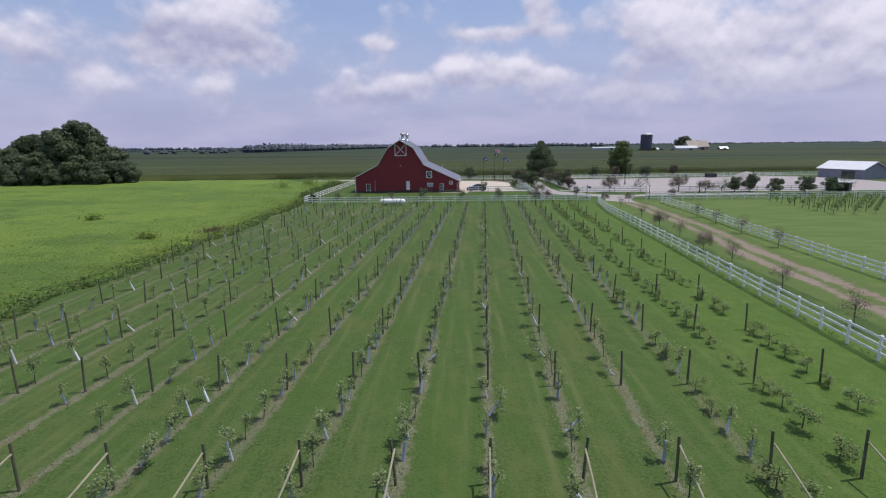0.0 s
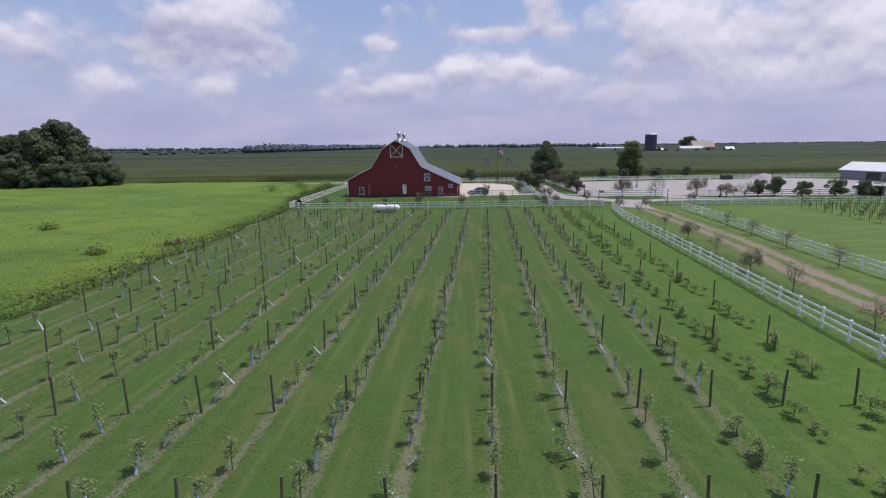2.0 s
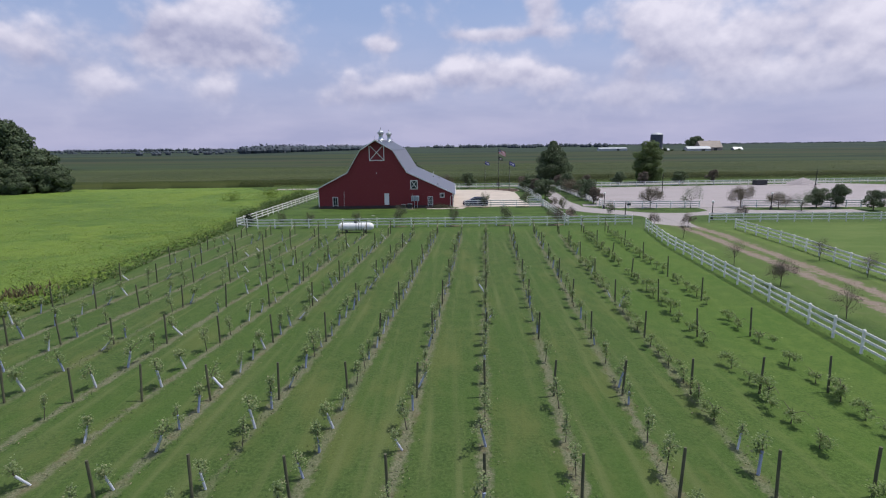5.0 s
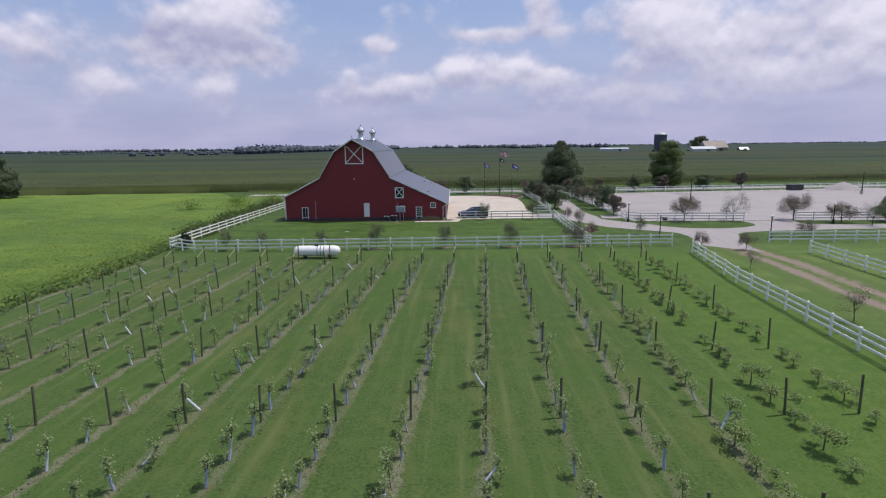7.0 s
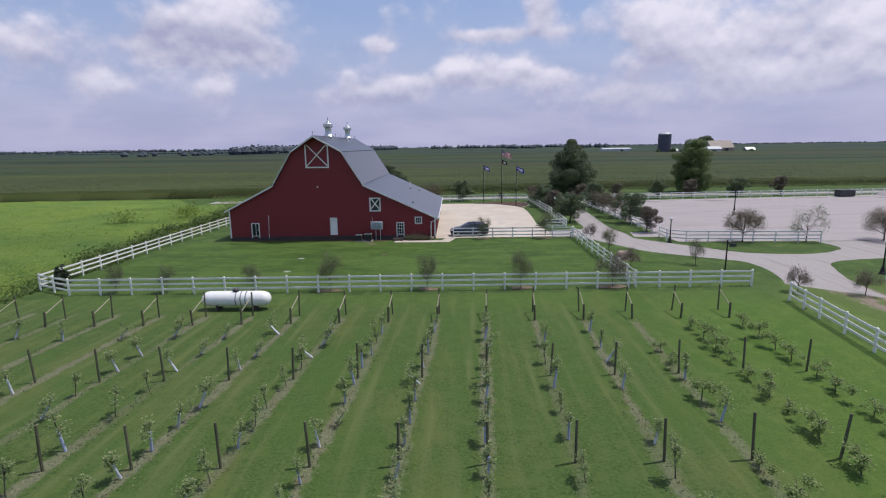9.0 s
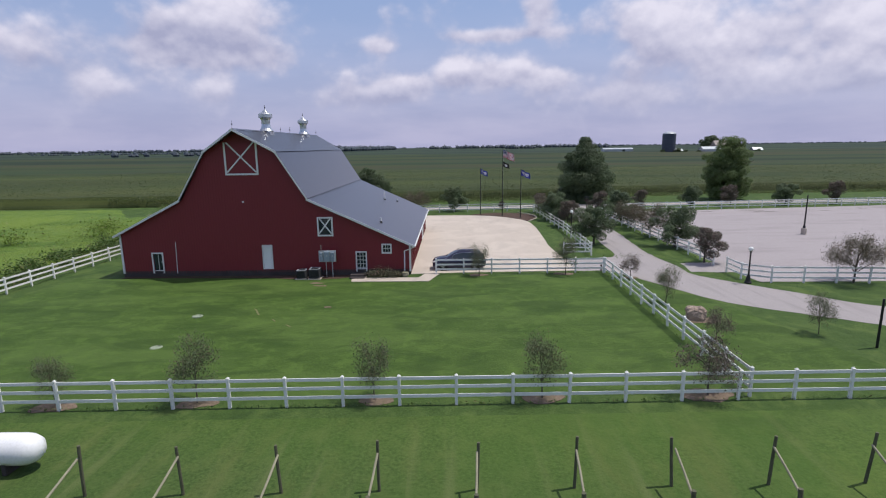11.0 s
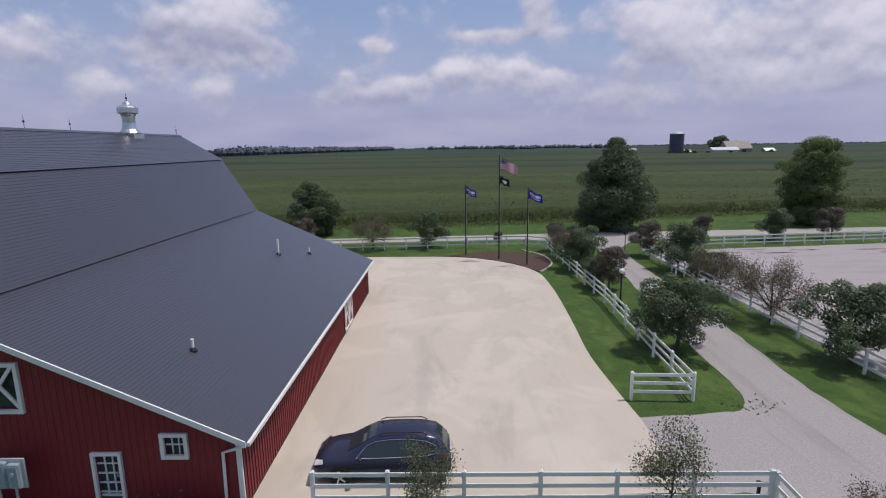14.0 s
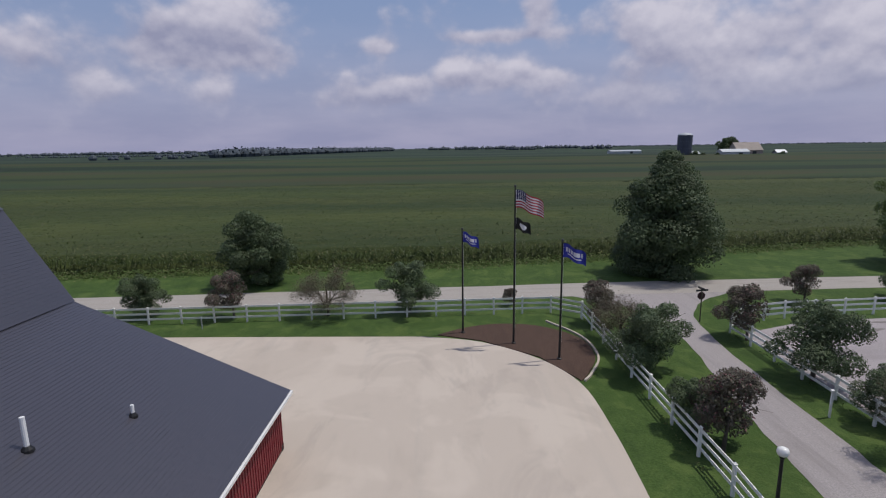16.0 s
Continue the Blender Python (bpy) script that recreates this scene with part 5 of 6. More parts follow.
Y1 = B_DEEP + OVER
ex = 0.35
L0 = (PROFILE[0][0] - ex, PROFILE[0][1] - ex * (6.75 - 3.82) / 5.8)
R0 = (PROFILE[6][0] + ex, PROFILE[6][1] - ex * (6.75 - 2.72) / 8.8)
for (a, b, hood, y0, lab) in ((L0, PROFILE[1], 0, -OVER, "lean-to"), (R0, PROFILE[5], 0, -OVER, "lean-to"),
                              ((-5.52, 6.78), (-3.05, 10.75), 0, -OVER, ""), ((5.52, 6.78), (3.05, 10.75), 0, -OVER, ""),
                              ((-3.16, 10.72), (0, 12.6), HOOD, -OVER, ""), ((3.16, 10.72), (0, 12.6), HOOD, -OVER, "")):
    r = part("roof", roof_plane(a[0], a[1], b[0], b[1], y0, Y1, hood), SHINGLE, barn, "slate-grey shingle roof", weld=True)
    part("trim", rake(a[0], a[1], b[0], b[1], y0, y0 - hood), TRIM, barn)
part("ridge_cap", Geo().add([(-0.2, -OVER - HOOD, 12.6), (0, -OVER - HOOD, 12.73), (0.2, -OVER - HOOD, 12.6), (-0.2, Y1, 12.6), (0, Y1, 12.73), (0.2, Y1, 12.6)], [(0, 1, 4, 3), (1, 2, 5, 4), (0, 2, 1)]), SHINGLE, barn)
for gx, gz in ((R0[0] + 0.06, R0[1]), (L0[0] - 0.06, L0[1])):
    part("gutter", Geo().box(gx, B_DEEP / 2, gz - 0.06, 0.12, B_DEEP + 0.7, 0.12), TRIM, barn, "white rain gutter")
down = Geo().tube([(14.55, -0.3, 2.5), (14.2, -0.14, 2.3), (13.75, -0.12, 2.15), (13.72, -0.12, 0.35)], [0.055] * 4, 6)
part("downspout", down, TRIM, barn, "white downspout")
part("corner_board", Geo().box(14.22, -0.03, 0.3, 0.16, 0.08, 2.35), TRIM, barn)
part("corner_board", Geo().box(-11.22, -0.03, 0.3, 0.16, 0.08, 3.45), TRIM, barn)
part("conduit", Geo().tube([(-6.45, -0.06, 0.3), (-6.35, -0.06, 3.1)], [0.03, 0.03], 6), TRIM, barn, "thin pale pipe up the wall")
part("wall_lamp", Geo().lathe(-0.05, -0.12, [(0.07, 6.5), (0.10, 6.57), (0.07, 6.65)], 10), TRIM, barn, "small round wall lamp")
for (vx, vy, vh, vr) in ((11.3, 3.4, 0.45, 0.06), (9.8, 18.05, 1.0, 0.07), (11.0, 20.95, 0.4, 0.06)):
    z = 6.75 - (vx - 5.45) * (6.75 - 2.72) / 8.8
    v = part("roof_vent", Geo().lathe(vx, vy, [(vr, z), (vr, z + 0.1 + vh), (vr * 0.8, z + 0.1 + vh)], 10), TANKW, barn, "white plumbing vent pipe")
    part("flashing", Geo().lathe(vx, vy, [(vr * 2.6, z + 0.04), (vr * 2.4, z + 0.12), (vr * 1.2, z + 0.22)], 10), BLACK, v)
for ry, s in ((6.9, 1.0), (19.9, 0.95)):
    c = part("cupola", Geo().box(0, ry, 12.1, 1.15, 1.15, 0.55), STEEL, barn, "galvanised metal roof ventilator")
    part("saddle", Geo().add([(-0.75, ry - .62, 11.95), (0.75, ry - .62, 11.95), (0, ry - .62, 12.62), (-0.75, ry + .62, 11.95), (0.75, ry + .62, 11.95), (0, ry + .62, 12.62)], [(0, 1, 2), (3, 5, 4), (0, 2, 5, 3), (1, 4, 5, 2)]), STEEL, c)
    part("throat", Geo().lathe(0, ry, [(0.62 * s, 12.62), (0.68 * s, 12.72), (0.50 * s, 12.95), (0.40 * s, 13.35), (0.42 * s, 13.75), (0.50 * s, 13.95)], 18), STEEL, c)
    part("hood", Geo().lathe(0, ry, [(0.50 * s, 13.93), (0.66 * s, 13.98), (0.66 * s, 14.3), (0.52 * s, 14.42), (0.28 * s, 14.52), (0.22 * s, 14.62), (0.08 * s, 14.74)], 18), STEEL, c)
    part("finial", Geo().lathe(0, ry, [(0.03, 14.7), (0.03, 14.86), (0.07, 14.93), (0.02, 15.02), (0.012, 15.2)], 8), DARK, c)
for ry in (-1.2, 11.2, 14.4, 25.8):
    part("lightning_rod", Geo().tube([(0, ry, 12.5), (0, ry, 13.35)], [0.018, 0.008], 5).lathe(0, ry, [(0.045, 13.0), (0.06, 13.05), (0.045, 13.1)], 6), DARK, barn, "thin lightning rod")

# beside the barn wall
box = thing("utility_cabinet", (-15.28, 23.3, 0), BARN_TURN, "grey-blue steel electrical cabinet on posts", "electrical cabinet")
part("backboard", Geo().box(0, 0.08, 1.35, 1.5, 0.06, 1.0, bevel=0.02), TIN, box, "pale grey backboard")
for x, w_, h_ in ((-0.5, 0.3, 0.78), (0.0, 0.5, 0.86), (0.47, 0.36, 0.8)):
    c = part("meter_box", Geo().box(x, -0.02, 1.42, w_, 0.16, h_, bevel=0.03), PANEL, box)
    part("cover", Geo().box(x, -0.11, 1.46, w_ * 0.84, 0.03, h_ * 0.86), PANEL, c)
    part("dial", Geo().lathe(0, 0, [(0.06, -0.02), (0.06, 0.02)], 12, m=Matrix.Rotation(math.pi / 2, 3, "X")), TIN, c).location = (x, -0.135, 1.92)
for x in (-0.12, 0.42):
    part("leg", Geo().tube([(x, 0, 0), (x, 0, 1.42)], [0.04, 0.04], 6), TIN, box)
part("conduit", Geo().tube([(-0.5, 0, 2.15), (-0.5, 0, 2.85)], [0.035, 0.035], 6), PINK, box)
for x, s in ((-17.45, 0.85), (-16.3, 1.0)):
    ac = thing("air_conditioner", (x, 22.95, 0), BARN_TURN, "dark outdoor air-conditioning unit on a concrete pad", "air conditioner", "units by the barn")
    part("pad", Geo().box(0, 0, 0, 1.1 * s, 1.1 * s, 0.08), CONCRETE, ac)
    part("casing", Geo().box(0, 0, 0.08, 0.9 * s, 0.9 * s, 0.8 * s, bevel=0.05), DARK, ac)
    gr = Geo()
    for i in range(9):
        gr.box(0, -0.46 * s, 0.16 + i * 0.075 * s, 0.8 * s, 0.02, 0.03)
    part("grille", gr, BLACK, ac)
    rm, zr = Geo(), 0.08 + 0.8 * s
    for a in (-1, 1):
        rm.box(0, a * 0.4 * s, zr, 0.86 * s, 0.06, 0.03).box(a * 0.4 * s, 0, zr, 0.06, 0.74 * s, 0.03)
    part("rim", rm, TIN, ac, "pale metal rim")
    part("fan_guard", Geo().lathe(0, 0, [(0.33 * s, zr - 0.01), (0.33 * s, zr + 0.015), (0.1, zr + 0.03)], 16), BLACK, ac)
stoop = thing("door_step", (-12.65, 23.25, 0), BARN_TURN, "grey concrete step before the glazed barn door", "step")
part("tread", Geo().box(0, 0, 0, 1.3, 0.9, 0.28, bevel=0.02), FOUND, stoop)
part("lower_tread", Geo().box(0, -0.62, 0, 1.3, 0.34, 0.14, bevel=0.02), FOUND, stoop)
pot = thing("planter", (-8.55, 23.05, 0), 0, "brown half-barrel planter at the barn's corner", "planter")
part("barrel", Geo().lathe(0, 0, [(0.24, 0), (0.30, 0.2), (0.28, 0.42), (0.25, 0.42), (0.24, 0.38)], 14), BRACE, pot)
COVER = plain("weathered_green_grey_plastic", (0.30, 0.34, 0.26), (0.15, 0.19, 0.11), 6.0, 0.7)
lid = thing("septic_cover", (-21.9, 12.8, 0), 0, "weathered grey-green round access cover in the lawn", "access cover")
part("cover", Geo().lathe(0, 0, [(0.34, 0), (0.34, 0.06), (0.27, 0.09), (0.25, 0.07), (0.05, 0.08)], 16), COVER, lid)
part("bolt", Geo().box(0.15, 0, 0.11, 0.05, 0.05, 0.03), DARK, lid)
copy_thing(lid, pose(-21.8, 7.3, -0.055, 0, 0, 40))

# ---- propane tank ----
tk = thing("propane_tank", (-22.05, -4.2, 0), -1.5, "long white propane tank on steel saddles", "propane tank")
my = Matrix.Rotation(math.pi / 2, 3, "Y")
prof = [(0.02, -2.45), (0.26, -2.40), (0.44, -2.24), (0.53, -2.0), (0.55, -1.8), (0.55, 1.8), (0.53, 2.0), (0.44, 2.24), (0.26, 2.40), (0.02, 2.45)]
tg = Geo().lathe(0, 0, prof, 24, m=my)
tg.v = [(x, y, z + 0.80) for x, y, z in tg.v]
part("shell", tg, TANKW, tk, smooth=True)
for x in (-1.3, 1.3):
    part("saddle", Geo().box(x, 0, 0, 0.16, 0.8, 0.45), FOUND, tk)
part("valve_dome", Geo().lathe(0.0, 0, [(0.22, 1.31), (0.22, 1.50), (0.12, 1.58)], 14), DARK, tk, "dark valve cover")
for x in (0.1, 0.45, 0.8):
    bg = Geo().lathe(0, 0, [(0.556, x - 0.03), (0.556, x + 0.03)], 24, m=my)
    bg.v = [(a, b, c + 0.80) for a, b, c in bg.v]
    part("band", bg, DARK, tk)

# ---- flagpoles ----
def flag_cloth(w, h, fly, mats, paint):
    """A flag blown along fly, with a ripple; paint(u, v) gives the colour slot."""
    gg, nu, nv = Geo(), 26, 26
    vs = []
    for j in range(nv + 1):
        for i in range(nu + 1):
            u, v = i / nu, j / nv
            rip = 0.16 * w * u * math.sin(u * 8.0 + v * 1.2)
            drop = -0.38 * w * u ** 1.6 + 0.05 * math.sin(u * 9)
            vs.append((u * w * 0.92 * fly[0] - rip * fly[1], u * w * 0.92 * fly[1] + rip * fly[0], v * h * (1 - 0.08 * u) + drop))
    for j in range(nv):
        for i in range(nu):
            q = j * (nu + 1) + i
            gg.add([vs[q], vs[q + 1], vs[q + nu + 2], vs[q + nu + 1]], [(0, 1, 2, 3)], paint((i + .5) / nu, (j + .5) / nv))
    return gg.mesh("flag", mats, True)


def national(u, v):
    if u < 0.4 and v > 0.46:
        return 1 if (int(u * 26) % 2 == 0 and int(v * 26) % 2 == 0) else 2
    return 0 if int((1 - v) * 13) % 2 == 0 else 1


def bars_flag(u, v):
    return 1 if 0.12 < u < 0.88 and 0.44 < v < 0.74 and (u * 9) % 1.0 < 0.72 else (1 if 0.2 < u < 0.8 and 0.22 < v < 0.3 else 0)


def disc_flag(u, v):
    return 1 if (u - 0.5) ** 2 + (v - 0.48) ** 2 < 0.055 else 0


for x, y, h, flags, lab in ((1.2, 64.1, 7.4, (("flag", 6.55, 1.2, 0.75, F_BLUE, bars_flag),), "flagpole flying a royal blue flag with white bars"),
                            (4.5, 61.9, 10.45, (("flag", 9.15, 1.9, 1.15, None, national), ("flag", 7.75, 1.05, 0.75, F_BLACK, disc_flag)), "tall flagpole flying a striped flag over a black one"),
                            (6.95, 59.1, 7.4, (("flag", 6.45, 1.45, 0.85, F_BLUE, bars_flag),), "flagpole flying a royal blue flag with white bars")):
    fp = thing("flagpole", (x, y, 0.05), 0, lab, "flagpole", "flagpoles in the bed")
    part("pole", Geo().lathe(0, 0, [(0.075, 0), (0.07, 1.0), (0.045, h - 0.1), (0.04, h)], 10), BLACK, fp)
    part("base_collar", Geo().lathe(0, 0, [(0.16, 0), (0.15, 0.06), (0.09, 0.1)], 12), BLACK, fp)
    part("finial", Geo().lathe(0, 0, [(0.03, h), (0.08, h + 0.05), (0.09, h + 0.1), (0.05, h + 0.17)], 10), DARK, fp)
    part("halyard", Geo().tube([(0.09, 0, 1.1), (0.07, 0, h - 0.1)], [0.008, 0.008], 4), TRIM, fp)
    for nm, z, w_, hh, m0, paint in flags:
        me = flag_cloth(w_, hh, (0.93, -0.36), [F_RED, F_WHITE, F_NAVY] if m0 is None else [m0, F_WHITE], paint)
        piece(nm, me, fp, pose(0.05, 0, z))

# ---- lamps, signs ----
def yard_lamp(x, y, h=2.95, globe=True, lab="black lamp post with a white globe"):
    l = thing("lamp_post", (x, y, 0), 0, lab, "lamp post", "lamp posts")
    part("base", Geo().lathe(0, 0, [(0.27, 0), (0.27, 0.1), (0.2, 0.18), (0.13, 0.55), (0.09, 0.7)], 10), BLACK, l)
    part("post", Geo().lathe(0, 0, [(0.075, 0.6), (0.06, 1.4), (0.055, h - 0.45), (0.09, h - 0.4), (0.1, h - 0.33)], 10), BLACK, l)
    part("globe", Geo().lathe(0, 0, [(0.09, h - 0.34), (0.17, h - 0.28), (0.2, h - 0.17), (0.17, h - 0.06), (0.06, h)], 14), GLOBE, l, "white globe", smooth=True)
    return l


for x, y in ((19.0, 19.25), (11.15, 44.5), (30.4, 3.3), (46.5, 14.9)):
    yard_lamp(x, y)
l = thing("light_pole", (38.6, 41.3, 0), 0, "black light pole on a round concrete base in gravel", "light pole")
part("footing", Geo().lathe(0, 0, [(0.3, 0), (0.3, 0.75), (0.27, 0.8)], 14), CONCRETE, l)
part("pole", Geo().lathe(0, 0, [(0.09, 0.8), (0.07, 4.75)], 10), BLACK, l)
part("collar", Geo().lathe(0, 0, [(0.16, 0.8), (0.16, 0.9), (0.1, 1.1)], 10), BLACK, l)
l = copy_thing(l, pose(83, 56, 0))
s = thing("sign_post", (18.1, 5.6, 0), 0, "black post with a short hanging sign arm", "sign post")
part("post", Geo().lathe(0, 0, [(0.07, 0), (0.06, 2.75)], 8), BLACK, s)
part("arm", Geo().box(0.42, 0, 2.45, 0.85, 0.05, 0.07), BLACK, s)
part("board", Geo().box(0.5, 0, 2.1, 0.6, 0.04, 0.3), DARK, s)
s = thing("stop_sign", (18.95, 65.7, 0), 0, "stop sign on a dark post with small street-name blades", "road sign")
part("post", Geo().lathe(0, 0, [(0.05, 0), (0.045, 2.5)], 8), POST, s)
part("plate", Geo().lathe(0, 0, [(0.30, -0.012), (0.30, 0.012)], 8, m=Matrix.Rotation(math.pi / 2, 3, "X") @ Matrix.Rotation(math.pi / 8, 3, "Z")), SIGN_BACK, s, "octagonal plate seen from its dull brown back").location = (0, 0.06, 2.0)
for a in (0, 90):
    piece("blade", Geo().box(0, 0, 0, 0.95, 0.02, 0.15).mesh("blade", DARK), s, pose(0, 0, 2.36 + a / 700, 0, 0, a + 8))
hyd = thing("water_hydrant", (-18.2, 66.0, 0), 0, "small pale yard hydrant by the fence", "yard hydrant")
part("standpipe", Geo().lathe(0, 0, [(0.05, 0), (0.05, 0.75), (0.08, 0.8), (0.05, 0.95)], 8), TIN, hyd)
part("handle", Geo().box(0.12, 0, 0.82, 0.3, 0.05, 0.04), TIN, hyd)
for x, y in ((8.7, 24.0), (18.3, 51.6)):
    st = thing("marker_post", (x, y, 0), 0, "short marker post beside the drive", "marker post")
    part("post", Geo().box(0, 0, 0, 0.09, 0.09, 0.55 if x < 10 else 1.35, bevel=0.01), BLACK if x < 10 else VINYL, st)
    part("head", Geo().box(0, 0, 0.53 if x < 10 else 1.35, 0.16, 0.16, 0.08, bevel=0.02), BLACK if x < 10 else VINYL, st)

# ---- boulder ----
bm = bmesh.new()
bmesh.ops.create_icosphere(bm, subdivisions=4, radius=1)
for v in bm.verts:
    p = v.co.copy()
    q = p.normalized()
    r = 1 + 0.28 * noise.noise(q * 1.3 + Vector((3, 1, 0))) + 0.12 * noise.noise(q * 3.1) + 0.04 * noise.noise(q * 9)
    q = Vector((round(q.x * 2.4) / 2.4 * 0.4 + q.x * 0.6, round(q.y * 2.4) / 2.4 * 0.4 + q.y * 0.6, q.z))
    v.co = Vector((q.x * 0.85, q.y * 0.55, max(q.z, -0.35) * 0.62)) * r
me = bpy.data.meshes.new("boulder")
bm.to_mesh(me)
bm.free()
me.materials.append(ROCK)
tagged(new("boulder", me), "large pinkish granite boulder on the lawn", "boulder").matrix_basis = pose(10.7, 10.75, 0.2, 0, 14, -25) @ Matrix.Diagonal((0.8, 0.85, 1.02, 1))


# ---- trees and shrubs ----
def limb(gg, p, d, length, r, depth, ends, spread=0.6):
    """A bent, tapering branch that forks; ends gathers where twigs stop."""
    pts, radii = [p.copy()], [r]
    n = 3
    for i in range(n):
        d = (d + Vector(rng.normal(0, 0.13, 3))).normalized()
        d.z += 0.03
        p = p + d * length / n
        pts.append(p.copy()), radii.append(r * (1 - 0.5 * (i + 1) / n))
    gg.tube(pts, radii, 6 if depth > 1 else 4, False)
    ends.append((p.copy(), depth))
    if depth > 0:
        for _ in range(3 if depth > 1 else 2):
            nd = (d + Vector(rng.normal(0, spread, 3))).normalized()
            nd.z = max(nd.z, -0.1)
            limb(gg, pts[-1 if rng.random() < 0.5 else -2], nd, length * rng.uniform(0.6, 0.8), radii[-1] * 0.8, depth - 1, ends, spread)


def leafy_crown(h, z0, rx, n, size, aspect, lobes, fine=0.0, peak=0.42, taper=0.75, uneven=0.14):
    """A crown of overlapping rounded boughs: leaves lie over each bough and face out from it, thinner and rarer inside.
    peak: the height, as a share, at which the crown is widest."""
    z0 = max(z0, 0.02 * h)
    t = rng.uniform(0.03, 0.95, lobes)
    wide = np.where(t < peak, 0.62 + 0.38 * np.sin(t / peak * math.pi / 2), np.cos(np.clip((t - peak) / (1.04 - peak), 0, 1) * math.pi / 2) ** taper)
    a = rng.uniform(0, 2 * math.pi, lobes)
    r = rng.uniform(0.16, 0.30, lobes) * rx * (0.55 + 0.6 * wide)
    out = np.maximum(rx * wide * rng.uniform(0.96 - uneven, 0.96 + uneven, lobes) - r, 0.0) * np.where(rng.random(lobes) < 0.2, rng.uniform(0.2, 0.8, lobes), 1.0)
    c = np.stack([np.cos(a) * out, np.sin(a) * out, z0 + t * (h - z0) - r * 0.4], 1)
    k = rng.choice(lobes, n, p=r ** 2 / (r ** 2).sum())
    w = rng.normal(size=(n, 3))
    w[:, 2] = w[:, 2] * 0.9 + 0.28
    w /= np.linalg.norm(w, axis=1)[:, None]
    p = c[k] + w * (r[k] * rng.uniform(0.72, 1.08, n))[:, None] * (1.08, 1.08, 0.85) + rng.normal(size=(n, 3)) * fine
    # what lies deep inside another bough is seldom seen
    deep = np.zeros(n, bool)
    for j in range(lobes):
        deep |= (((p - c[j]) ** 2).sum(1) < (0.62 * r[j]) ** 2) & (k != j)
    keep = (~deep | (rng.random(n) < 0.25)) & (p[:, 2] > 0.12)
    p, w = p[keep], w[keep]
    face = w + rng.normal(size=w.shape) * 0.42 + (0, 0, 0.25)
    gg = Geo().leaves(p, face, size, aspect)
    m = n // 7                      # the shaded inside
    q = rng.normal(size=(m, 3)) * (rx * 0.36, rx * 0.36, (h - z0) * 0.21) + (0, 0, z0 + (h - z0) * 0.45)
    q = q[(q[:, 2] > 0.15) & ((((q - (0, 0, z0 + (h - z0) * 0.45)) / (rx * 0.62, rx * 0.62, (h - z0) * 0.4)) ** 2).sum(1) < 1.0)]
    return gg.leaves(q, rng.normal(size=q.shape), size * 1.5, aspect)


def tree(name, h, rx, z0, leaves, size, mat, label, clumps=90, trunk=0.12, peak=0.42, depth=2, category="tree", aspect=0.6, stems=5, bare=1.0, taper=0.75, scatter=0.15, uneven=0.14):
    """A tree standing at the origin, ready to be copied."""
    t = thing(name, (0, 0, 0), 0, label, category)
    gg, ends = Geo(), []
    top = Vector((rng.normal() * 0.04 * h, rng.normal() * 0.04 * h, h * 0.62))
    gg.tube([(0, 0, -0.1), (top.x * .2, top.y * .2, h * .15), (top.x * .6, top.y * .6, h * .38), top], [trunk * 1.25, trunk, trunk * .75, trunk * .3], 8)
    for i in range(stems):
        a = 2 * math.pi * (i + rng.uniform(-.2, .2)) / stems
        zz = z0 * 0.7 + (h - z0) * 0.35 * rng.random()
        limb(gg, Vector((top.x * zz / h, top.y * zz / h, zz)), Vector((math.cos(a), math.sin(a), rng.uniform(0.5, 1.2))).normalized(), rx * 0.55, trunk * 0.5, depth, ends)
    part("trunk", gg, BARK, t)
    if bare < 1.0:
        e = np.array([tuple(p) for p, d in ends])
        k = rng.integers(0, len(e), leaves)
        pts = e[k] + rng.normal(size=(leaves, 3)) * rx * scatter
        part("crown", Geo().cards(pts, size, 0.4, aspect), mat, t)
    else:
        part("crown", leafy_crown(h, z0, rx, leaves, size, aspect, clumps, size * 0.2, peak, taper, uneven), mat, t)
    return t


def plant(master, spots):
    """Sets copies of a master tree: x, y, size, turn, and a label where one differs."""
    for i, s in enumerate(spots):
        x, y, k, a = s[:4]
        m = Matrix.LocRotScale((x, y, 0), Euler((0, 0, radians(a))), (k, k, k * (s[4] if len(s) > 4 else 1)))
        if i == 0:
            master.matrix_basis = m
        else:
            c = copy_thing(master, Matrix())
            c.matrix_basis = m


plant(tree("farm_tree", 17, 10.5, 1.0, 5200, 1.1, L_TREE, "large dark spreading tree behind a far farm barn", 34, 0.5, 0.5, 2, aspect=0.8), [(307, 592, 1.2, 0), (325, 596, 0.85, 50)])
plant(tree("farm_bush", 6, 4.5, 0.2, 1500, 0.8, L_TREE, "low dark bush beside far farm buildings", 18, 0.3, 0.4, 1, "bush", aspect=0.8), [(236, 551, 0.9, 0), (252, 550, 1.1, 60), (262, 553, 0.8, 10), (343, 556, 0.8, 30), (338, 553, 0.6, 100), (276, 553, 0.7, 80)])
plant(tree("oak_tree", 12.7, 5.9, 0.3, 56000, 0.27, L_TREE, "large dark green shade tree standing beyond the road", 100, 0.3, 0.30, 2, taper=1.0), [(22.6, 80.9, 1.0, 0)])
plant(tree("elm_tree", 13.0, 4.9, 0.5, 46000, 0.26, L_ELM, "large light green shade tree standing beyond the road", 80, 0.3, 0.56, 2), [(51.3, 82.6, 1.0, 40)])
plant(tree("maple_tree", 7.7, 3.75, 0.3, 20000, 0.24, L_TREE, "round dark green tree standing beyond the road", 46, 0.16, 0.5, 2), [(-18.4, 79.0, 1.0, 0)])
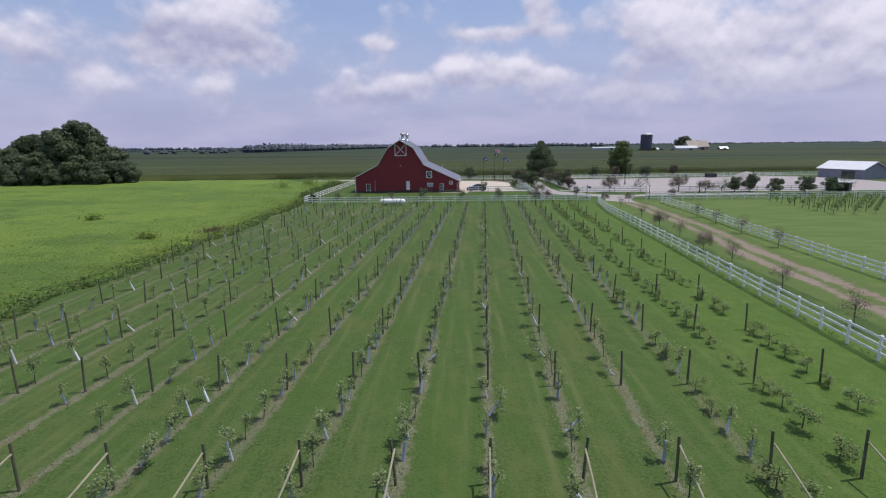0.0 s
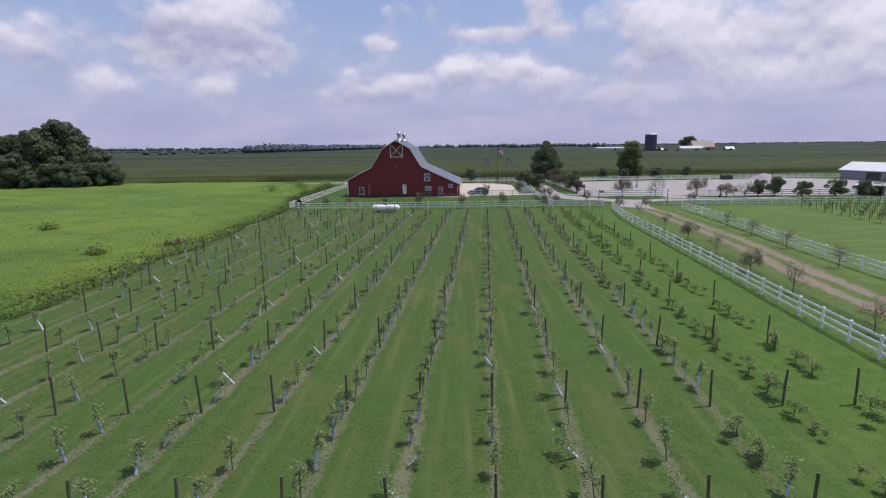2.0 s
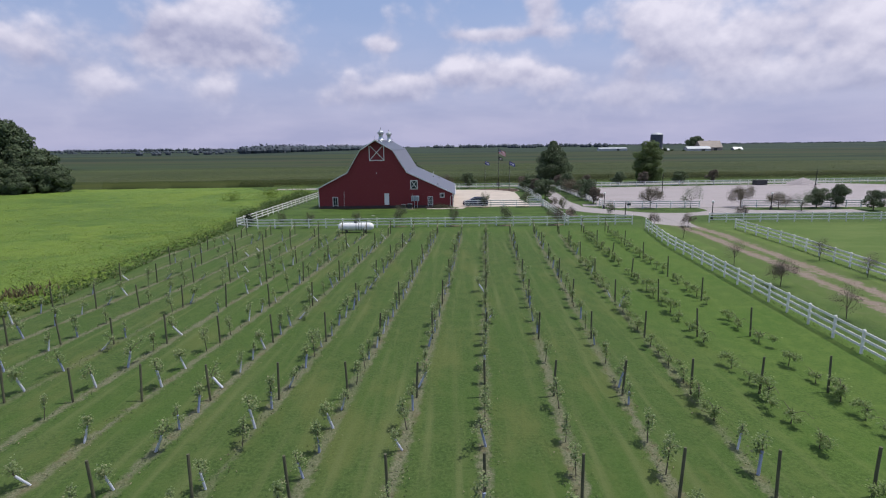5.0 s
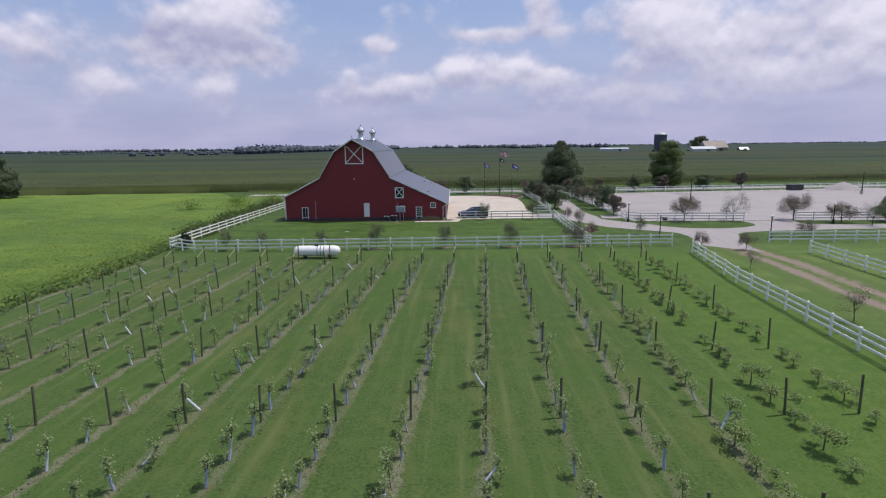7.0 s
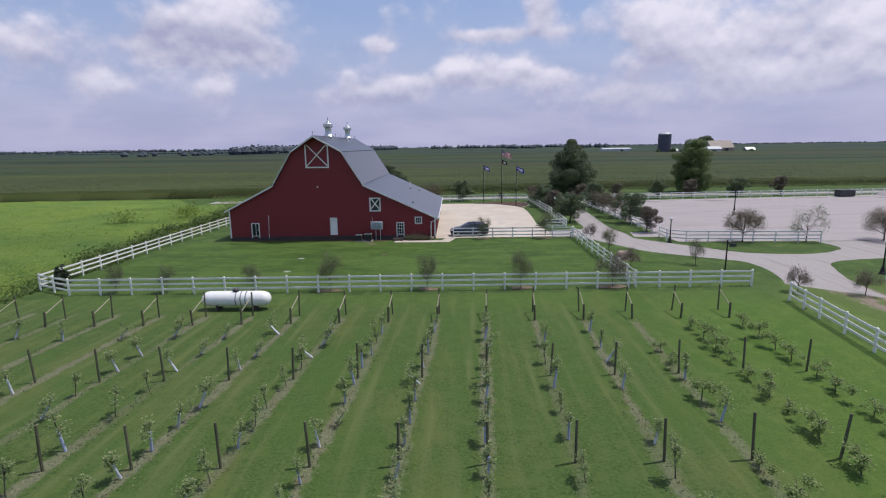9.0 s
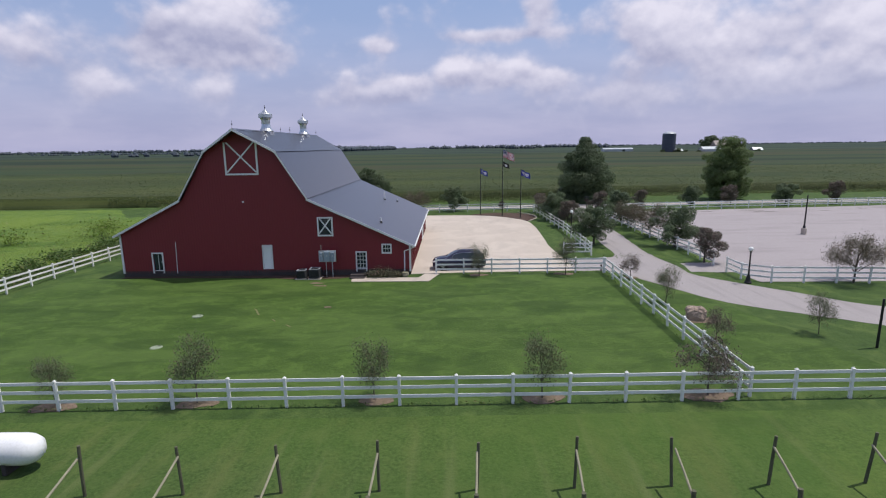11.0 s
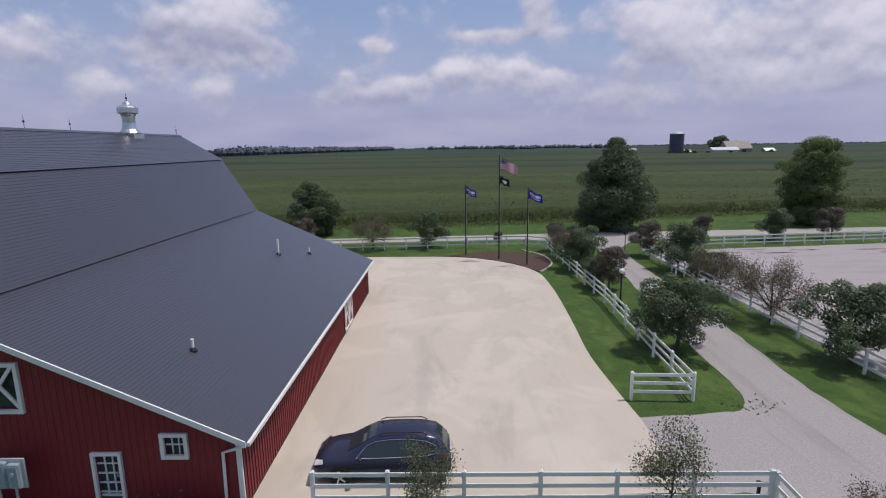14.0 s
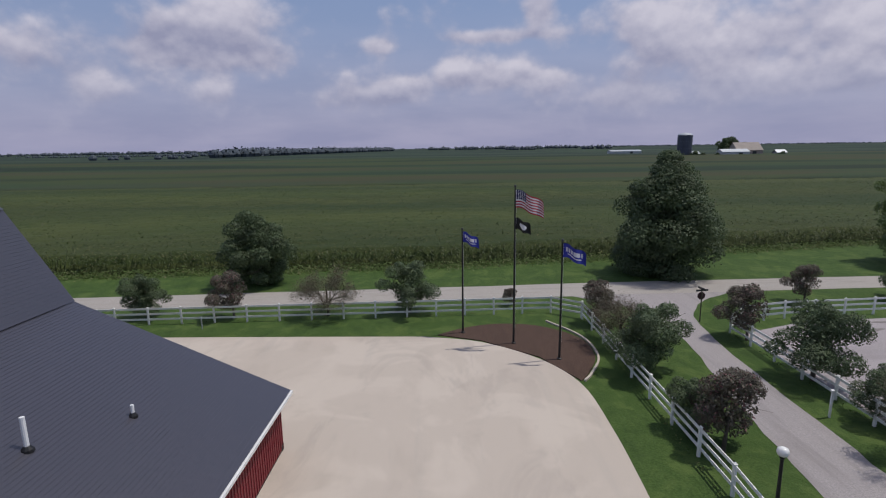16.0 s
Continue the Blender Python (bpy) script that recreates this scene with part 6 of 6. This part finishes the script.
plant(tree("copse_tree", 20, 9.6, 2.2, 26000, 0.72, L_TREE, "tall dark green tree in a dense field copse", 64, 0.4, 0.58, 2, aspect=0.8),
      [(-133.5, 73, 1.04, 0), (-149, 76, 0.82, 210), (-166, 74, 0.74, 10), (-186, 76, 0.8, 99), (-206, 78, 0.8, 40)])
plant(tree("copse_tree", 12, 7.4, 0.1, 17000, 0.62, L_TREE, "broad dark green tree at the edge of a dense copse", 52, 0.3, 0.4, 2, aspect=0.8),
      [(-121.5, 72, 1.02, 0), (-115.5, 68.5, 0.62, 80), (-128, 65, 0.8, 140), (-139, 64, 0.9, 250), (-150, 66, 1.0, 30), (-161, 67, 1.05, 170), (-176, 68, 1.0, 300), (-193, 69, 1.1, 200), (-121, 63.5, 0.5, 20), (-133, 60.5, 0.45, 66), (-145, 59.5, 0.4, 10)])
plant(tree("pear_tree", 3.75, 1.95, 0.85, 13000, 0.12, L_PEAR, "leafy green ornamental pear tree beside the driveway", 24, 0.09, 0.5, 2, uneven=0.3),
      [(11.75, 36.8, 1.28, 0, 0.95), (11.6, 57.0, 1.18, 70), (20.3, 55.6, 1.25, 130), (19.9, 34.4, 1.3, 200, 0.95), (38.5, 70.3, 1.1, 77), (56, 71.5, 1.1, 10), (-2.8, 68.9, 1.18, 250), (-23.9, 69.0, 0.98, 20), (11.2, 50.5, 0.7, 310), (20.6, 51.0, 0.8, 15), (55.5, 16.5, 1.0, 40), (59.3, 17.0, 1.15, 90), (62.2, 12.4, 0.95, 140), (68.6, 11.6, 1.05, 180), (74.0, 11.0, 1.0, 220)])
plant(tree("plum_tree", 3.5, 1.75, 0.95, 8000, 0.115, L_PLUM, "dark purple-leaved plum tree beside the driveway", 20, 0.08, 0.5, 2, uneven=0.3),
      [(11.7, 48.9, 1.08, 0), (20.2, 61.8, 1.1, 60), (-16.8, 68.6, 1.08, 130), (11.4, 66.0, 0.95, 200), (19.2, 26.7, 0.98, 250), (29.5, 69.7, 0.95, 20), (46, 71, 1.1, 99), (5.3, 70.4, 0.45, 0), (66, 72.5, 1.2, 50)])
plant(tree("crab_apple_tree", 4.0, 2.2, 0.7, 14000, 0.09, L_OLIVE, "thin-leaved crab apple tree with bare twigs showing", 100, 0.085, 0.3, 3, bare=0.5, stems=9, scatter=0.11),
      [(19.9, 41.2, 1.0, 0, 1.12), (19.9, 47.6, 0.9, 100, 1.15), (27.2, 18.9, 0.82, 200, 1.35), (43.3, 18.6, 0.85, 280, 1.3), (-9.3, 68.6, 1.02, 30), (11.6, 61.5, 0.9, 66), (48.5, 16.0, 0.8, 22)])
plant(tree("crab_apple_tree", 2.9, 1.9, 0.8, 2600, 0.11, L_PEAR, "low spreading young tree on the grass island", 70, 0.07, 0.3, 3, bare=0.4, stems=6),
      [(34.3, 18.5, 0.9, 0, 1.2), (50.4, 12.8, 0.9, 300), (79, 14, 1.1, 270)])
plant(tree("sapling", 3.0, 0.95, 0.8, 4200, 0.075, L_SAP, "slender young tree in a mulch patch behind the fence", 90, 0.032, 0.1, 3, bare=0.55, stems=9, scatter=0.17),
      [(-16.4, 0.5, 0.9184, 0, 1.38), (-8.55, 0.55, 0.8364, 60, 1.38), (-1.1, 0.45, 0.8856, 120, 1.38), (-22.6, 0.45, 0.697, 180, 1.38), (10.3, 14.3, 0.82, 240, 1.38), (5.3, 23, 0.9676, 300, 1.38), (-2.15, 23, 0.82, 33, 1.38), (16.5, 7.8, 0.738, 75, 1.38), (-29.5, 0.6, 0.656, 22, 1.38), (-33.5, 0.6, 0.697, 88, 1.38)])
plant(tree("sapling", 2.4, 1.0, 0.6, 3400, 0.08, L_PLUM, "young purple-leaved tree on the grass", 80, 0.035, 0.1, 3, bare=0.55, stems=8),
      [(10.45, 21.6, 0.7912, 0, 1.3), (6.3, 0.5, 1.0664, 100, 1.3), (10.1, 7.05, 0.731, 140, 1.3), (19.6, -1.9, 0.774, 200, 1.3), (23.9, -3, 0.774, 250, 1.3), (36, 5.5, 0.774, 30, 1.3), (17, -34.1, 0.903, 280, 1.3), (15, -50.4, 0.86, 20, 1.3)])
plant(tree("sapling", 2.7, 0.95, 0.7, 1100, 0.075, L_PLUM, "thin reddish sapling beside the dirt track", 60, 0.03, 0.1, 3, bare=0.4, stems=9),
      [(17.6, -26.2, 0.9, 0, 1.2), (16.2, -42.2, 0.9, 70, 1.2), (14.2, -57.3, 0.99, 140, 1.2), (19.4, -11.5, 0.81, 200, 1.2), (26.6, -25, 0.9, 260, 1.2), (26, -31.7, 0.855, 300, 1.2), (25, -40, 0.9, 20, 1.2), (13.4, -66, 0.9, 45, 1.2), (12.7, -74, 0.9, 95, 1.2), (23.9, -49, 0.9, 135, 1.2), (35.6, 3.6, 0.81, 11, 1.2)])
ce = tree("cedar_shrub", 2.3, 0.75, 0.05, 2200, 0.16, L_CEDAR, "dark pointed evergreen shrub at the fence corner", 30, 0.05, 0.1, 1, "shrub")
plant(ce, [(-38.9, 2.1, 1.0, 0)])


def shrub(name, spots, r, h, n, size, mat, label, category="shrub"):
    for x, y, k in spots:
        gg = Geo()
        c = rng.normal(size=(n, 3)) * (r * .5, r * .5, h * .25) + (0, 0, h * .45)
        c[:, 2] = np.clip(c[:, 2], 0.02, None)
        gg.cards(c * k, size, 0.5, 0.7)
        for _ in range(5):
            a = rng.uniform(0, 6.28)
            gg.tube([(0, 0, -0.05), (math.cos(a) * r * .3 * k, math.sin(a) * r * .3 * k, h * .5 * k)], [0.02, 0.008], 4, False)
        ob = solid(name, gg, mat, label, category)
        ob.location = (x, y, 0)


shrub("foundation_shrub", [(-11.4, 23.15, 1.0), (-10.6, 23.1, 1.15), (-9.8, 23.1, 1.0), (-9.3, 23.15, 0.8)], 0.6, 0.75, 420, 0.13, L_DRY, "low brownish-green shrub against the barn wall")
shrub("hedge_shrub", [(-41.6 - abs(rng.normal()) * 1.5, y, rng.uniform(0.7, 1.3)) for y in np.arange(11, 50, 1.9)], 1.3, 1.4, 420, 0.26, L_WEED, "rough green hedge shrub outside the fence")
shrub("field_bush", [(-56, 40, 1.5), (-49, 46, 1.7), (-52, 52, 1.2), (-46, 57, 1.6), (-68, -22, 0.9), (-49.5, -40.2, 0.8)], 1.5, 1.5, 450, 0.3, L_GRASS, "bright green bush growing in the meadow")


# ---- vineyard ----
def bark_post(h, r=0.054):
    a = rng.uniform(0, 6.28)
    return Geo().tube([(0, 0, -0.1), (math.cos(a) * .01, math.sin(a) * .01, h * .5), (0, 0, h)], [r, r * .97, r * .93], 8).mesh("post", POST)


POSTS = [bark_post(h) for h in (1.72, 1.78, 1.84)]
ANCHOR = bark_post(1.05, 0.075)
for i in range(16):
    ys = [y for y in LINES if row_x(i, y) > FIELD_EDGE(y) + 2.0]
    if not ys:
        continue
    tr = thing("vine_trellis", (row_x(i, -5.8), -5.8, 0), 0, "row of weathered timber vine posts with end braces", "trellis", "vineyard rows")
    ox = row_x(i, -5.8)
    for y in [-5.8] + ys:
        piece("post", POSTS[rng.integers(3)], tr, pose(row_x(i, y) - ox, y + 5.8, 0, rng.normal(0, 1.6), rng.normal(0, 1.8), rng.uniform(0, 360)))
    for y_hi, y_lo in [(-5.8, -7.5)] + ([(LINES[-1], LINES[-1] - 2.6)] if LINES[-1] in ys else []):
        xl, xh = row_x(i, y_lo) - ox, row_x(i, y_hi) - ox
        piece("anchor_post", ANCHOR, tr, pose(xl, y_lo + 5.8, 0, rng.normal(0, 2), rng.normal(0, 2), 0))
        part("brace", Geo().tube([(xh, y_hi + 5.8 - .05, 1.4), ((xh + xl) / 2 + .01, (y_hi + y_lo) / 2 + 5.8, 1.12), (xl, y_lo + 5.8 + .03, 0.82)], [0.038, 0.038, 0.038], 7), BRACE, tr, "pale peeled-timber brace")


def vine(style):
    """One young vine: a grow tube (white or bluish, often leaning), a trunk and a mop of leaves."""
    lean = {"white": rng.uniform(0.15, 0.95), "blue": rng.uniform(0.0, 0.3), "bare": rng.uniform(0.0, 0.3)}[style]
    a = rng.uniform(0, 6.28)
    d = Vector((math.cos(a) * math.sin(lean), math.sin(a) * math.sin(lean) * 0.6, math.cos(lean))).normalized()
    l = rng.uniform(0.62, 0.85)
    t = thing("grapevine", (0, 0, 0), 0, {"white": "young grapevine in a leaning white grow tube", "blue": "young grapevine in a bluish grow tube", "bare": "young leafy grapevine on a bare trunk"}[style], "grapevine", "vineyard vines")
    if style != "bare":
        part("grow_tube", Geo().tube([Vector((0, 0, 0.0)), d * l], [0.05, 0.048], 8), TUBE if style == "white" else TUBE_BLUE, t)
    tip = d * (l + rng.uniform(0.15, 0.5)) + Vector((0, 0, 0.1))
    gg, ends = Geo(), [tip]
    gg.tube([Vector((0, 0, -.02)), d * l, tip], [0.022, 0.018, 0.01], 5)
    for _ in range(rng.integers(2, 5)):
        s = d * l * rng.uniform(0.8, 1.1)
        e = s + Vector((rng.normal() * .13, rng.normal() * .26, rng.uniform(0.0, 0.45)))
        gg.tube([s, (s + e) / 2 + Vector((0, 0, .08)), e], [0.012, 0.009, 0.005], 4)
        ends.append(e)
    part("trunk", gg, BARK, t)
    n = int(rng.integers(150, 290))
    e = np.array([tuple(v) for v in ends])[rng.integers(0, len(ends), n)]
    low = rng.random(n) < 0.3
    e[low] *= rng.uniform(0.55, 1.0, (low.sum(), 1))
    part("foliage", Geo().cards(e + rng.normal(size=(n, 3)) * (0.07, 0.10, 0.10), 0.09, 0.6, 0.9), L_VINE, t)
    return t


def bush(k):
    t = thing("berry_bush", (0, 0, 0), 0, "leafy green berry bush in the vineyard's outer rows", "berry bush", "berry bushes")
    gg, pts = Geo(), []
    h, l = rng.uniform(0.75, 1.15), rng.uniform(0.45, 1.05)
    gg.tube([(0, 0, -.02), (0.02, 0, h * .5), (0, 0.03, h * .9)], [0.03, 0.024, 0.012], 5)
    for s in (-1, 1):
        gg.tube([(0, 0, h * .6), (0.05, s * l * .5, h), (0.02, s * l, h * .85)], [0.018, 0.012, 0.006], 4)
    part("stem", gg, BARK, t)
    n = int(rng.integers(300, 600))
    hub = np.array([(rng.normal() * .13, rng.uniform(-l, l), h * rng.uniform(.35, .95)) for _ in range(rng.integers(3, 7))])
    own = rng.integers(0, len(hub), n)
    p = hub[own] + rng.normal(size=(n, 3)) * (.12, .13, .13)
    p[:, 2] = np.clip(p[:, 2], 0.08, None)
    part("foliage", Geo().cards(p, 0.10, 0.6, 0.85), L_BUSH, t)
    return t


MASTERS = {s: [vine(s) for _ in range(n)] for s, n in (("white", 6), ("blue", 5), ("bare", 5))}
MASTERS["bush"] = [bush(k) for k in range(6)]
used = {s: [False] * len(v) for s, v in MASTERS.items()}
spare, made_vines = [], 0
for i in range(16):
    for k, y0 in enumerate([-8.6] + LINES):
        for off in ((0.9, 2.6, 4.3, 6.1) if i < 3 or 5 <= i <= 9 else (1.25, 3.65, 6.1)):
            y = y0 - off + rng.normal() * 0.2
            x = row_x(i, y) + rng.normal() * 0.05
            if y < -92 or x < FIELD_EDGE(y) + 2.0 or rng.random() < (0.08 if i > 1 else 0.15):
                continue
            r = rng.random()
            if i < 2 or (i == 2 and r < 0.6):
                s = "bush"
            elif i < 8:
                s = "bare" if r < 0.28 else ("blue" if r < 0.76 else "white")
            else:
                s = "white" if r < 0.5 else ("blue" if r < 0.72 else "bare")
            j = int(rng.integers(len(MASTERS[s])))
            kk = (rng.uniform(0.65, 1.15) if s == "bush" else rng.uniform(0.8, 1.2))
            m = Matrix.LocRotScale((x, y, 0), Euler((0, 0, rng.uniform(-0.5, 0.5) + (math.pi if rng.random() < .5 else 0))), (kk, kk, kk * (0.78 if s == "bush" else 1.0)))
            near = s == "bush" or (i <= 12 and (y < -58 or -5 > y > -44) and made_vines < 290 and rng.random() < 0.96)
            if near:
                if not used[s][j]:
                    used[s][j] = True
                    MASTERS[s][j].matrix_basis = m
                else:
                    copy_thing(MASTERS[s][j], Matrix()).matrix_basis = m
                made_vines += s != "bush"
            else:
                spare.append((s, j, m))
rest = Geo()
SLOT = {TUBE.name: 0, TUBE_BLUE.name: 1, BARK.name: 2, L_VINE.name: 3}
for s, j, m in spare:
    for ch in MASTERS[s][j].children:
        me = ch.data
        rest.add([m @ v.co for v in me.vertices], [tuple(p.vertices) for p in me.polygons], SLOT[me.materials[0].name])
solid("outer_vines", rest, [TUBE, TUBE_BLUE, BARK, L_VINE], "many young grapevines in white and bluish grow tubes", "grapevines", "stuff")

# the second, smaller vineyard across the track
for i in range(8):
    tr = thing("vine_trellis", (51 + 3.4 * i, -4, 0), 0, "short row of dark vine posts in the side paddock", "trellis", "paddock rows")
    for k in range(5):
        piece("post", POSTS[k % 3], tr, pose(-0.4 * k, -4.2 * k, 0, rng.normal(0, 2), rng.normal(0, 2), 0))
        if i < 8:
            copy_thing(MASTERS["bush"][(i + k) % 6], Matrix()).matrix_basis = Matrix.LocRotScale((51 + 3.4 * i - .4 * k, -6.0 - 4.2 * k, 0), None, (1.2, 1.2, 1.4))

# weeds and straw along the vine rows and fence feet
P = []
for _ in range(30000):
    i = int(rng.integers(2, 16))
    y = rng.uniform(-92, -7)
    x = row_x(i, y) + rng.normal() * 0.27
    if x > FIELD_EDGE(y) + 1.5:
        P.append((x, y, 0.0, rng.uniform(0.4, 1.2)))
solid("row_weeds", Geo().cards([(x, y, 0.03 + 0.05 * s) for x, y, z, s in P], 0.095, 1.5, 0.5), L_STRAW, "short weeds and straw beneath the vine rows", "weeds", "stuff")
P = []
for (ax, ay), (bx, by) in (((-36.9, 0), (17.2, 0)), ((8.05, .3), (8.85, 23.4)), ((-3.5, 23.6), (8.8, 23.5)), ((17.6, -4), (12.6, -48)), ((12.6, -48), (6.6, -118)), ((9.75, 30.7), (10.6, 66.5)), ((19.5, 25.6), (19.9, 63)), ((-60, 65.2), (10, 68.9)), ((29.4, -5), (25.9, -40)), ((-40.6, 1.9), (-38.6, 46))):
    for _ in range(int(math.hypot(bx - ax, by - ay) * 9)):
        t = rng.random()
        P.append((ax + (bx - ax) * t + rng.normal() * .07, ay + (by - ay) * t + rng.normal() * .07, 0.0, rng.uniform(0.4, 1.2)))
solid("fence_grass", Geo().cards([(x, y, 0.03 + 0.06 * s) for x, y, z, s in P], 0.16, 0.6, 0.4), L_WEED, "uncut grass along the fence feet", "grass", "stuff")

# ---- parked car ----
car = thing("car", (-3.82, 25.9, 0.035), 180.5, "dark blue sport utility car parked on the concrete yard", "car")
# stations along the body: x, half width, sill, belt, top, half width at the top
ST = [(2.40, .60, .36, .60, .66, .46), (2.32, .77, .27, .72, .82, .60), (2.08, .88, .23, .86, .97, .70), (1.62, .915, .22, .94, 1.06, .75), (1.18, .925, .22, .98, 1.11, .77), (.86, .93, .22, .99, 1.29, .71),
      (.50, .93, .22, 1.0, 1.50, .65), (.18, .93, .22, 1.0, 1.64, .62), (-.35, .93, .22, 1.0, 1.70, .61), (-1.0, .93, .22, 1.01, 1.70, .61), (-1.55, .925, .22, 1.02, 1.66, .61), (-1.92, .91, .24, 1.03, 1.57, .61),
      (-2.14, .89, .26, 1.04, 1.36, .66), (-2.30, .86, .30, 1.02, 1.10, .73), (-2.40, .80, .42, .90, .96, .68)]


def car_ring(x, w, lo, belt, top, wt):
    half = [(w * .86, lo), (w * .985, lo + .10), (w, lo + (belt - lo) * .55), (w * .985, belt - .06), (w * .93, belt), (wt, top - .07), (wt * .9, top - .015)]
    return [(x, -a, z) for a, z in half] + [(x, 0, top + .015)] + [(x, a, z) for a, z in reversed(half)]


rings = [car_ring(*st) for st in ST]
NR = len(rings[0])
vs = [p for r in rings for p in r]
fs = [(i * NR + j, i * NR + (j + 1) % NR, (i + 1) * NR + (j + 1) % NR, (i + 1) * NR + j) for i in range(len(ST) - 1) for j in range(NR)] + [tuple(range(NR)), tuple(reversed(range((len(ST) - 1) * NR, len(ST) * NR)))]
part("body", Geo().add(vs, fs), PAINT, car, smooth=True)


def on_side(i, t, s, lift=.008):
    """A point of the cabin's flank at station i, t of the way from belt to roof edge."""
    a, b = Vector(rings[i][4]), Vector(rings[i][5])
    p = a.lerp(b, t)
    return (p.x, s * (abs(p.y) + lift), p.z + lift * .4)


for s in (-1, 1):
    for i0, i1 in ((6, 8), (8, 10)):
        gg = Geo()
        for i in range(i0, i1):
            t0, t1 = (.86, .86)
            if i == 9:
                t1 = .80
            gg.add([on_side(i, .06, s), on_side(i + 1, .06, s), on_side(i + 1, t1, s), on_side(i, t0, s)], [(0, 1, 2, 3)])
        part("side_window", gg, GLASS, car, "dark tinted glass")
    part("side_window", Geo().add([on_side(5, .12, s), on_side(6, .06, s), on_side(6, .86, s)], [(0, 1, 2)]), GLASS, car, "dark tinted glass")
    part("side_window", Geo().add([on_side(10, .10, s), on_side(11, .2, s), on_side(11, .62, s), on_side(10, .78, s)], [(0, 1, 2, 3)]), GLASS, car, "dark tinted glass")
    part("window_trim", Geo().tube([on_side(i, t, s, .012) for i, t in ((5, .1), (6, .9), (7, .9), (8, .9), (9, .9), (10, .82), (11, .64), (11, .16), (10, .05), (8, .02), (6, .02), (5, .1))], [.011] * 12, 5), STEEL, car, "bright trim round the side windows")
    part("roof_rail", Geo().tube([(-1.6, s * .54, 1.66), (-1.4, s * .54, 1.755), (-.1, s * .54, 1.765), (.1, s * .54, 1.68)], [.02] * 4, 5), BLACK, car)
    part("headlight", Geo().add([(2.36, s * .50, .74), (2.33, s * .78, .74), (2.0, s * .885, .84), (2.02, s * .80, .95), (2.30, s * .56, .845)], [(0, 1, 2, 3, 4)]), GLOBE, car, "clear headlight")
    part("tail_light", Geo().box(-2.24, s * .74, .82, .16, .22, .26, bevel=.03), SIGN_RED, car, "red tail light")
    part("mirror", Geo().box(.72, s * 1.01, 1.0, .14, .2, .14, bevel=.04), PAINT, car)
    for x in (-1.38, 1.43):
        arch = Geo().lathe(0, 0, [(.41, -.02), (.41, .03), (.34, .03)], 22, m=Matrix.Rotation(-s * math.pi / 2, 3, "X"))
        part("wheel_arch", arch, BLACK, car, "black wheel arch").location = (x, s * .905, .37)
        wh = part("wheel", Geo().lathe(0, 0, [(.22, -.11), (.335, -.11), (.36, -.07), (.36, .07), (.335, .11), (.22, .11)], 22, m=Matrix.Rotation(math.pi / 2, 3, "X")), RUBBER, car)
        wh.location = (x, s * .85, .36)
        rim = Geo().lathe(0, 0, [(.225, -.09), (.225, .09)], 18, m=Matrix.Rotation(math.pi / 2, 3, "X"))
        for q in range(5):
            a = q * 2 * math.pi / 5
            rim.box(.13 * math.cos(a), s * .10, .13 * math.sin(a), .22, .03, .05, Matrix.Rotation(-a, 3, "Y"))
        part("rim", rim, STEEL, wh, "five-spoke alloy rim")
for nm, i0, i1 in (("windscreen", 4, 7), ("rear_window", 11, 13)):
    gg = Geo()
    for i in range(i0, i1):
        k0, k1 = (.86 if i > i0 or nm == "rear_window" else .8), .86
        a, b = rings[i], rings[i + 1]
        gg.add([(a[6][0], a[6][1] * k0, a[6][2] + .024), (a[7][0], 0, a[7][2] + .014), (a[8][0], a[8][1] * k0, a[8][2] + .024), (b[6][0], b[6][1] * k1, b[6][2] + .024), (b[7][0], 0, b[7][2] + .014), (b[8][0], b[8][1] * k1, b[8][2] + .024)],
               [(0, 1, 4, 3), (1, 2, 5, 4)])
    part(nm, gg, GLASS, car, "dark tinted glass")
part("bumper", Geo().box(2.34, 0, .36, .1, 1.2, .14, bevel=.03), BLACK, car)
part("grille", Geo().box(2.38, 0, .56, .05, .8, .13, bevel=.02), BLACK, car)
part("number_plate", Geo().box(-2.41, 0, .62, .02, .32, .12), TRIM, car)
